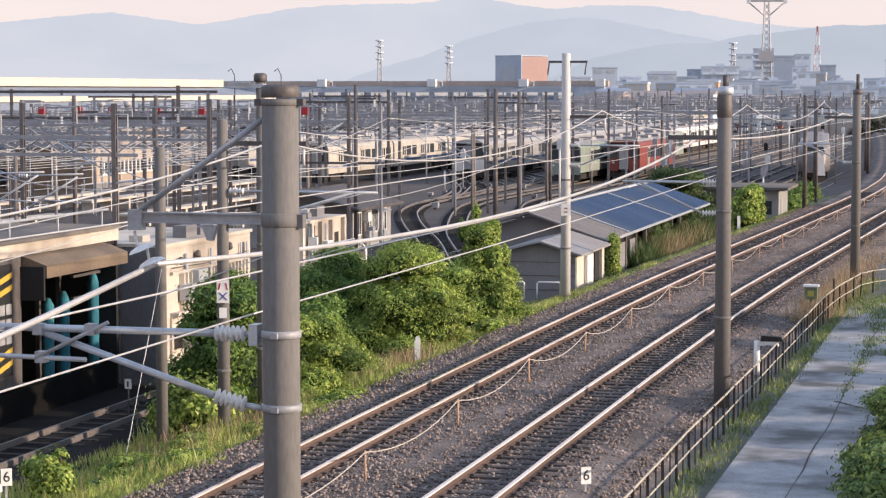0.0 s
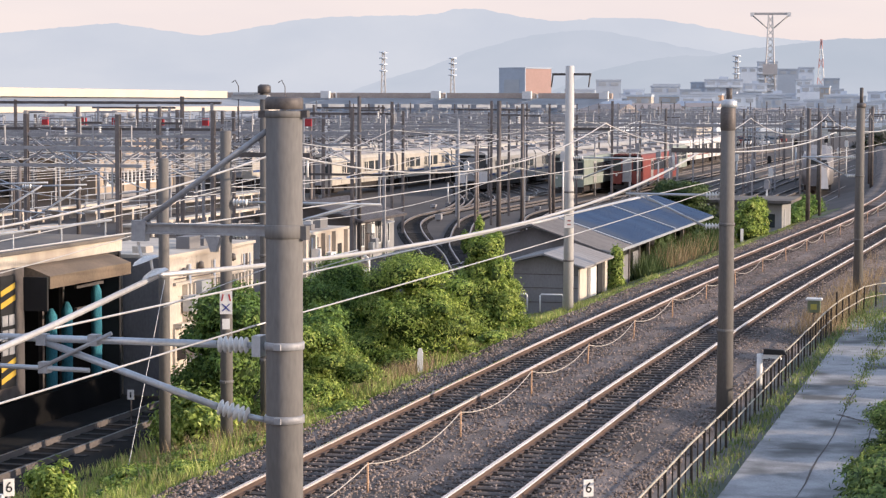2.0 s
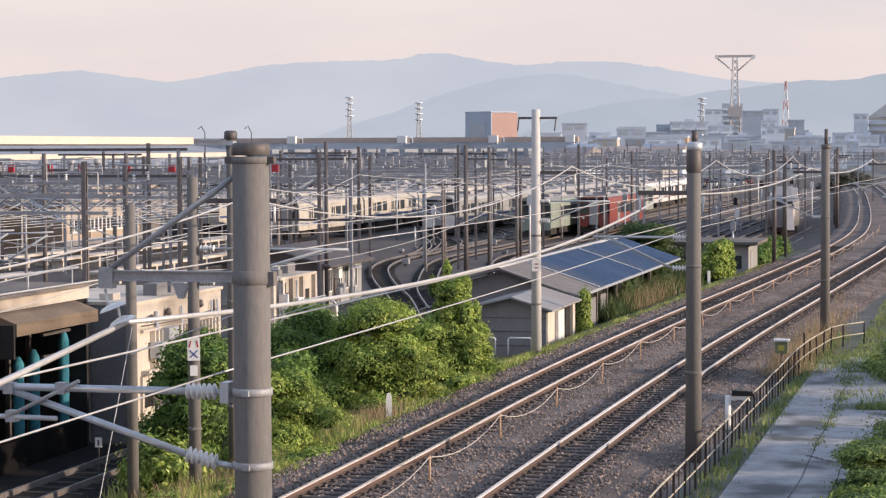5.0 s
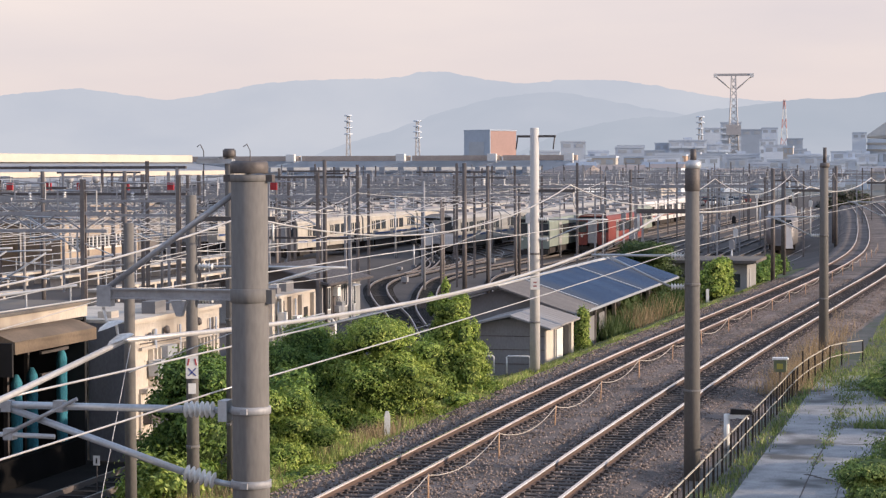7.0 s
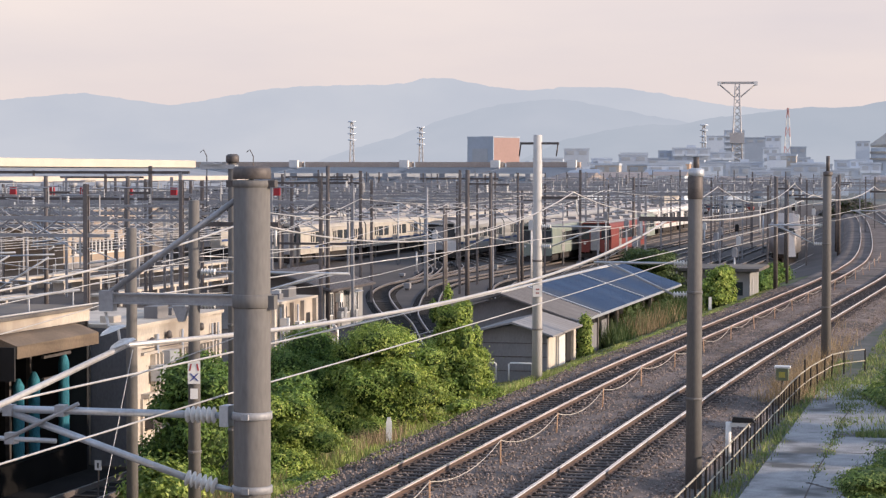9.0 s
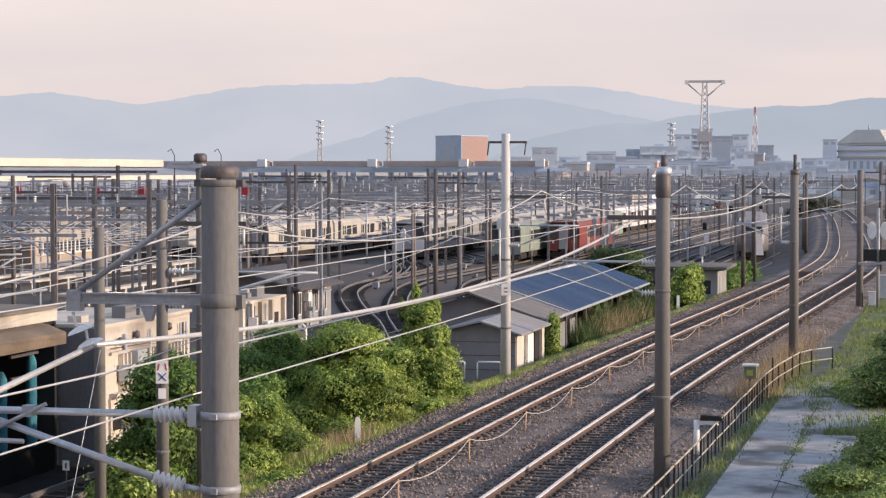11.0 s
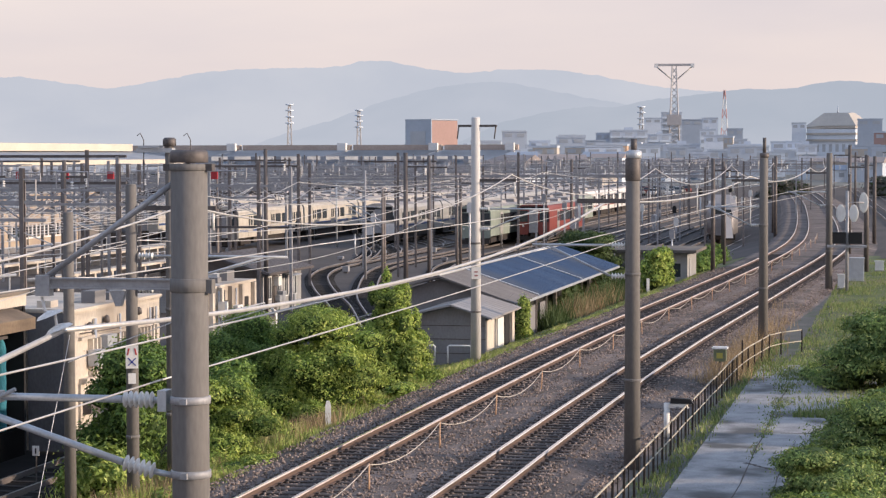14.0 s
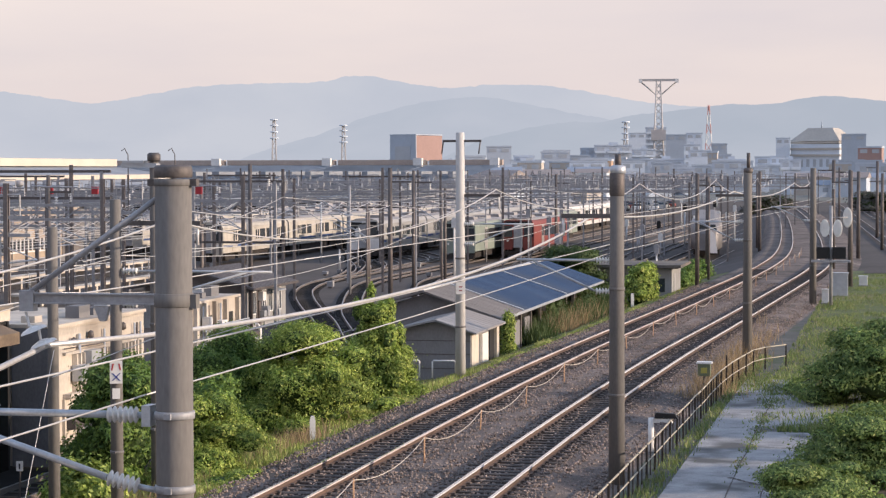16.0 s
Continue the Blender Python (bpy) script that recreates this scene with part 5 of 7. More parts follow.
for y in (0.7, 2.5, 3.7, 5.3):
    w = part("window", box(bmn(), 0.003, 0.03, y, y + 0.62, 0.75, 1.85), M_GLASS, oh)
    bm = bmn()
    for q0, q1, z0, z1 in ((-0.06, 0.0, 0.69, 1.91), (0.62, 0.68, 0.69, 1.91), (0.0, 0.62, 0.69, 0.75), (0.0, 0.62, 1.85, 1.91), (0.29, 0.33, 0.75, 1.85)):
        box(bm, 0.003, 0.06, y + q0, y + q1, z0, z1)
    part("window_frame", bm, M_WHITE, w)
part("door", box(bmn(), 0.003, 0.05, 1.55, 2.3, 0.02, 1.95), M_DARKSTEEL, oh)
part("awning", prism(bmn(), [(0.003, 2.0), (0.75, 1.86), (0.75, 1.82), (0.003, 1.94)], 1, 3.2, 4.6), M_STEEL, oh)
ob2 = thing("pump_house", (-24.6, 72.6, YARD), "low cream block with dark doorways and pipes", "building")
part("wall", box(bmn(), -1.5, 0, 0, 5.4, 0, 3.4), M_WALL, ob2)
part("roof", box(bmn(), -1.6, 0.08, -0.1, 5.5, 3.41, 3.5), M_WALL, ob2, "cream roof slab")
for y0, y1 in ((1.4, 2.2), (3.9, 4.7)):
    # flat dark sheet on the wall, shade of a doorway in its colour
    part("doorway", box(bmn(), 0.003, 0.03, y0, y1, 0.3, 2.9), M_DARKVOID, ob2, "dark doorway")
for y in (0.1, 1.15, 2.3, 3.55, 5.05):
    part("pilaster", box(bmn(), 0.003, 0.16, y, y + 0.22, 0, 3.4), M_WALL, ob2)
part("handrail", sweep(bmn(), [(0.5, 0.1, 0.0), (0.5, 0.1, 2.6), (0.5, 5.2, 2.6), (0.5, 5.2, 0.0)], 0.03, 6), M_STEEL, ob2)
part("mid_rail", sweep(bmn(), [(0.5, 0.12, 2.1), (0.5, 5.18, 2.1)], 0.025, 6), M_STEEL, ob2)
gc = thing("yard_cabinet", (-23.7, 76.5, YARD), "dark metal cabinet with a pale pipe beside it", "cabinet")
part("body", box(bmn(), -0.3, 0.3, -0.45, 0.45, 0, 2.2), M_DARKSTEEL, gc)
part("door", box(bmn(), 0.301, 0.32, -0.38, 0.38, 0.9, 2.0), M_GREYSTEEL, gc)
part("pipe", sweep(bmn(), [(0.2, 0.75, 0), (0.2, 0.75, 2.3), (0.1, 0.6, 2.45)], 0.07, 8), M_WHITE, gc, "white pipe")
rc = random.Random(12)
for owner, L, h in ((ob2, 5.2, 3.3), (oh, 6.8, 2.1), (cb, 6.4, 3.6)):
    for i in range(7):
        y = rc.uniform(0.3, L)
        part("downpipe", sweep(bmn(), [(0.08, y, 0), (0.08, y, h)], 0.035, 6), rc.choice((M_STEEL, M_DARKSTEEL)), owner)
    for i in range(4):
        y, z = rc.uniform(0.3, L - 0.8), rc.uniform(0.1, h - 0.7)
        part("wall_box", box(bmn(), 0.06, 0.34, y, y + rc.uniform(0.3, 0.8), z, z + rc.uniform(0.3, 0.6)), rc.choice((M_WHITE, M_STEEL, M_DARKSTEEL)), owner)
    if owner is oh:
        continue
    for i in range(4):
        x, y = rc.uniform(-1.3, -0.6), rc.uniform(0.4, L - 1)
        z0 = 3.5 if owner is ob2 else 3.95
        part("roof_box", box(bmn(), x, x + rc.uniform(0.3, 0.5), y, y + rc.uniform(0.4, 0.9), z0, z0 + rc.uniform(0.15, 0.4)), rc.choice((M_WALL, M_STEEL, M_WALLGREY)), owner)

# ---- rail yard: tracks ----
def yard_rail(pts):
    bm = bmn()
    pts = [Vector(p) for p in pts]
    rows = []
    for i, p in enumerate(pts):
        d = (pts[min(i + 1, len(pts) - 1)] - pts[max(i - 1, 0)]).normalized()
        n = Vector((d.y, -d.x, 0))
        rows.append([bm.verts.new(p + n * a + Vector((0, 0, z))) for a, z in ((-0.05, 0), (-0.035, 0.14), (0.035, 0.14), (0.05, 0))])
    for a, b in zip(rows, rows[1:]):
        for i in range(3):
            f = bm.faces.new((a[i], b[i], b[i + 1], a[i + 1]))
            f.material_index = 1 if i == 1 else 0
    bmesh.ops.recalc_face_normals(bm, faces=bm.faces[:])
    me = mesh_of("rail", bm, M_RUSTYARD)
    me.materials.append(M_YARDTOP)
    return me


def yard_track(center, sleepers=None):
    t = thing("yard_track", (0, 0, 0), "rusty yard track in dark gravel", "railway track", "yard tracks")
    c = [Vector(p) for p in center]
    for s in (-0.566, 0.566):
        pts = []
        for i, p in enumerate(c):
            d = (c[min(i + 1, len(c) - 1)] - c[max(i - 1, 0)]).normalized()
            pts.append(p + Vector((d.y, -d.x, 0)) * s)
        part("rail", yard_rail(pts), M_RUSTYARD, t)
    if sleepers:
        bm = bmn()
        for i in range(len(c) - 1):
            a, b = c[i], c[i + 1]
            if not sleepers[0] < a.y < sleepers[1]:
                continue
            d = (b - a).normalized()
            k = int((b - a).length / 0.62)
            for j in range(k):
                m = Matrix.Translation(a.lerp(b, j / k)) @ Matrix.Rotation(math.atan2(d.y, d.x) - math.pi / 2, 4, "Z")
                v0 = len(bm.verts)
                box(bm, -1, 1, -0.1, 0.1, -0.05, 0.02)
                bm.verts.ensure_lookup_table()
                for v in bm.verts[v0:]:
                    v.co = m @ v.co
        tagged(part("sleeper", bm, M_YARDSLEEPER, t), kind="stuff")
    return t


def bend(x0, y0, x1, y1, ya=20, yb=420, n=26):
    """A track that swings from x0 to x1 between y0 and y1."""
    out = []
    for y in sorted(set([ya, yb] + [y0 + (y1 - y0) * i / n for i in range(n + 1)])):
        s = min(1, max(0, (y - y0) / (y1 - y0)))
        out.append((x0 + (x1 - x0) * s * s * (3 - 2 * s), y, YARD + 0.02))
    return out


ROWS = [-37.4, -40.8, -47.4, -51.2, -54.4, -57.6, -61.8, -66.2, -70.6]
yard_track(bend(-21.6, 20, -21.6, 60, 18, 62), (18, 62))
yard_track(bend(-26.9, 84, -26.9, 100, 82, 104), (82, 104))
for i, x in enumerate(ROWS[2:]):
    yard_track(bend(-41.0, 150 + i * 6, x, 196 + i * 10, 149 + i * 6, 400 if i < 4 else 312), (150, 200) if i < 3 else None)


def curve(pts, n=8):
    """Smooth points through a few (x, y) pairs on the yard ground."""
    q = [pts[0]] + list(pts) + [pts[-1]]
    out = []
    for p0, p1, p2, p3 in zip(q, q[1:], q[2:], q[3:]):
        for k in range(n):
            u = k / n
            out.append(tuple(0.5 * (2 * b_ + (c_ - a_) * u + (2 * a_ - 5 * b_ + 4 * c_ - d_) * u * u + (3 * b_ - a_ - 3 * c_ + d_) * u**3) for a_, b_, c_, d_ in zip(p0, p1, p2, p3)) + (YARD + 0.02,))
    return out + [(*pts[-1], YARD + 0.02)]


yard_track(curve([(-25.6, 96), (-30.0, 110.4), (-34.0, 122), (-37.2, 132), (-39.4, 140), (-40.8, 148), (-41.2, 156), (-40.9, 170), (-40.8, 185), (-40.8, 260), (-40.8, 400)]), (96, 180))
yard_track(curve([(-26.2, 104), (-30.2, 117), (-33.0, 128), (-35.4, 138.5), (-37.0, 147), (-37.6, 155), (-37.5, 168), (-37.4, 182), (-37.4, 250), (-37.4, 330)]), (104, 180))
yard_track(bend(-26.4, 114, -33.8, 158, 100, 330), (104, 160))
yard_track(bend(-17.5, 140, -15.6, 185, 120, 330))
yard_track(bend(-19.8, 140, -20.0, 230, 120, 380))
for x0, x1 in ((-22.6, -23.6), (-25.2, -27.0), (-28.2, -30.2)):
    yard_track(bend(x0, 150, x1, 260, 140, 400), (140, 200))
for x in (-5.2, -2.0, 2.0):
    yard_track([(x + 0.05 * (282 - y) + 0.00012 * max(0, 220 - y) ** 2, y, 0.02) for y in range(120, 421, 20)])

# ---- trains ----
M_SILVER = mat("brushed_stainless", (0.6, 0.585, 0.56), (0.45, 0.44, 0.42), 0.42, 0.55, scale=1.5, fine=30, bump=0.03, stretch=(1, 0.2, 3))
M_CREAM = mat("cream_train_paint", (0.56, 0.52, 0.45), (0.42, 0.385, 0.335), 0.5, scale=1.5, fine=25, bump=0.03)
M_TRAINRED = mat("dark_red_train_paint", (0.25, 0.06, 0.048), (0.19, 0.046, 0.038), 0.5, scale=1.5, fine=25, bump=0.03)
M_TRAINGREEN = mat("grey_green_train_paint", (0.3, 0.34, 0.29), (0.22, 0.255, 0.22), 0.5, scale=1.5, fine=25, bump=0.03)
M_TRAINWHITE = mat("white_train_paint", (0.82, 0.79, 0.77), (0.72, 0.69, 0.67), 0.35, scale=1.5, fine=25, bump=0.02)
M_TRAINBLUE = mat("blue_train_paint", (0.06, 0.12, 0.3), (0.04, 0.08, 0.2), 0.4, scale=1.5, fine=25, bump=0.02)
M_ROOFTRAIN = mat("dusty_train_roof", (0.4, 0.375, 0.365), (0.25, 0.235, 0.23), 0.7, scale=0.8, fine=14, bump=0.05)
M_UNDER = mat("underframe_dirt", (0.055, 0.047, 0.043), (0.03, 0.026, 0.024), 0.9, scale=3, fine=30, bump=0.2)
M_REDLAMP = mat("red_marker", (0.5, 0.04, 0.05), None, 0.5)
CAR_PROFILE = [(-1.43, 0.95), (1.43, 0.95), (1.45, 2.2), (1.42, 3.1), (1.25, 3.4), (0.75, 3.58), (-0.75, 3.58), (-1.25, 3.4), (-1.42, 3.1), (-1.45, 2.2)]


def train_car(body, stripe, label, front=False, lower=None, panto=False, doors=3, L=19.6):
    """A railcar along +y; its cab, if any, faces -y."""
    c = thing("railcar", (0, 0, 0), label, "train car", "trains in the yard")
    part("body", prism(bmn(), CAR_PROFILE, 1, 0, L), body, c)
    bm = bmn()
    prism(bm, [(-1.2, 3.44), (1.2, 3.44), (0.72, 3.62), (-0.72, 3.62)], 1, 0.1, L - 0.1)
    part("roof_skin", bm, M_ROOFTRAIN, c)
    for y in (3.2, 9.3, 15.2):
        bm = bmn()
        prism(bm, [(-0.7, 3.6), (0.7, 3.6), (0.62, 3.86), (-0.62, 3.86)], 1, y, y + 1.9)
        part("roof_unit", bm, M_ROOFTRAIN, c, "pale roof ventilator")
    bm = bmn()
    box(bm, -1.2, 1.2, 4.9, L - 4.9, 0.4, 0.94)
    part("underfloor_gear", bm, M_UNDER, c)
    for y in (1.4, L - 4.2):
        bm = bmn()
        box(bm, -1.15, 1.15, y, y + 2.8, 0.35, 0.8)
        bg = part("bogie", bm, M_UNDER, c)
        for q in (0.35, 2.45):
            w = bmn()
            sweep(w, [(-0.62, y + q, 0.57), (0.62, y + q, 0.57)], 0.43, 12)
            part("wheelset", w, M_UNDER, bg)
    step = L / (doors + 0.0)
    for s in (-1, 1):
        if stripe:
            bm = bmn()
            box(bm, min(s * 1.445, s * 1.462), max(s * 1.445, s * 1.462), 0.15, L - 0.15, 1.45, 1.62)
            part("stripe", bm, stripe, c)
        for i in range(doors):
            y = step * (i + 0.5)
            bm = bmn()
            box(bm, min(s * 1.445, s * 1.47), max(s * 1.445, s * 1.47), y - 0.65, y + 0.65, 1.05, 2.95)
            d = part("door", bm, M_SILVER if body is not M_CREAM else M_CREAM, c)
            bm = bmn()
            for q in (-0.5, 0.1):
                box(bm, min(s * 1.472, s * 1.478), max(s * 1.472, s * 1.478), y + q, y + q + 0.4, 1.95, 2.75)
            part("door_glass", bm, M_GLASS, d)
            for q in (0.9, 2.9) if doors > 2 else (1.0, 2.6, 4.2, 5.8, 7.4):
                if y + q + 1.6 < L - 0.2:
                    bm = bmn()
                    box(bm, min(s * 1.44, s * 1.458), max(s * 1.44, s * 1.458), y + q, y + q + 1.55, 1.9, 2.78)
                    part("window", bm, M_GLASS, c)
    if front:
        for x in (-0.95, 0.95):
            bm = bmn()
            prism(bm, [(x - 0.42, 1.95), (x + 0.42, 1.95), (x + 0.4, 2.95), (x - 0.4, 2.95)], 1, -0.03, 0.01)
            part("windscreen", bm, M_GLASS, c)
            bm = bmn()
            box(bm, x - 0.44, x + 0.44, -0.06, 0.0, 0.8, 1.8)
            ap = part("front_panel", bm, lower or body, c)
            bm = bmn()
            sweep(bm, [(x, -0.06, 1.6), (x, -0.09, 1.6)], 0.1, 10)
            part("headlight", bm, M_PORCELAIN, ap)
        bm = bmn()
        box(bm, -0.4, 0.4, -0.12, 0.0, 0.98, 3.1)
        part("gangway_door", bm, M_GREYSTEEL, c, "grey end door")
        bm = bmn()
        box(bm, -1.2, 1.2, -0.05, 0.05, 3.05, 3.35)
        part("destination_box", bm, M_BLACK, c)
        bm = bmn()
        box(bm, -0.2, 0.2, -0.35, 0, 0.6, 0.9)
        part("coupler", bm, M_UNDER, c)
        bm = bmn()
        prism(bm, [(-1.3, 0.3), (1.3, 0.3), (1.35, 0.68), (-1.35, 0.68)], 1, -0.1, 0.1)
        part("snowplough", bm, M_UNDER, c)
    if panto:
        bm = bmn()
        for a, b in (((-0.5, 6, 3.7), (-0.4, 7.4, 4.4)), ((0.5, 6, 3.7), (0.4, 7.4, 4.4)), ((-0.4, 7.4, 4.4), (-0.7, 6.2, 5.0)), ((0.4, 7.4, 4.4), (0.7, 6.2, 5.0)), ((-0.8, 6.2, 5.0), (0.8, 6.2, 5.0))):
            sweep(bm, [a, b], 0.03, 5)
        box(bm, -0.7, 0.7, 5.8, 7.6, 3.58, 3.7)
        part("pantograph", bm, M_DARKSTEEL, c)
    return c


FLEET = {}
for key, args in (("silver", (M_SILVER, M_TRAINBLUE, "stainless commuter railcar with dark windows")), ("cream", (M_CREAM, M_TRAINBLUE, "cream railcar with a blue stripe")), ("red", (M_TRAINRED, None, "dark red railcar with a pale end")), ("green", (M_TRAINGREEN, None, "grey-green railcar with a pale roof")), ("white", (M_TRAINWHITE, M_TRAINRED, "white railcar with a red stripe"))):
    FLEET[key, 1] = train_car(*args, front=True, lower=M_TRAINWHITE if key == "silver" else None, doors=2 if key in ("red", "green") else 3)
    if key == "red":
        continue
    FLEET[key, 0] = train_car(*args, panto=key in ("silver", "white"), doors=2 if key in ("red", "green") else 3)
USED = set()


def put_car(key, front, m):
    if (key, front) in USED:
        return copy_thing(FLEET[key, front], m)
    USED.add((key, front))
    FLEET[key, front].matrix_basis = m
    return FLEET[key, front]


CONSISTS = [(-37.4, 182, "green", 3), (-33.8, 191, "red", 1), (-40.8, 248, "white", 3), (-47.4, 188, "silver", 6), (-51.2, 236, "white", 4), (-54.4, 262, "cream", 4), (-57.6, 174, "cream", 5), (-61.8, 210, "silver", 5), (-66.2, 228, "white", 4), (-70.6, 190, "cream", 5)]
for x, y0, key, n in CONSISTS:
    for i in range(n):
        put_car(key, 1 if i == 0 else 0, pose(x, y0 + i * 20.1, YARD + 0.16))

# white express with a rounded nose
ex = thing("express_train", (-17.4, 197, YARD + 0.16), "white express train with a rounded streamlined nose", "train", rz=5.0)
bm = bmn()
rows = []
for k in range(12):
    f = k / 11
    y = -3.6 + 3.6 * f
    s = math.sqrt(max(0.02, 1 - (1 - f) ** 2.2))
    row = []
    for x, z in CAR_PROFILE:
        row.append(bm.verts.new((x * (0.5 + 0.5 * s), y, 0.45 + (z - 0.45) * (0.5 + 0.5 * s))))
    rows.append(row)
for a, b in zip(rows, rows[1:]):
    for i in range(10):
        bm.faces.new((a[i], a[(i + 1) % 10], b[(i + 1) % 10], b[i])).smooth = True
bm.faces.new(rows[0][::-1])
# grey in place of white: the shaded train's tone is put into the paint
M_TRAINSHADE = mat("shaded_white_train_paint", (0.25, 0.238, 0.24), (0.18, 0.17, 0.172), 0.5, 0.2, scale=1.5, fine=25, bump=0.02)
part("nose", bm, M_TRAINSHADE, ex)
# added white wedge, the bright lit slope of the nose
part("lit_nose_wedge", prism(bmn(), [(0.1, 0.5), (1.0, 0.5), (0.8, 2.2), (0.3, 2.6)], 1, -3.72, -3.2), M_TRAINWHITE, ex, "white wedge standing for the sunlit nose slope")
for i in range(2):
    bm = prism(bmn(), CAR_PROFILE, 1, 0.02 + i * 20.5, 20.1 + i * 20.5)
    b = part("body", bm, M_TRAINSHADE, ex)
    bm = bmn()
    for s in (-1, 1):
        box(bm, min(s * 1.44, s * 1.46), max(s * 1.44, s * 1.46), 0.8 + i * 20.5, 19 + i * 20.5, 1.9, 2.7)
    part("window_band", bm, M_GLASS, b)
    bm = bmn()
    box(bm, -1.2, 1.2, 0.3 + i * 20.5, 20 + i * 20.5, 0.2, 0.93)
    part("underframe", bm, M_UNDER, b)
bm = bmn()
prism(bm, [(-1.05, 2.1), (1.05, 2.1), (0.8, 3.05), (-0.8, 3.05)], 1, -3.3, -0.6)
part("windscreen", bm, M_GLASS, ex)


# ---- gantries over the yard ----
CLEAR = {-46.4: -44.2, -46.5: -44.2, -51: -49.3, -50.7: -49.3, -38.2: -35.6, -38: -35.6, -34: -31.8, -34.5: -31.8, -42: -44.2, -58: -59.6, -48: -49.3}


def gantry(y, xs, z, posts_h, label, group="yard gantries", lattice=True, mtl=None):
    """Posts with a latticed beam and a bracket with insulator over each track."""
    mtl = mtl or M_GREYSTEEL
    if y > 150:
        xs = [CLEAR.get(x, x) for x in xs]
    g = thing("catenary_gantry", (xs[0], y, YARD), label, "gantry", group)
    o = xs[0]
    for x in xs:
        h = posts_h + random.uniform(-0.2, 0.5)
        bm = bmn()
        for a0, a1, b0, b1 in ((-0.07, 0.07, -0.085, -0.06), (-0.07, 0.07, 0.06, 0.085), (-0.015, 0.015, -0.06, 0.06)):
            box(bm, x - o + a0, x - o + a1, b0, b1, 0, h)
        part("post", bm, M_POST if random.random() < 0.7 else M_GREYSTEEL, g)
    a, b = 0.0, xs[-1] - o
    lo, hi = min(a, b) - 0.8, max(a, b) + 0.8
    bm = bmn()
    zz = z - YARD
    for q in (0.0, 0.55) if lattice else (0.2,):
        box(bm, lo, hi, -0.05, 0.05, zz + q - 0.05, zz + q + 0.05)
    if lattice:
        n = int((hi - lo) / 0.8)
        for i in range(n):
            p, r_ = lo + (hi - lo) * i / n, lo + (hi - lo) * (i + 1) / n
            sweep(bm, [(p, 0, zz + (0.0 if i % 2 else 0.55)), (r_, 0, zz + (0.55 if i % 2 else 0.0))], 0.025, 4)
    part("beam", bm, mtl, g)
    x = lo + 1.4
    while x < hi:
        bm = bmn()
        sweep(bm, [(x, 0, zz), (x, 0, zz - 1.0)], 0.03, 5)
        sweep(bm, [(x, 0, zz - 0.9), (x + 1.2, 0, zz - 0.75)], 0.025, 5)
        sweep(bm, [(x, 0, zz - 0.3), (x + 1.2, 0, zz - 0.75)], 0.02, 5)
        br = part("bracket", bm, M_STEEL, g)
        part("insulator", ribbed(bmn(), (x, 0, zz + 0.56), (x, 0, zz + 0.9), 0.03, 0.08, 3), M_PORCELAIN, br)
        bm = bmn()
        for q in (-0.65, 0.65):
            sweep(bm, [(x + q, 0, zz + 0.55), (x + q, 0, zz + 1.25)], 0.03, 4)
        sweep(bm, [(x - 0.65, 0, zz + 1.25), (x + 0.65, 0, zz + 1.25)], 0.03, 4)
        part("switch_frame", bm, mtl, g)
        x += 4.3
    return g


GROWS = [(62, (-27, -36, -45), 5.0, 7.6), (70, (-34, -46), 5.3, 7.4), (78, (-30, -42, -54), 5.1, 7.8), (87, (-36, -48, -58), 4.6, 7.2), (96, (-30, -38.5, -51, -62), 5.0, 8.0), (107, (-40, -52, -64), 4.8, 7.5), (118, (-34.5, -46, -58, -70), 5.1, 8.0), (129, (-37, -49, -62, -74), 4.8, 7.4), (140, (-25.8, -34, -46.5, -59.5, -72), 5.0, 7.9), (152, (-38, -50.7, -63.8, -77), 4.7, 7.3), (166, (-26, -38.2, -51, -64, -77), 5.0, 8.0), (181, (-34, -46.4, -59.6, -72.8), 4.6, 7.2), (196, (-24, -38.2, -46.4, -59.6, -72.8, -84), 4.9, 7.8), (214, (-38, -51, -64, -77, -88), 5.2, 7.6), (232, (-24, -34, -46.4, -59.6, -72.8, -86), 5.0, 8.0), (252, (-24, -38, -51, -64, -77, -90), 4.8, 7.6), (272, (-24, -38, -51, -64, -77, -90), 5.0, 8.0), (295, (-24, -38, -51, -64, -77, -92), 4.8, 7.6), (318, (-24, -38, -51, -64, -77, -92), 5.0, 8.0), (344, (-24, -42, -58, -74, -92), 4.8, 7.6), (370, (-26, -42, -58, -74, -92), 5.1, 8.2), (440, (-30, -48, -66, -84), 5.2, 8.4)]
for y, xs, z, h in GROWS + [(218, (-14.0, -25.6, -34.5), 5.2, 7.4), (246, (-13.4, -25.6, -34.5), 5.0, 7.2), (272, (-13, -24.6, -34.5, -46.4), 5.2, 7.6), (300, (-12.5, -24.6, -34.5, -46.4), 5.0, 7.4), (335, (-12.5, -23.6, -34.5, -46.4, -59.6), 5.3, 7.6), (158, (-15.2, -24.2, -31.8), 4.9, 6.9), (186, (-14.6, -22.0, -31.8), 5.1, 7.1), (204, (-13.8, -22.0, -31.8), 4.8, 6.8), (258, (-13.4, -24.6, -32.5), 4.9, 7.2)]:
    gantry(y, xs, z, h, "grey steel catenary gantry with a latticed beam over the yard tracks")
sgn = gantry(110, (-53.5, -44.4, -36.0), 5.2, 7.3, "grey gantry carrying a row of red square markers", group="", lattice=False)
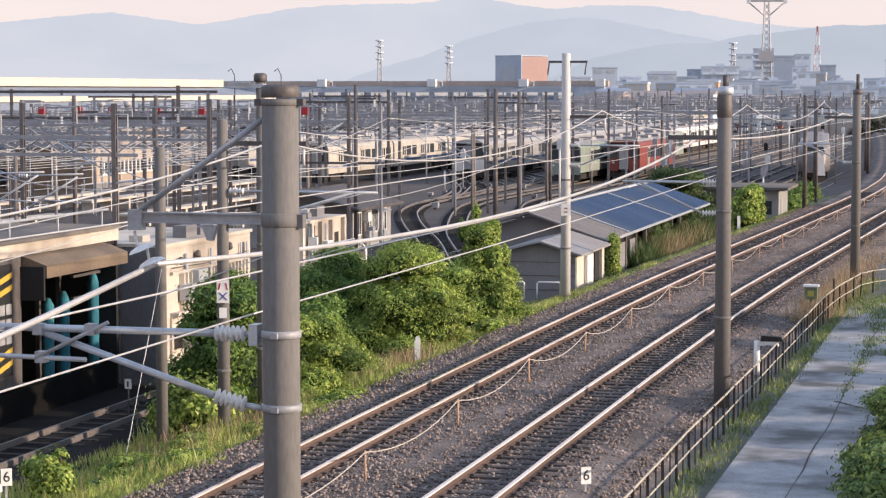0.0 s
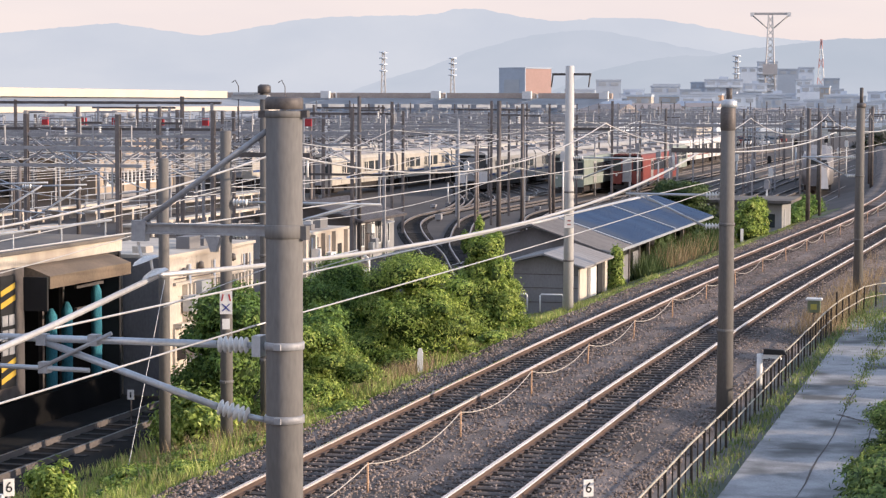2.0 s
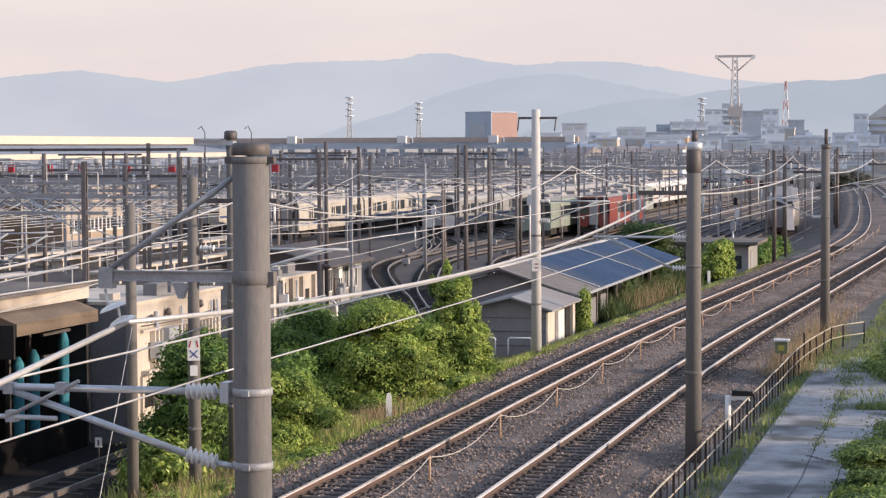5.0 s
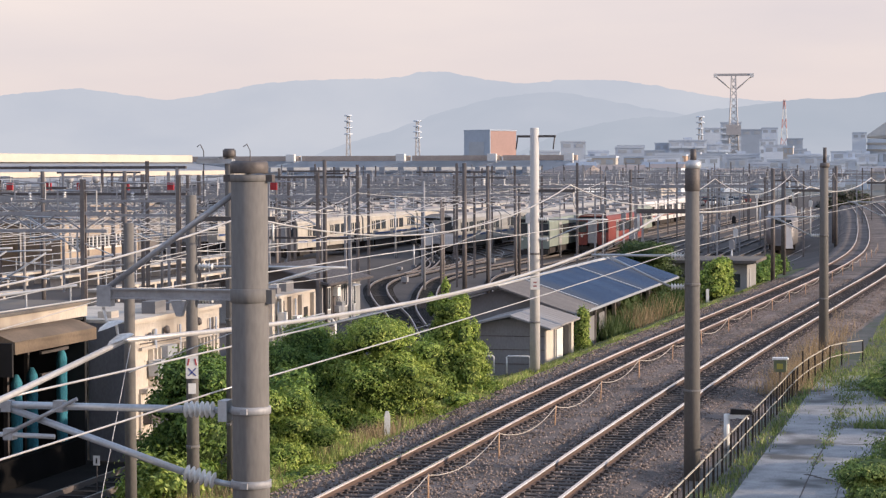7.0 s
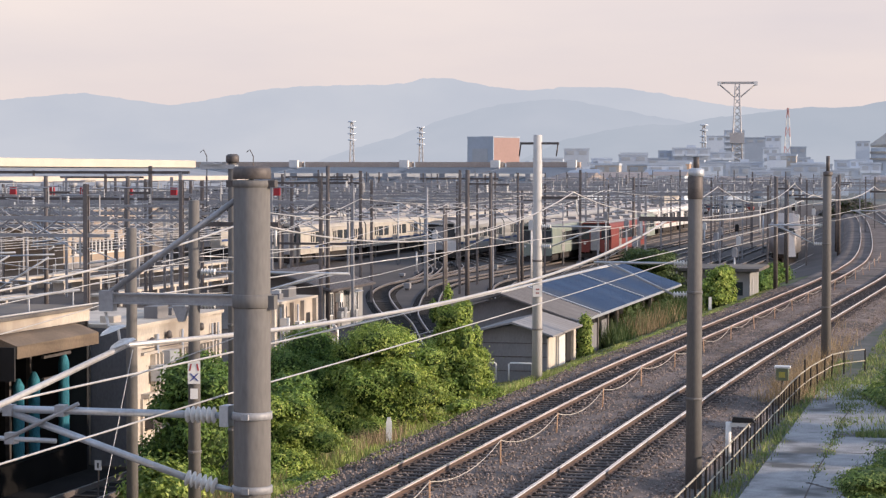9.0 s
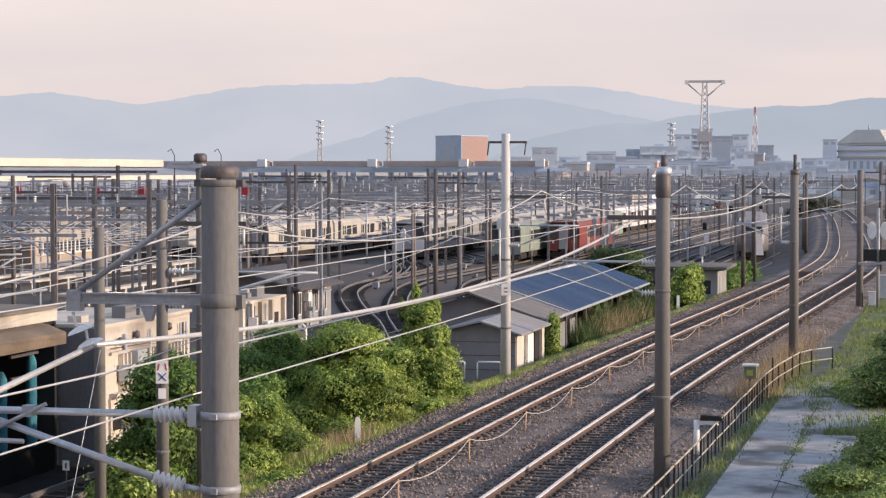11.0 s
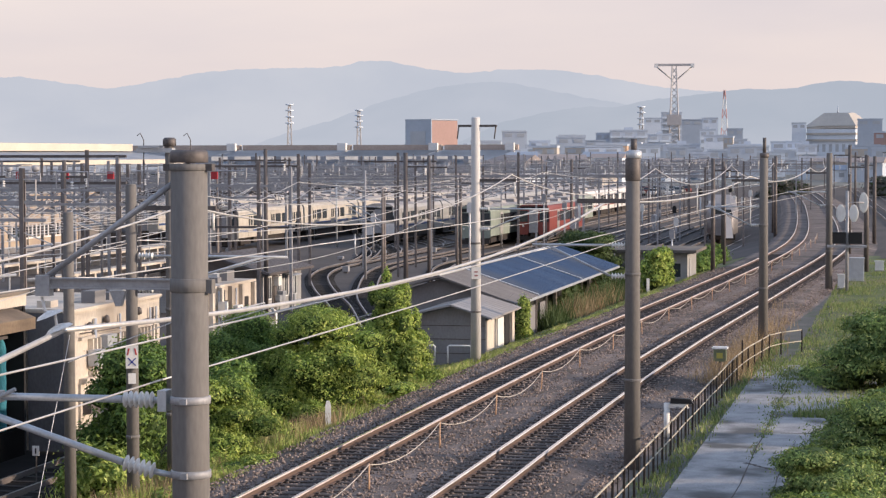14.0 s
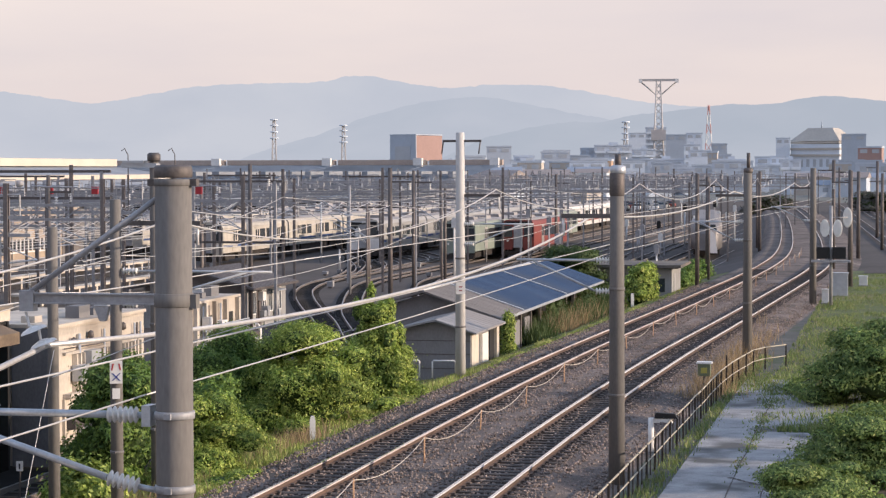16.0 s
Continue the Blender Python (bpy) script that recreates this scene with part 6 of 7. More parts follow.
for x in (-52.2, -49.9, -48.0, -45.3, -42.7, -36.8):
    rmk = part("red_marker", box(bmn(), x + 53.5 - 0.18, x + 53.5 + 0.18, -0.2, -0.06, 6.9, 7.3), M_REDLAMP, sgn, "red square marker")
    bm = bmn()
    for q in (-0.5, 0.5):
        sweep(bm, [(x + 53.5 + q, 0, 6.6), (x + 53.5 + q, 0, 7.35)], 0.03, 4)
    sweep(bm, [(x + 53.0, 0, 7.35), (x + 54.0, 0, 7.35)], 0.03, 4)
    part("marker_frame", bm, M_GREYSTEEL, rmk)
# darker single masts and goal-post frames standing higher than the gantries
for x, y, top, r in ((-25.1, 105, 7.1, 0.13), (-28.0, 123, 6.95, 0.11), (-26.8, 168.7, 6.6, 0.13), (-31.2, 147, 5.7, 0.11), (-32.5, 105.2, 7.3, 0.12), (-34.7, 84, 6.8, 0.1), (-38.5, 84.2, 6.8, 0.1), (-12.3, 133, 6.7, 0.14), (-13.0, 148, 6.5, 0.14), (-12.3, 141, 6.2, 0.1), (-12.2, 191, 6.8, 0.16), (-13.0, 200, 6.6, 0.12), (-2.97, 131.4, 6.9, 0.16), (-3.3, 173, 6.8, 0.16), (-2.4, 224, 7.8, 0.16), (-1.6, 190, 6.6, 0.14), (1.5, 160, 7.2, 0.16), (-5.5, 240, 6.9, 0.15), (-20, 215, 6.6, 0.13), (-4.6, 152, 7.6, 0.14), (-6.2, 205, 7.4, 0.14), (-7.5, 270, 7.2, 0.14), (-1, 262, 7.4, 0.14)):
    t = thing("catenary_mast", (x, y, YARD if x < -14 else -0.1), "dark weathered catenary mast", "utility pole", "yard masts")
    b = top - (YARD if x < -14 else -0.1)
    part("shaft", sweep(bmn(), [(0, 0, -0.2), (0, 0, b)], [r, r * 0.85], 12), M_DARKSTEEL, t)
    bm = bmn()
    s = 1 if x > -6 else -1
    box(bm, min(0, -s * 1.1), max(0, -s * 1.1), -0.04, 0.04, b - 0.75, b - 0.66)
    part("cross_arm", bm, M_DARKSTEEL, t)
    part("insulator", ribbed(bmn(), (-s * 1.0, 0, b - 0.75), (-s * 1.0, 0, b - 1.15), 0.03, 0.08, 4), M_PORCELAIN, t)
for x0, x1, y, top, low in ((-36.5, -32.0, 108, 6.4, 3.2), (-48.5, -44.2, 148, 6.6, 4.2), (-39.0, -34.0, 150, 6.5, 4.3), (-58, -53, 130, 6.6, 4), (-47.5, -33.5, 87, 6.95, 5.8)):
    t = thing("goal_frame", (x0, y, YARD), "slim grey goal-post switch frame in the yard", "gantry", "goal frames")
    for x in (0, x1 - x0):
        bm = bmn()
        box(bm, x - 0.07, x + 0.07, -0.07, 0.07, 0, top - YARD)
        part("post", bm, M_GREYSTEEL, t)
    for z in (top, low):
        bm = bmn()
        box(bm, -0.4, x1 - x0 + 0.4, -0.06, 0.06, z - YARD - 0.06, z - YARD + 0.06)
        part("bar", bm, M_DARKSTEEL, t)

# single masts with tube cantilevers between the gantries
rm = random.Random(9)
for i in range(44):
    y = 58 + 150 * rm.random() ** 1.4
    x = -26 - 52 * rm.random() * (0.45 + 0.55 * (y - 50) / 150)
    if x > -31 and y > 90:
        x -= 6
    if -38 < x < -30 and 88 < y < 110 or x > -30.5 and 50 < y < 84:
        continue
    h = rm.uniform(5.6, 7.6)
    t = thing("yard_mast", (x, y, YARD), "slim grey mast with tube cantilever and white insulators", "utility pole", "yard masts with arms")
    part("shaft", sweep(bmn(), [(0, 0, -0.1), (0, 0, h)], [0.09, 0.07], 8), M_STEEL if rm.random() < 0.15 else rm.choice((M_GREYSTEEL, M_POST, M_POST)), t)
    s = rm.choice((-1, 1))
    z = h - rm.uniform(0.7, 1.3)
    part("top_tube", sweep(bmn(), [(0, 0, z), (s * 2.4, 0, z + 0.1)], 0.035, 6), M_STEEL, t)
    part("diagonal_tube", sweep(bmn(), [(0, 0, z - 1.3), (s * 2.2, 0, z)], 0.035, 6), M_STEEL, t)
    part("steady_arm", sweep(bmn(), [(s * 0.8, 0, z - 0.75), (s * 2.3, 0, z - 0.85)], 0.025, 5), M_STEEL, t)
    part("insulator", ribbed(bmn(), (s * 0.1, 0, z - 1.24), (s * 0.45, 0, z - 1.04), 0.03, 0.08, 4), M_PORCELAIN, t)
    part("insulator", ribbed(bmn(), (s * 0.1, 0, z), (s * 0.45, 0, z + 0.02), 0.03, 0.08, 4), M_PORCELAIN, t)

# yard wires
ys = [r[0] for r in GROWS]
for i, x in enumerate([-33.8, -37.4] + ROWS[1:]):
    t = thing("yard_catenary", (x, ys[1], 4.2), "pale contact and messenger wires over a yard track", "wire", "yard wires")
    for a, b in zip(ys[1:], ys[2:]):
        k = 0.35 if a < 130 else 1.0
        xa, xb = (-30.5 - i * 1.2 if a < 100 else x), (-30.5 - i * 1.2 if b < 100 else x)
        part("messenger", sweep(bmn(), [p - Vector((x, ys[1], 4.2)) for p in sag_pts((xa, a, 5.0), (xb, b, 5.0), 0.6, 8)], 0.013, 4), M_WIRE, t)
        part("contact_wire", sweep(bmn(), [(xa - x, a - ys[1], 0.0), (xb - x, b - ys[1], 0.0)], 0.012, 4), M_WIRE, t)
for xa, ya, za, xb, yb, zb, s in ((-24.5, 62, 4.2, -31, 106, 5.6, 0.3), (-22, 55, 4.4, -26.5, 106, 5.3, 0.5), (-31, 106, 5.6, -30, 150, 5.8, 0.6), (-30, 150, 5.8, -27, 200, 5.6, 0.8), (-26.5, 106, 5.3, -24.5, 142, 5.8, 0.7), (-24.5, 142, 5.8, -20, 215, 5.9, 0.9), (-16.6, 46.3, 6.2, -25.1, 105, 5.2, 0.5), (-16.6, 46.3, 5.2, -28, 123, 4.5, 0.5), (-17.6, 43, 5.6, -36, 96, 5.2, 0.8), (-17.6, 43, 4.9, -42, 78, 4.9, 0.6), (-30, 10, 5.8, -30, 62, 5.2, 0.4), (-34, 10, 5.8, -36, 62, 5.2, 0.4), (-38, 14, 5.8, -42, 62, 5.2, 0.4)):
    wire("yard_feeder", "thick pale feeder wire crossing the yard", [((xa, ya, za), (xb, yb, zb), s)], 0.014)

M_BRIGHTWIRE = mat("bright_span_wire", (0.72, 0.66, 0.62), (0.55, 0.5, 0.47), 0.4, 0.4, scale=1, fine=20, bump=0)
rs = random.Random(31)
for i in range(76):
    row = rs.choice(GROWS[:19])
    x, y, z = rs.uniform(row[1][-1] + 6, row[1][0]), row[0], row[2] + rs.choice((0.0, 0.55))
    w = rs.uniform(9, 20)
    wire("span_wire", "pale span wire with insulators across the yard tracks", [((x, y, z), (x - w * 0.5, y + rs.uniform(1, 5), z - rs.uniform(-0.5, 0.5)), rs.uniform(0.05, 0.3)), ((x - w * 0.5, y + 3, z), (x - w, y + rs.uniform(1, 12), z + rs.uniform(-0.7, 0.7)), rs.uniform(0.05, 0.4))], rs.choice((0.014, 0.02, 0.03)))
for x, y, L in ((-51.0, 118, 34), (-59.6, 132, 40), (-64.0, 112, 36), (-55.2, 96, 22)):
    t = thing("service_platform", (x, y, YARD), "low sunlit service platform with a pale handrail between yard tracks", "platform", "service platforms")
    part("deck", box(bmn(), -0.45, 0.45, 0, L, 0.75, 0.9), M_WALL, t)
    for k in range(int(L / 3)):
        part("support", box(bmn(), -0.4, 0.4, 0.3 + k * 3, 0.6 + k * 3, 0, 0.75), M_WALL, t)
        part("rail_post", sweep(bmn(), [(-0.4, 0.4 + k * 3, 0.9), (-0.4, 0.4 + k * 3, 1.95)], 0.03, 5), M_STEEL, t)
    part("handrail", sweep(bmn(), [(-0.4, 0.2, 1.95), (-0.4, L - 0.2, 1.95)], 0.03, 5), M_STEEL, t)
    part("mid_rail", sweep(bmn(), [(-0.4, 0.2, 1.45), (-0.4, L - 0.2, 1.45)], 0.022, 5), M_STEEL, t)
for i in range(18):
    y = 62 + 120 * rs.random() ** 1.2
    x = -33 - rs.uniform(0, 30) * (0.4 + y / 160)
    t = thing("point_machine", (x, y, YARD), "grey lineside box on a short stand among the yard tracks", "cabinet", "yard boxes")
    a, h = rs.uniform(0.12, 0.24), rs.uniform(0.3, 0.75)
    part("body", box(bmn(), -a, a, -0.2, 0.2, 0.12, h), rs.choice((M_GREYSTEEL, M_WALLGREY, M_HUT)), t)
    part("stand", box(bmn(), -a * 0.6, a * 0.6, -0.14, 0.14, 0, 0.12), M_DARKSTEEL, t)


# ---- depot halls ----
M_CREAMFASCIA = mat("cream_fascia", (0.62, 0.56, 0.47), (0.54, 0.48, 0.4), 0.6, scale=0.4, fine=5, bump=0.02)
dh = thing("depot_hall", (-82, 105, YARD), "long depot hall with stepped cream fascias and grey roof", "depot")
bm = bmn()
box(bm, -60, -1, 0, 112, 0, 8.4)
part("wall", bm, M_WALLGREY, dh)
bm = bmn()
box(bm, -60, -0.2, -1, 113, 8.6, 9.35)
part("upper_fascia", bm, M_CREAMFASCIA, dh)
bm = bmn()
prism(bm, [(-0.9, 8.58), (5.5, 7.75), (5.5, 7.62), (-0.9, 8.4)], 1, -1, 113)
part("canopy_roof", bm, M_ROOFGREY, dh)
bm = bmn()
box(bm, 5.45, 5.75, -1, 113, 7.3, 7.74)
part("lower_fascia", bm, M_CREAMFASCIA, dh)
for i in range(5):
    bm = bmn()
    lathe(bm, [(0.35, 0), (0.35, 0.5), (0.75, 0.75), (0.7, 1.3), (0.45, 1.55)], 12, (5.0, 66 + i * 6.4, 6.1))
    part("roof_vent", bm, M_GREYSTEEL, dh)
for i in range(14):
    bm = bmn()
    box(bm, 5.2, 5.4, 2 + i * 8, 2.3 + i * 8, 0, 7.3)
    part("column", bm, M_GREYSTEEL, dh)
M_ROOFHALL = mat("blue_grey_hall_roof", (0.36, 0.41, 0.47), (0.27, 0.31, 0.37), 0.6, 0.1, scale=0.08, fine=2, bump=0.02)
M_TAN = mat("tan_parapet", (0.5, 0.42, 0.36), (0.38, 0.31, 0.27), 0.8, scale=0.3, fine=4, bump=0.02)
for k, (x0, x1) in enumerate(((-146, -122), (-121, -101), (-100, -84), (-83, -70))):
    w = x1 - x0
    h = thing("workshop_hall", (x0, 318, YARD), "workshop hall with a blue-grey sheet roof and tan parapet", "depot", "workshop halls")
    part("wall", box(bmn(), 0, w, 0, 59.9, 0, 5.2), M_WALLGREY, h)
    bm = bmn()
    v = [bm.verts.new(p) for p in ((-0.3, -1, 5.3), (w + 0.3, -1, 5.3), (w + 0.3, 60, 9.0), (-0.3, 60, 9.0))]
    bm.faces.new(v)
    bmesh.ops.solidify(bm, geom=bm.faces[:], thickness=0.2)
    rf = part("roof", bm, M_ROOFHALL, h)
    bm = bmn()
    for i in range(7):
        box(bm, w * (i + 0.3) / 7, w * (i + 0.7) / 7, 8, 9, 5.9, 6.4)
    part("skylight_row", bm, M_GLASS, rf)
    part("parapet", box(bmn(), -0.2, w + 0.2, 60.1, 61.5, 9.0, 9.95), M_TAN, h)
    part("stair_tower", box(bmn(), w - 1.9, w - 0.3, 58.9, 60, 8.6, 10.25), M_WHITE, h)
    part("eaves_band", box(bmn(), 0.1, w - 0.1, -0.4, -0.02, 3.6, 4.7), M_CREAMFASCIA, h, "cream band under the eaves")
    for k2 in range(4):
        # bay openings are dark sheets with the shade in their colour
        part("open_bay", box(bmn(), w * (0.1 + 0.2 * k2), w * (0.26 + 0.2 * k2), -0.12, -0.02, 0, 3.2), M_DARKVOID, h, "dark open bay")
    for k2 in range(5):
        part("roof_light", box(bmn(), w * (k2 + 0.35) / 5, w * (k2 + 0.65) / 5, 22, 34, 6.9, 7.9), M_ROOFGREY, rf, "raised roof light")
M_BEIGE = mat("beige_weathered_sheet", (0.52, 0.42, 0.32), (0.4, 0.32, 0.25), 0.85, scale=0.5, fine=9, bump=0.08, c=(0.34, 0.27, 0.22), stretch=(1, 1, 0.4))
bs = thing("inspection_shed", (-74.2, 165.7, YARD), "beige sunlit inspection shed with a band of tall windows", "depot")
part("wall", box(bmn(), -7, 0, 0, 21.5, 0, 4.9), M_BEIGE, bs)
part("roof", box(bmn(), -7.2, 0.35, -0.3, 21.8, 4.91, 5.06), M_ROOFGREY, bs)
part("plinth", box(bmn(), 0.003, 0.12, 0, 21.5, 0, 0.5), M_WALLGREY, bs)
for i in range(17):
    w = part("window", box(bmn(), 0.003, 0.04, 1.6 + i * 0.86, 2.15 + i * 0.86, 1.25, 2.2), M_GLASS, bs)
    part("mullion", box(bmn(), 0.003, 0.09, 2.2 + i * 0.86, 2.42 + i * 0.86, 1.2, 2.25), M_WHITE, w)
part("window_sill", box(bmn(), 0.003, 0.14, 1.4, 16.4, 1.06, 1.18), M_WHITE, bs)
part("side_panel", box(bmn(), 0.003, 0.05, 17.0, 21.4, 0.52, 4.6), M_ROOFBROWN, bs, "brown end panel")
for y in (0.4, 5.6, 10.8, 16.3):
    part("downpipe", sweep(bmn(), [(0.1, y, 0.1), (0.1, y, 4.85)], 0.06, 6), M_GREYSTEEL, bs)
VENTS = (56.5, 62.0, 67.5, 73.5)
lt = thing("lean_to_roof", (-76.2, 105, YARD), "dull grey sheet roof along the front of the depot hall", "roof")
part("sheet", slab(bmn(), 0.02, 7.25, 2.4, 6.5, 0, 113, 0.12), M_ROOFGREY, lt)
part("curtain_wall", box(bmn(), 2.0, 2.2, 0, 60.0, 5.3, 6.45), M_WALLGREY, lt)
for i in range(8):
    part("support", box(bmn(), 2.05, 2.25, 0.5 + i * 8, 0.75 + i * 8, 0, 5.29), M_GREYSTEEL, lt)
for y in VENTS:
    part("roof_vent", lathe(bmn(), [(0.2, 0), (0.2, 0.35), (0.4, 0.45), (0.36, 0.75), (0.22, 0.9)], 12, (2.3, y, 6.45)), M_GREYSTEEL, lt)
# slim signals and pale posts among the curving yard tracks
rd = random.Random(63)
for i in range(30):
    y = 150 + 170 * rd.random() ** 1.1
    x = rd.choice((-18.7, -21.4, -24.4, -28.6, -31.8, -35.6, -44.2)) + rd.uniform(-0.15, 0.15)
    h = rd.uniform(1.6, 4.2)
    t = thing("yard_signal", (x, y, YARD), "slim pale signal post with a small dark head", "signal", "yard signals")
    part("post", sweep(bmn(), [(0, 0, 0), (0, 0, h)], 0.07, 8), rd.choice((M_WHITE, M_STEEL, M_GREYSTEEL)), t)
    part("head", prism(bmn(), [(-0.2, h - 0.1), (0.2, h - 0.1), (0.2, h + 0.5), (0.1, h + 0.65), (-0.1, h + 0.65), (-0.2, h + 0.5)], 1, -0.12, 0.1), rd.choice((M_BLACK, M_WHITE, M_GREYSTEEL)), t)
    part("foot", box(bmn(), -0.18, 0.18, -0.18, 0.18, 0, 0.2), M_WALLGREY, t)

# cars parked beyond the sidings
M_TYRE = mat("tyre_rubber", (0.03, 0.03, 0.03), None, 0.9)


def parked_car(paint, label):
    c = thing("parked_car", (0, 0, YARD), label, "car", "parked cars")
    part("body", prism(bmn(), [(-2.1, 0.35), (2.1, 0.35), (2.15, 0.8), (1.2, 0.95), (0.7, 1.0), (-1.6, 1.0), (-2.1, 0.9)], 1, -0.85, 0.85), paint, c)
    part("cabin", prism(bmn(), [(-1.7, 1.0), (0.8, 1.0), (0.3, 1.45), (-1.3, 1.48)], 1, -0.78, 0.78), M_GLASS, c, "dark glazed cabin")
    part("roof", prism(bmn(), [(-1.32, 1.485), (0.32, 1.455), (0.2, 1.52), (-1.2, 1.54)], 1, -0.72, 0.72), paint, c)
    for x in (-1.3, 1.3):
        for y in (-0.8, 0.8):
            part("wheel", sweep(bmn(), [(x, y - 0.1, 0.32), (x, y + 0.1, 0.32)], 0.32, 12), M_TYRE, c)
    return c


CARS = [parked_car(M_WHITE, "white parked car in the sun"), parked_car(M_SILVER, "silver parked car in the sun"), parked_car(M_TRAINRED, "red parked car in the sun")]
rp = random.Random(8)
spots = [(-69 + 3.1 * i, y) for y in (322, 336, 349, 420, 436, 452) for i in range(4 if y < 400 else 8)]
for k, (x, y) in enumerate(spots):
    c, m = CARS[k % 3 if k < 3 else rp.choice((0, 0, 0, 1, 1, 2))], pose(x + rp.uniform(-0.3, 0.3), y + rp.uniform(-0.4, 0.4), YARD, 0, 0, 90 + rp.uniform(-4, 4))
    if k < 3:
        CARS[k].matrix_basis = m
    else:
        copy_thing(c, m)

# signals and cabinets near the curve
sg = thing("track_signal", (-3.5, 112.2, -0.1), "signal mast with two dark signal heads and oval backboards", "signal")
part("mast", sweep(bmn(), [(0, 0, 0), (0, 0, 5.2)], 0.09, 10), M_GREYSTEEL, sg)
for x in (-0.4, 0.42):
    part("signal_head", box(bmn(), x - 0.34, x + 0.34, -0.22, 0.02, 2.48, 3.08), M_BLACK, sg)
    bm = bmn()
    lathe(bm, [(0.2, -0.02), (0.24, 0), (0.2, 0.02)], 18)
    bm.transform(Matrix.Translation((x * 0.8, -0.1, 4.05)) @ Matrix.Diagonal((1, 1, 1.9, 1)) @ Matrix.Rotation(radians(90), 4, "X"))
    part("backboard", bm, M_WHITE, sg)
bm = bmn()
box(bm, -1.0, 1.0, -0.3, 0.3, 2.3, 2.4)
part("platform", bm, M_GREYSTEEL, sg)
bm = lathe(bmn(), [(0.2, -0.02), (0.24, 0), (0.2, 0.02)], 18)
bm.transform(Matrix.Translation((0.82, 0.3, 4.6)) @ Matrix.Diagonal((1, 1, 2.2, 1)) @ Matrix.Rotation(radians(90), 4, "X"))
part("backboard", bm, M_WHITE, sg)
part("side_arm", sweep(bmn(), [(0, 0.1, 4.6), (0.82, 0.28, 4.6)], 0.03, 6), M_GREYSTEEL, sg)
for at, s, lab, m in (((-3.3, 121, -0.1), (0.45, 0.35, 1.3), "pale grey trackside equipment cabinet", M_STEEL), ((-3.85, 114.3, -0.1), (0.18, 0.15, 0.75), "small white trackside box", M_WHITE), ((-2.2, 132, -0.1), (0.25, 0.2, 0.6), "small white trackside box", M_WHITE)):
    t = thing("equipment_cabinet", at, lab, "cabinet")
    part("body", box(bmn(), -s[0], s[0], -s[1], s[1], 0.08, s[2]), m, t)
    part("lid", box(bmn(), -s[0] - 0.04, s[0] + 0.04, -s[1] - 0.04, s[1] + 0.04, s[2], s[2] + 0.05), m, t)
    part("plinth", box(bmn(), -s[0] - 0.05, s[0] + 0.05, -s[1] - 0.05, s[1] + 0.05, -0.1, 0.08), M_WALLGREY, t)

# ---- town ----
# bearing, distance, width, height of top, depth, wall, label
CITY = [
    (-9.02, 1000, 12.4, 15.3, 8.7, "grey", "low grey office block"),
    (-8.20, 1010, 6.6, 16.4, 4.7, "grey", "plain grey block"),
    (-7.52, 1000, 17.4, 17.6, 12.2, "balcony", "long apartment block with balconies"),
    (-6.71, 1020, 11.3, 15.9, 7.9, "balcony", "apartment block with dark balconies"),
    (-7.86, 800, 8.2, 10.0, 5.7, "orange", "orange and cream apartment house"),
    (-6.88, 1300, 10.3, 28.2, 7.2, "pale", "pale office tower"),
    (-6.39, 1250, 11.8, 30.6, 8.3, "balcony", "stepped apartment tower"),
    (-5.85, 1150, 10.9, 24.8, 7.6, "dark", "dark office tower"),
    (-5.38, 1180, 8.7, 26.1, 6.1, "pale", "pale office tower"),
    (-5.44, 950, 6.8, 17.2, 4.7, "white", "white office block"),
    (-5.24, 900, 9.2, 14.3, 6.5, "pale", "pale block with plain walls"),
    (-4.90, 880, 3.9, 13.5, 2.8, "beige", "beige narrow block"),
    (-4.72, 1100, 7.8, 19.3, 5.5, "dark", "dark grey block"),
    (-4.59, 1000, 6.3, 13.3, 4.4, "grey", "grey block"),
    (-3.06, 1150, 7.3, 22.8, 5.1, "pale", "pale wing block"),
    (-3.20, 900, 5.9, 11.7, 4.1, "pale", "low pale block"),
    (-1.23, 1100, 12.2, 23.9, 8.5, "dark", "dark office block with columns"),
    (-0.82, 900, 9.7, 15.5, 6.8, "brick", "brick-coloured block"),
    (-11.31, 800, 11.2, 11.6, 7.8, "grey", "low grey store"),
    (-10.55, 950, 11.0, 16.7, 7.7, "grey", "grey hall block"),
    (-9.88, 850, 8.3, 11.9, 5.8, "grey", "low grey block"),
    (-9.05, 900, 12.1, 13.8, 8.5, "grey", "wide grey block"),
    (-8.40, 950, 9.0, 12.6, 6.3, "dark", "dark low block"),
    (-3.92, 800, 14.1, 7.2, 9.9, "pale", "row of low pale buildings"),
    (-11.86, 700, 5.5, 8.8, 3.9, "white", "small white building"),
]
MALL, TEMPLE, PYLON, REDMAST = (-12.75, 900, 21.2), (-2.23, 1150, 23.0, 28.6), (-6.32, 1200, 56.5), (-5.00, 1500, 51.2)
RADIO = [(-16.53, 1400, 39.8), (-14.69, 1400, 36.1), (-7.19, 1400, 37.9)]
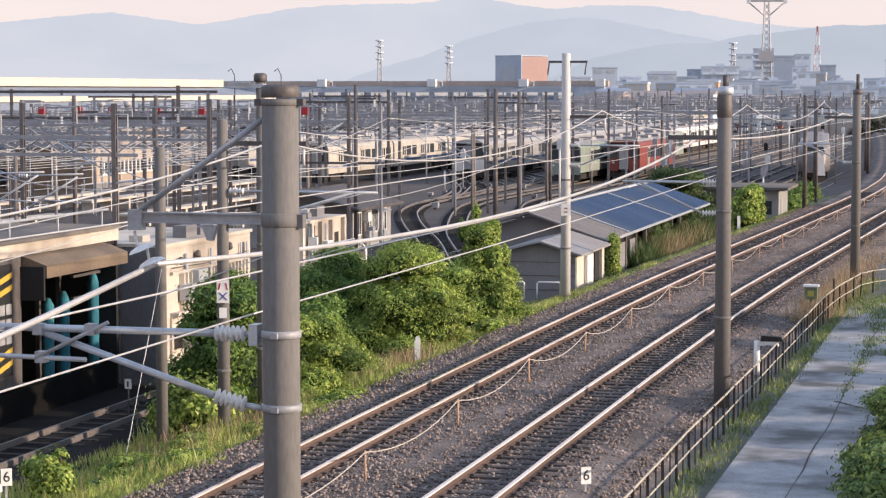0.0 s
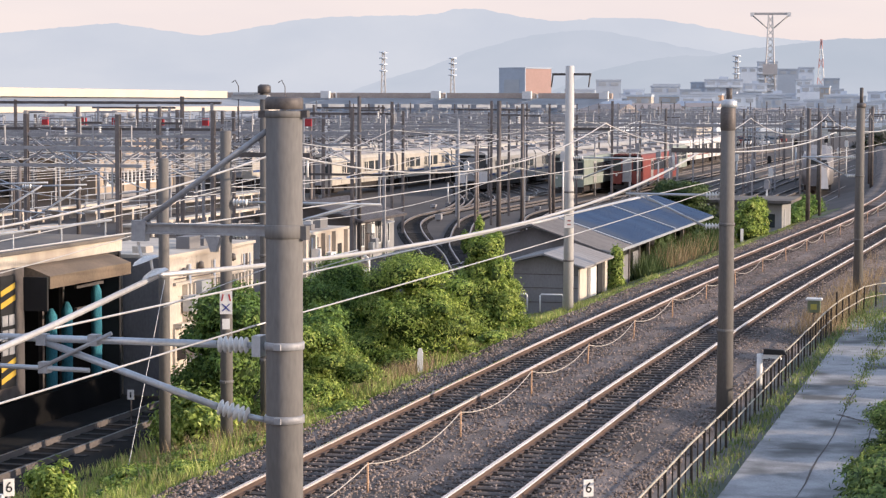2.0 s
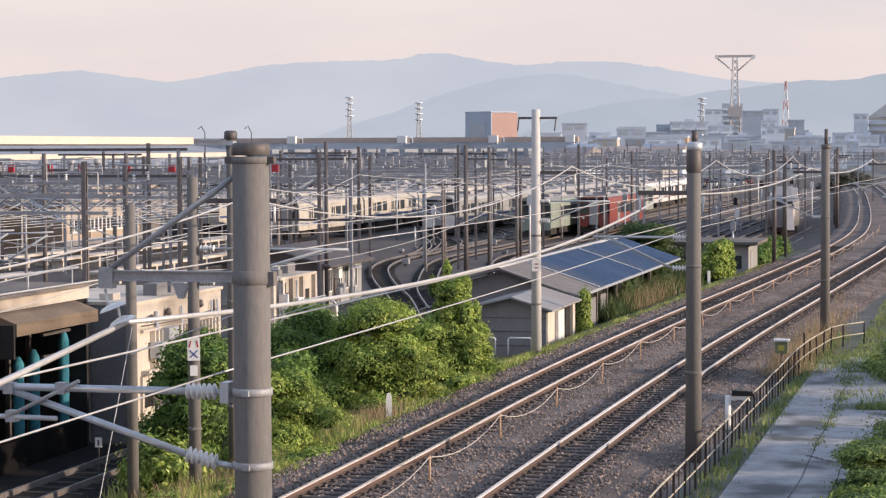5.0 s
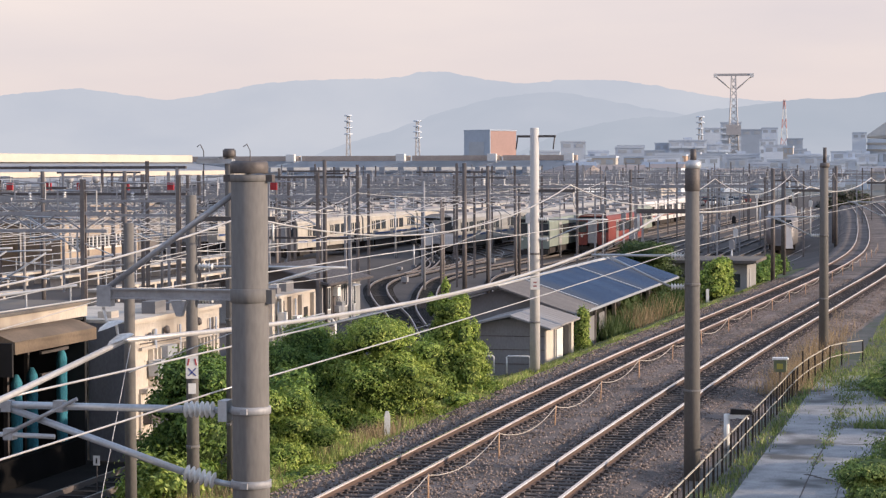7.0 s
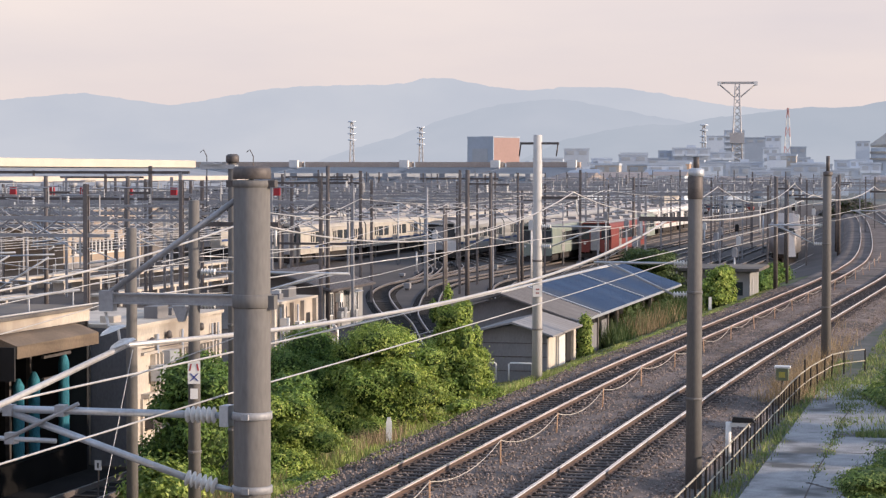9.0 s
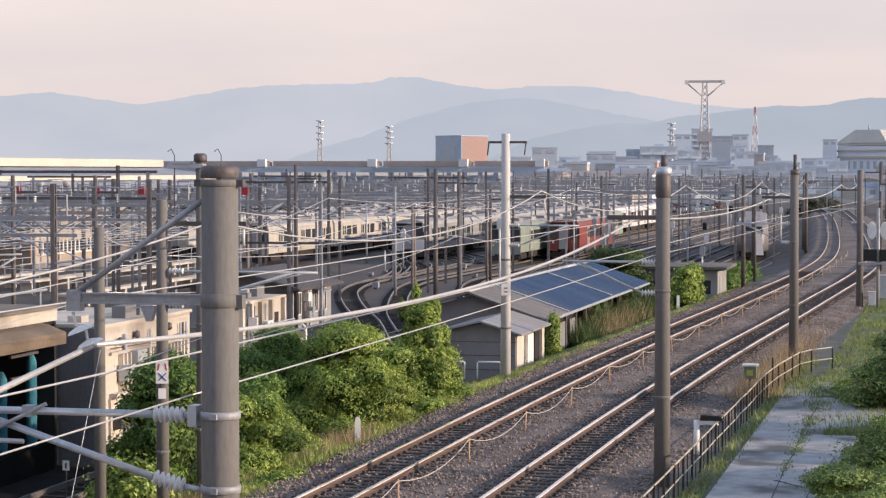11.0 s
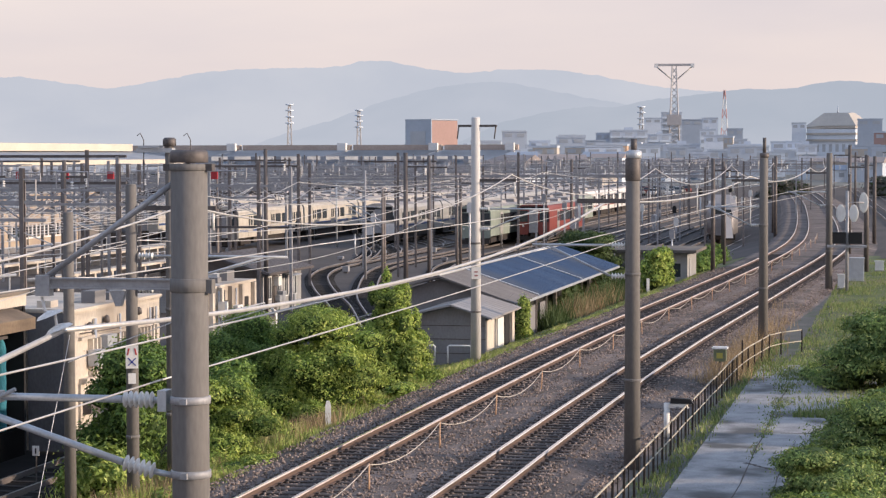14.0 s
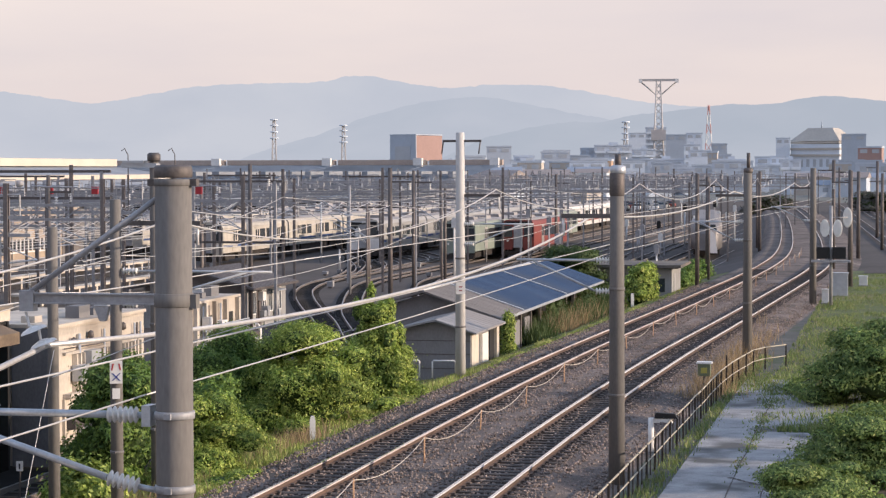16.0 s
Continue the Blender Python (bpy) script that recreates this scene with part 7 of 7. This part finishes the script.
# wall colours are paled so that distance haze sits in them
HAZED_WALLS = {"grey": ((0.55, 0.57, 0.61), (0.49, 0.51, 0.55)), "pale": ((0.74, 0.75, 0.78), (0.67, 0.68, 0.71)), "white": ((0.82, 0.82, 0.83), (0.74, 0.74, 0.75)), "dark": ((0.46, 0.485, 0.53), (0.4, 0.425, 0.47)), "balcony": ((0.6, 0.61, 0.64), (0.53, 0.54, 0.57)), "orange": ((0.55, 0.36, 0.24), (0.45, 0.29, 0.2)), "beige": ((0.55, 0.47, 0.39), (0.46, 0.39, 0.33)), "brick": ((0.42, 0.26, 0.22), (0.36, 0.225, 0.19))}
# the blue tint puts cool shade of the far faces into the colour
CITYMAT = {k: mat("town_" + k, (a[0] * 0.93, a[1], min(0.9, a[2] * 1.06)), (b[0] * 0.93, b[1], b[2] * 1.06), 0.8, scale=0.08, fine=0.9, bump=0) for k, (a, b) in HAZED_WALLS.items()}
# far windows carry the same haze in their pale colour
M_CITYGLASS = mat("hazed_town_window", (0.44, 0.47, 0.51), (0.37, 0.4, 0.435), 0.35, scale=0.2, fine=2, bump=0)
BASE = YARD - 0.25


def town_block(bearing, dist, w, top, depth, key, label):
    a = radians(bearing)
    t = thing("town_building", (dist * math.sin(a), dist * math.cos(a), BASE), label + " in the distant town", "building", "town buildings", rz=-bearing - (8 if key in ("orange", "beige", "brick") else 0))
    h = top - BASE
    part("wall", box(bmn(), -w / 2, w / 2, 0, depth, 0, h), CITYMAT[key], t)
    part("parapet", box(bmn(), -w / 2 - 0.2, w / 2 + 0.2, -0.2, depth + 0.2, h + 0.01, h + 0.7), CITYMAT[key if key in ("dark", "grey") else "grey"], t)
    if key in ("balcony", "white"):
        part("roof_plant", box(bmn(), -w * 0.12, w * 0.12, depth * 0.3, depth * 0.7, h + 0.71, h + 1.8), CITYMAT["grey"], t)
    n = max(2, int(h / 3.4))
    m = max(2, int(w / (5.0 if w < 30 else 7.0)))
    for i in (range(max(1, n - 5), n) if key in ("balcony", "orange", "beige", "white") else (n - 1,)):
        for j in range(m):
            x0 = -w / 2 + w * (j + 0.2) / m
            z0 = h - (n - i) * 3.3 + 1.2
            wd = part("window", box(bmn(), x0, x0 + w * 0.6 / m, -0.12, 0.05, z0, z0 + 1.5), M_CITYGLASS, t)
            if key in ("balcony", "orange"):
                part("balcony", box(bmn(), x0 - w * 0.15 / m, x0 + w * 0.75 / m, -1.3, -0.15, z0 - 1.1, z0 - 0.1), CITYMAT["pale" if key == "balcony" else "beige"], wd)
    return t


for row in CITY:
    town_block(*row)
rb_ = random.Random(21)
for i in range(60):
    bearing, dist = rb_.uniform(-13.5, 1.5), rb_.uniform(640, 980)
    if abs(dist * math.sin(radians(bearing)) + 48) < 12 and dist < 700:
        continue
    w = rb_.uniform(6, 16)
    town_block(bearing, dist, w, rb_.uniform(4.5, 8.5) + (dist - 640) * 0.012, rb_.uniform(5, 9), rb_.choice(("grey", "pale", "white", "dark", "balcony", "beige", "grey", "dark")), rb_.choice(("low apartment block", "small office block", "low flat-roofed building")))

b, d, top = MALL
t = thing("brick_hall", (d * math.sin(radians(b)), d * math.cos(radians(b)), BASE), "large red-brown brick hall with a tall window", "building", rz=-b - 45)
h = top - BASE
part("wall", box(bmn(), -15.4, 0, 0, 15.4, 0, h), CITYMAT["brick"], t)
# grey sheet over the brick, shadow of this face in its colour
part("shaded_front", box(bmn(), -15.4, 0.1, -0.4, -0.02, 0, h + 0.1), CITYMAT["dark"], t)
part("tall_window", box(bmn(), -12.2, -3.2, -0.6, -0.41, 0, h - 4.5), M_CITYGLASS, t)
part("cornice", box(bmn(), -15.5, 0.2, -0.5, 15.6, h + 0.11, h + 0.6), CITYMAT["dark"], t)
b, d, top, ridge_z = TEMPLE
t = thing("grand_hotel", (d * math.sin(radians(b)), d * math.cos(radians(b)), BASE), "broad pale building with a tall hipped roof and ledges", "building", rz=-b - 26)
h = top - BASE
part("wall", box(bmn(), -14, 14, 0, 20, 0, h - 3), CITYMAT["pale"], t)
for i in range(3):
    part("ledge", box(bmn(), -15 + i * 0.5, 15 - i * 0.5, -1 + i * 0.3, 21, h - 9.5 + i * 3.4, h - 8.4 + i * 3.4), CITYMAT["beige"], t)
bm = bmn()
r = ridge_z - BASE
q = [bm.verts.new(p) for p in ((-14.5, -0.5, h - 1.4), (14.5, -0.5, h - 1.4), (14.5, 20.5, h - 1.4), (-14.5, 20.5, h - 1.4), (-7, 6, r), (7, 6, r), (7, 14, r), (-7, 14, r))]
for f in ((3, 2, 1, 0), (4, 5, 6, 7), (0, 1, 5, 4), (1, 2, 6, 5), (2, 3, 7, 6), (3, 0, 4, 7)):
    bm.faces.new([q[i] for i in f])
part("hipped_roof", bm, CITYMAT["beige"], t)
part("spire", sweep(bmn(), [(0, 8, r), (0, 8, r + 4)], [0.4, 0.1], 6), CITYMAT["dark"], t)
for j in range(7):
    part("window", box(bmn(), -12.5 + j * 3.8, -10.7 + j * 3.8, -0.1, 0.05, h - 15, h - 11), M_CITYGLASS, t)

b, d, top = PYLON
M_PYLON = mat("pylon_steel", (0.5, 0.48, 0.47), (0.42, 0.4, 0.4), 0.6, 0.2, scale=0.1, fine=1, bump=0)
t = thing("light_pylon", (d * math.sin(radians(b)), d * math.cos(radians(b)), BASE), "tall grey steel pylon with a wide lamp platform", "tower", rz=-b)
h = top - BASE
for sx in (-1, 1):
    for sy in (-1, 1):
        part("leg", sweep(bmn(), [(sx * 3.4, sy * 3.4, 0), (sx * 1.15, sy * 1.15, h - 1)], [0.5, 0.4], 6), M_PYLON, t)
    part("strut", sweep(bmn(), [(sx * 1.15, 0, h - 8.5), (sx * 10.3, 0, h - 0.8)], 0.4, 6), M_PYLON, t)
part("platform", box(bmn(), -11, 11, -1.6, 1.6, h - 0.8, h + 0.4), M_PYLON, t)
for sx in (-1, 1):
    part("lamp_box", box(bmn(), sx * 10 - 1, sx * 10 + 1, -1.8, 1.8, h - 1.6, h + 0.5), M_WHITE, t)
part("deck", box(bmn(), -4, 4, -4, 4, h * 0.42, h * 0.52), M_PYLON, t)
for i in range(16):
    z0, z1 = h * i / 16.5, h * (i + 1) / 16.5
    w0, w1 = 3.4 - 2.25 * i / 16.5, 3.4 - 2.25 * (i + 1) / 16.5
    for s in (-1, 1):
        part("lattice_bar", sweep(bmn(), [(-s * w0, -w0, z0), (s * w1, -w1, z1)], 0.22, 4), M_PYLON, t)
b, d, top = REDMAST
t = thing("radio_mast", (d * math.sin(radians(b)), d * math.cos(radians(b)), BASE), "red and white lattice radio mast", "tower", rz=-b)
h = top - BASE
M_MASTRED = mat("mast_red", (0.55, 0.3, 0.28), (0.48, 0.25, 0.24), 0.6, bump=0)
for i in range(8):
    z0, z1 = h * i / 8, h * (i + 1) / 8
    bm = bmn()
    r0, r1 = 3.6 * (1 - i / 9), 3.6 * (1 - (i + 1) / 9)
    for sx in (-1, 1):
        sweep(bm, [(sx * r0, 0, z0), (sx * r1, 0, z1)], 0.3, 4)
        sweep(bm, [(sx * r0, 0, z0), (-sx * r1, 0, z1)], 0.2, 4)
    part("section", bm, M_MASTRED if i % 2 else M_WHITE, t)
for b, d, top in RADIO:
    t = thing("relay_tower", (d * math.sin(radians(b)), d * math.cos(radians(b)), BASE), "slim grey relay tower with ringed antenna decks", "tower", "relay towers", rz=-b)
    h = top - BASE
    for sx in (-1, 1):
        for sy in (-1, 1):
            part("leg", sweep(bmn(), [(sx * 1.7, sy * 1.7, 0), (sx * 0.6, sy * 0.6, h)], [0.5, 0.4], 5), M_PYLON, t)
    for i in range(12):
        z0, z1 = h * i / 12, h * (i + 1) / 12
        w0, w1 = 1.7 - 1.1 * i / 12, 1.7 - 1.1 * (i + 1) / 12
        sg_ = 1 if i % 2 else -1
        part("lattice_bar", sweep(bmn(), [(-sg_ * w0, -w0, z0), (sg_ * w1, -w1, z1)], 0.2, 4), M_PYLON, t)
    for f in (0.7, 0.8, 0.9, 0.99):
        part("antenna_deck", lathe(bmn(), [(1.0, h * f - 0.5), (2.7, h * f - 0.35), (2.7, h * f + 0.35), (1.0, h * f + 0.5)], 12), CITYMAT["pale"], t)
# low houses between yard and town
rr = random.Random(77)
HROOF = [mat("house_roof_grey", (0.34, 0.35, 0.38), None, 0.7, bump=0), mat("house_roof_brown", (0.36, 0.31, 0.29), None, 0.7, bump=0), mat("house_roof_blue", (0.32, 0.37, 0.45), None, 0.6, bump=0)]
for i in range(230):
    bearing = rr.uniform(-24, 3.5)
    dist = rr.uniform(430, 780)
    x, y = dist * math.sin(radians(bearing)), dist * math.cos(radians(bearing))
    if bearing > -9 and dist < 640:
        continue
    if y < 425 and x < -25:
        continue
    if abs(x - (line_x(y) if y < 600 else -45)) < 14:
        continue
    w, dp, h = rr.uniform(7, 17), rr.uniform(7, 11), rr.uniform(3.2, 7.6)
    key = rr.choice(["white", "pale", "beige", "grey", "pale"])
    t = thing("town_house", (x, y, BASE), "small town house with a low pitched roof", "house", "town houses", rz=rr.uniform(-30, 30))
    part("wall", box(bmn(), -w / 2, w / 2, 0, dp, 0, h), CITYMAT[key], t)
    part("roof", prism(bmn(), [(-0.6, h), (dp / 2, h + rr.uniform(1.0, 2.0)), (dp + 0.6, h)], 0, -w / 2 - 0.4, w / 2 + 0.4), rr.choice(HROOF), t)
    for j in range(2):
        part("window", box(bmn(), -w * 0.35 + j * w * 0.45, -w * 0.15 + j * w * 0.45, -0.08, 0.05, h - 2.1, h - 0.8), M_CITYGLASS, t)

# ---- distance ----
def ridge(name, dist, peaks, seed, material, label, rough=6.0):
    """A chain of hills: peaks are (bearing, height) pairs, smoothed, with uneven slopes in front."""
    r = np.random.RandomState(seed)
    b = np.linspace(peaks[0][0], peaks[-1][0], 1600)
    hp = np.interp(b, [p[0] for p in peaks], [p[1] for p in peaks])
    ker = np.hanning(13)
    hp = np.convolve(np.pad(hp, 6, mode="edge"), ker / ker.sum(), "valid")
    rows = []
    for k, (f, dd) in enumerate(((1.0, 0), (0.8, -60), (0.5, -160), (0.2, -300), (-0.12, -420))):
        row = []
        for i, a in enumerate(b):
            n1 = noise.noise((a * 0.9, seed, k * 0.6)) * (0.0 if k == 0 else 1.0) + 0.5 * noise.noise((a * 2.7, seed + 4, k)) + 0.35 * noise.noise((a * 6.3, seed + 7, k)) + 0.2 * noise.noise((a * 17.0, seed + 9, k))
            h = hp[i] * f + n1 * rough * (1.0 if k == 0 else 1.0 if f > 0 else 0)
            d = dist + dd + n1 * 40
            row.append((d * math.sin(radians(a)), d * math.cos(radians(a)), h))
        rows.append(row)
    n = len(b)
    faces = [(k * n + i, k * n + i + 1, (k + 1) * n + i + 1, (k + 1) * n + i) for k in range(4) for i in range(n - 1)]
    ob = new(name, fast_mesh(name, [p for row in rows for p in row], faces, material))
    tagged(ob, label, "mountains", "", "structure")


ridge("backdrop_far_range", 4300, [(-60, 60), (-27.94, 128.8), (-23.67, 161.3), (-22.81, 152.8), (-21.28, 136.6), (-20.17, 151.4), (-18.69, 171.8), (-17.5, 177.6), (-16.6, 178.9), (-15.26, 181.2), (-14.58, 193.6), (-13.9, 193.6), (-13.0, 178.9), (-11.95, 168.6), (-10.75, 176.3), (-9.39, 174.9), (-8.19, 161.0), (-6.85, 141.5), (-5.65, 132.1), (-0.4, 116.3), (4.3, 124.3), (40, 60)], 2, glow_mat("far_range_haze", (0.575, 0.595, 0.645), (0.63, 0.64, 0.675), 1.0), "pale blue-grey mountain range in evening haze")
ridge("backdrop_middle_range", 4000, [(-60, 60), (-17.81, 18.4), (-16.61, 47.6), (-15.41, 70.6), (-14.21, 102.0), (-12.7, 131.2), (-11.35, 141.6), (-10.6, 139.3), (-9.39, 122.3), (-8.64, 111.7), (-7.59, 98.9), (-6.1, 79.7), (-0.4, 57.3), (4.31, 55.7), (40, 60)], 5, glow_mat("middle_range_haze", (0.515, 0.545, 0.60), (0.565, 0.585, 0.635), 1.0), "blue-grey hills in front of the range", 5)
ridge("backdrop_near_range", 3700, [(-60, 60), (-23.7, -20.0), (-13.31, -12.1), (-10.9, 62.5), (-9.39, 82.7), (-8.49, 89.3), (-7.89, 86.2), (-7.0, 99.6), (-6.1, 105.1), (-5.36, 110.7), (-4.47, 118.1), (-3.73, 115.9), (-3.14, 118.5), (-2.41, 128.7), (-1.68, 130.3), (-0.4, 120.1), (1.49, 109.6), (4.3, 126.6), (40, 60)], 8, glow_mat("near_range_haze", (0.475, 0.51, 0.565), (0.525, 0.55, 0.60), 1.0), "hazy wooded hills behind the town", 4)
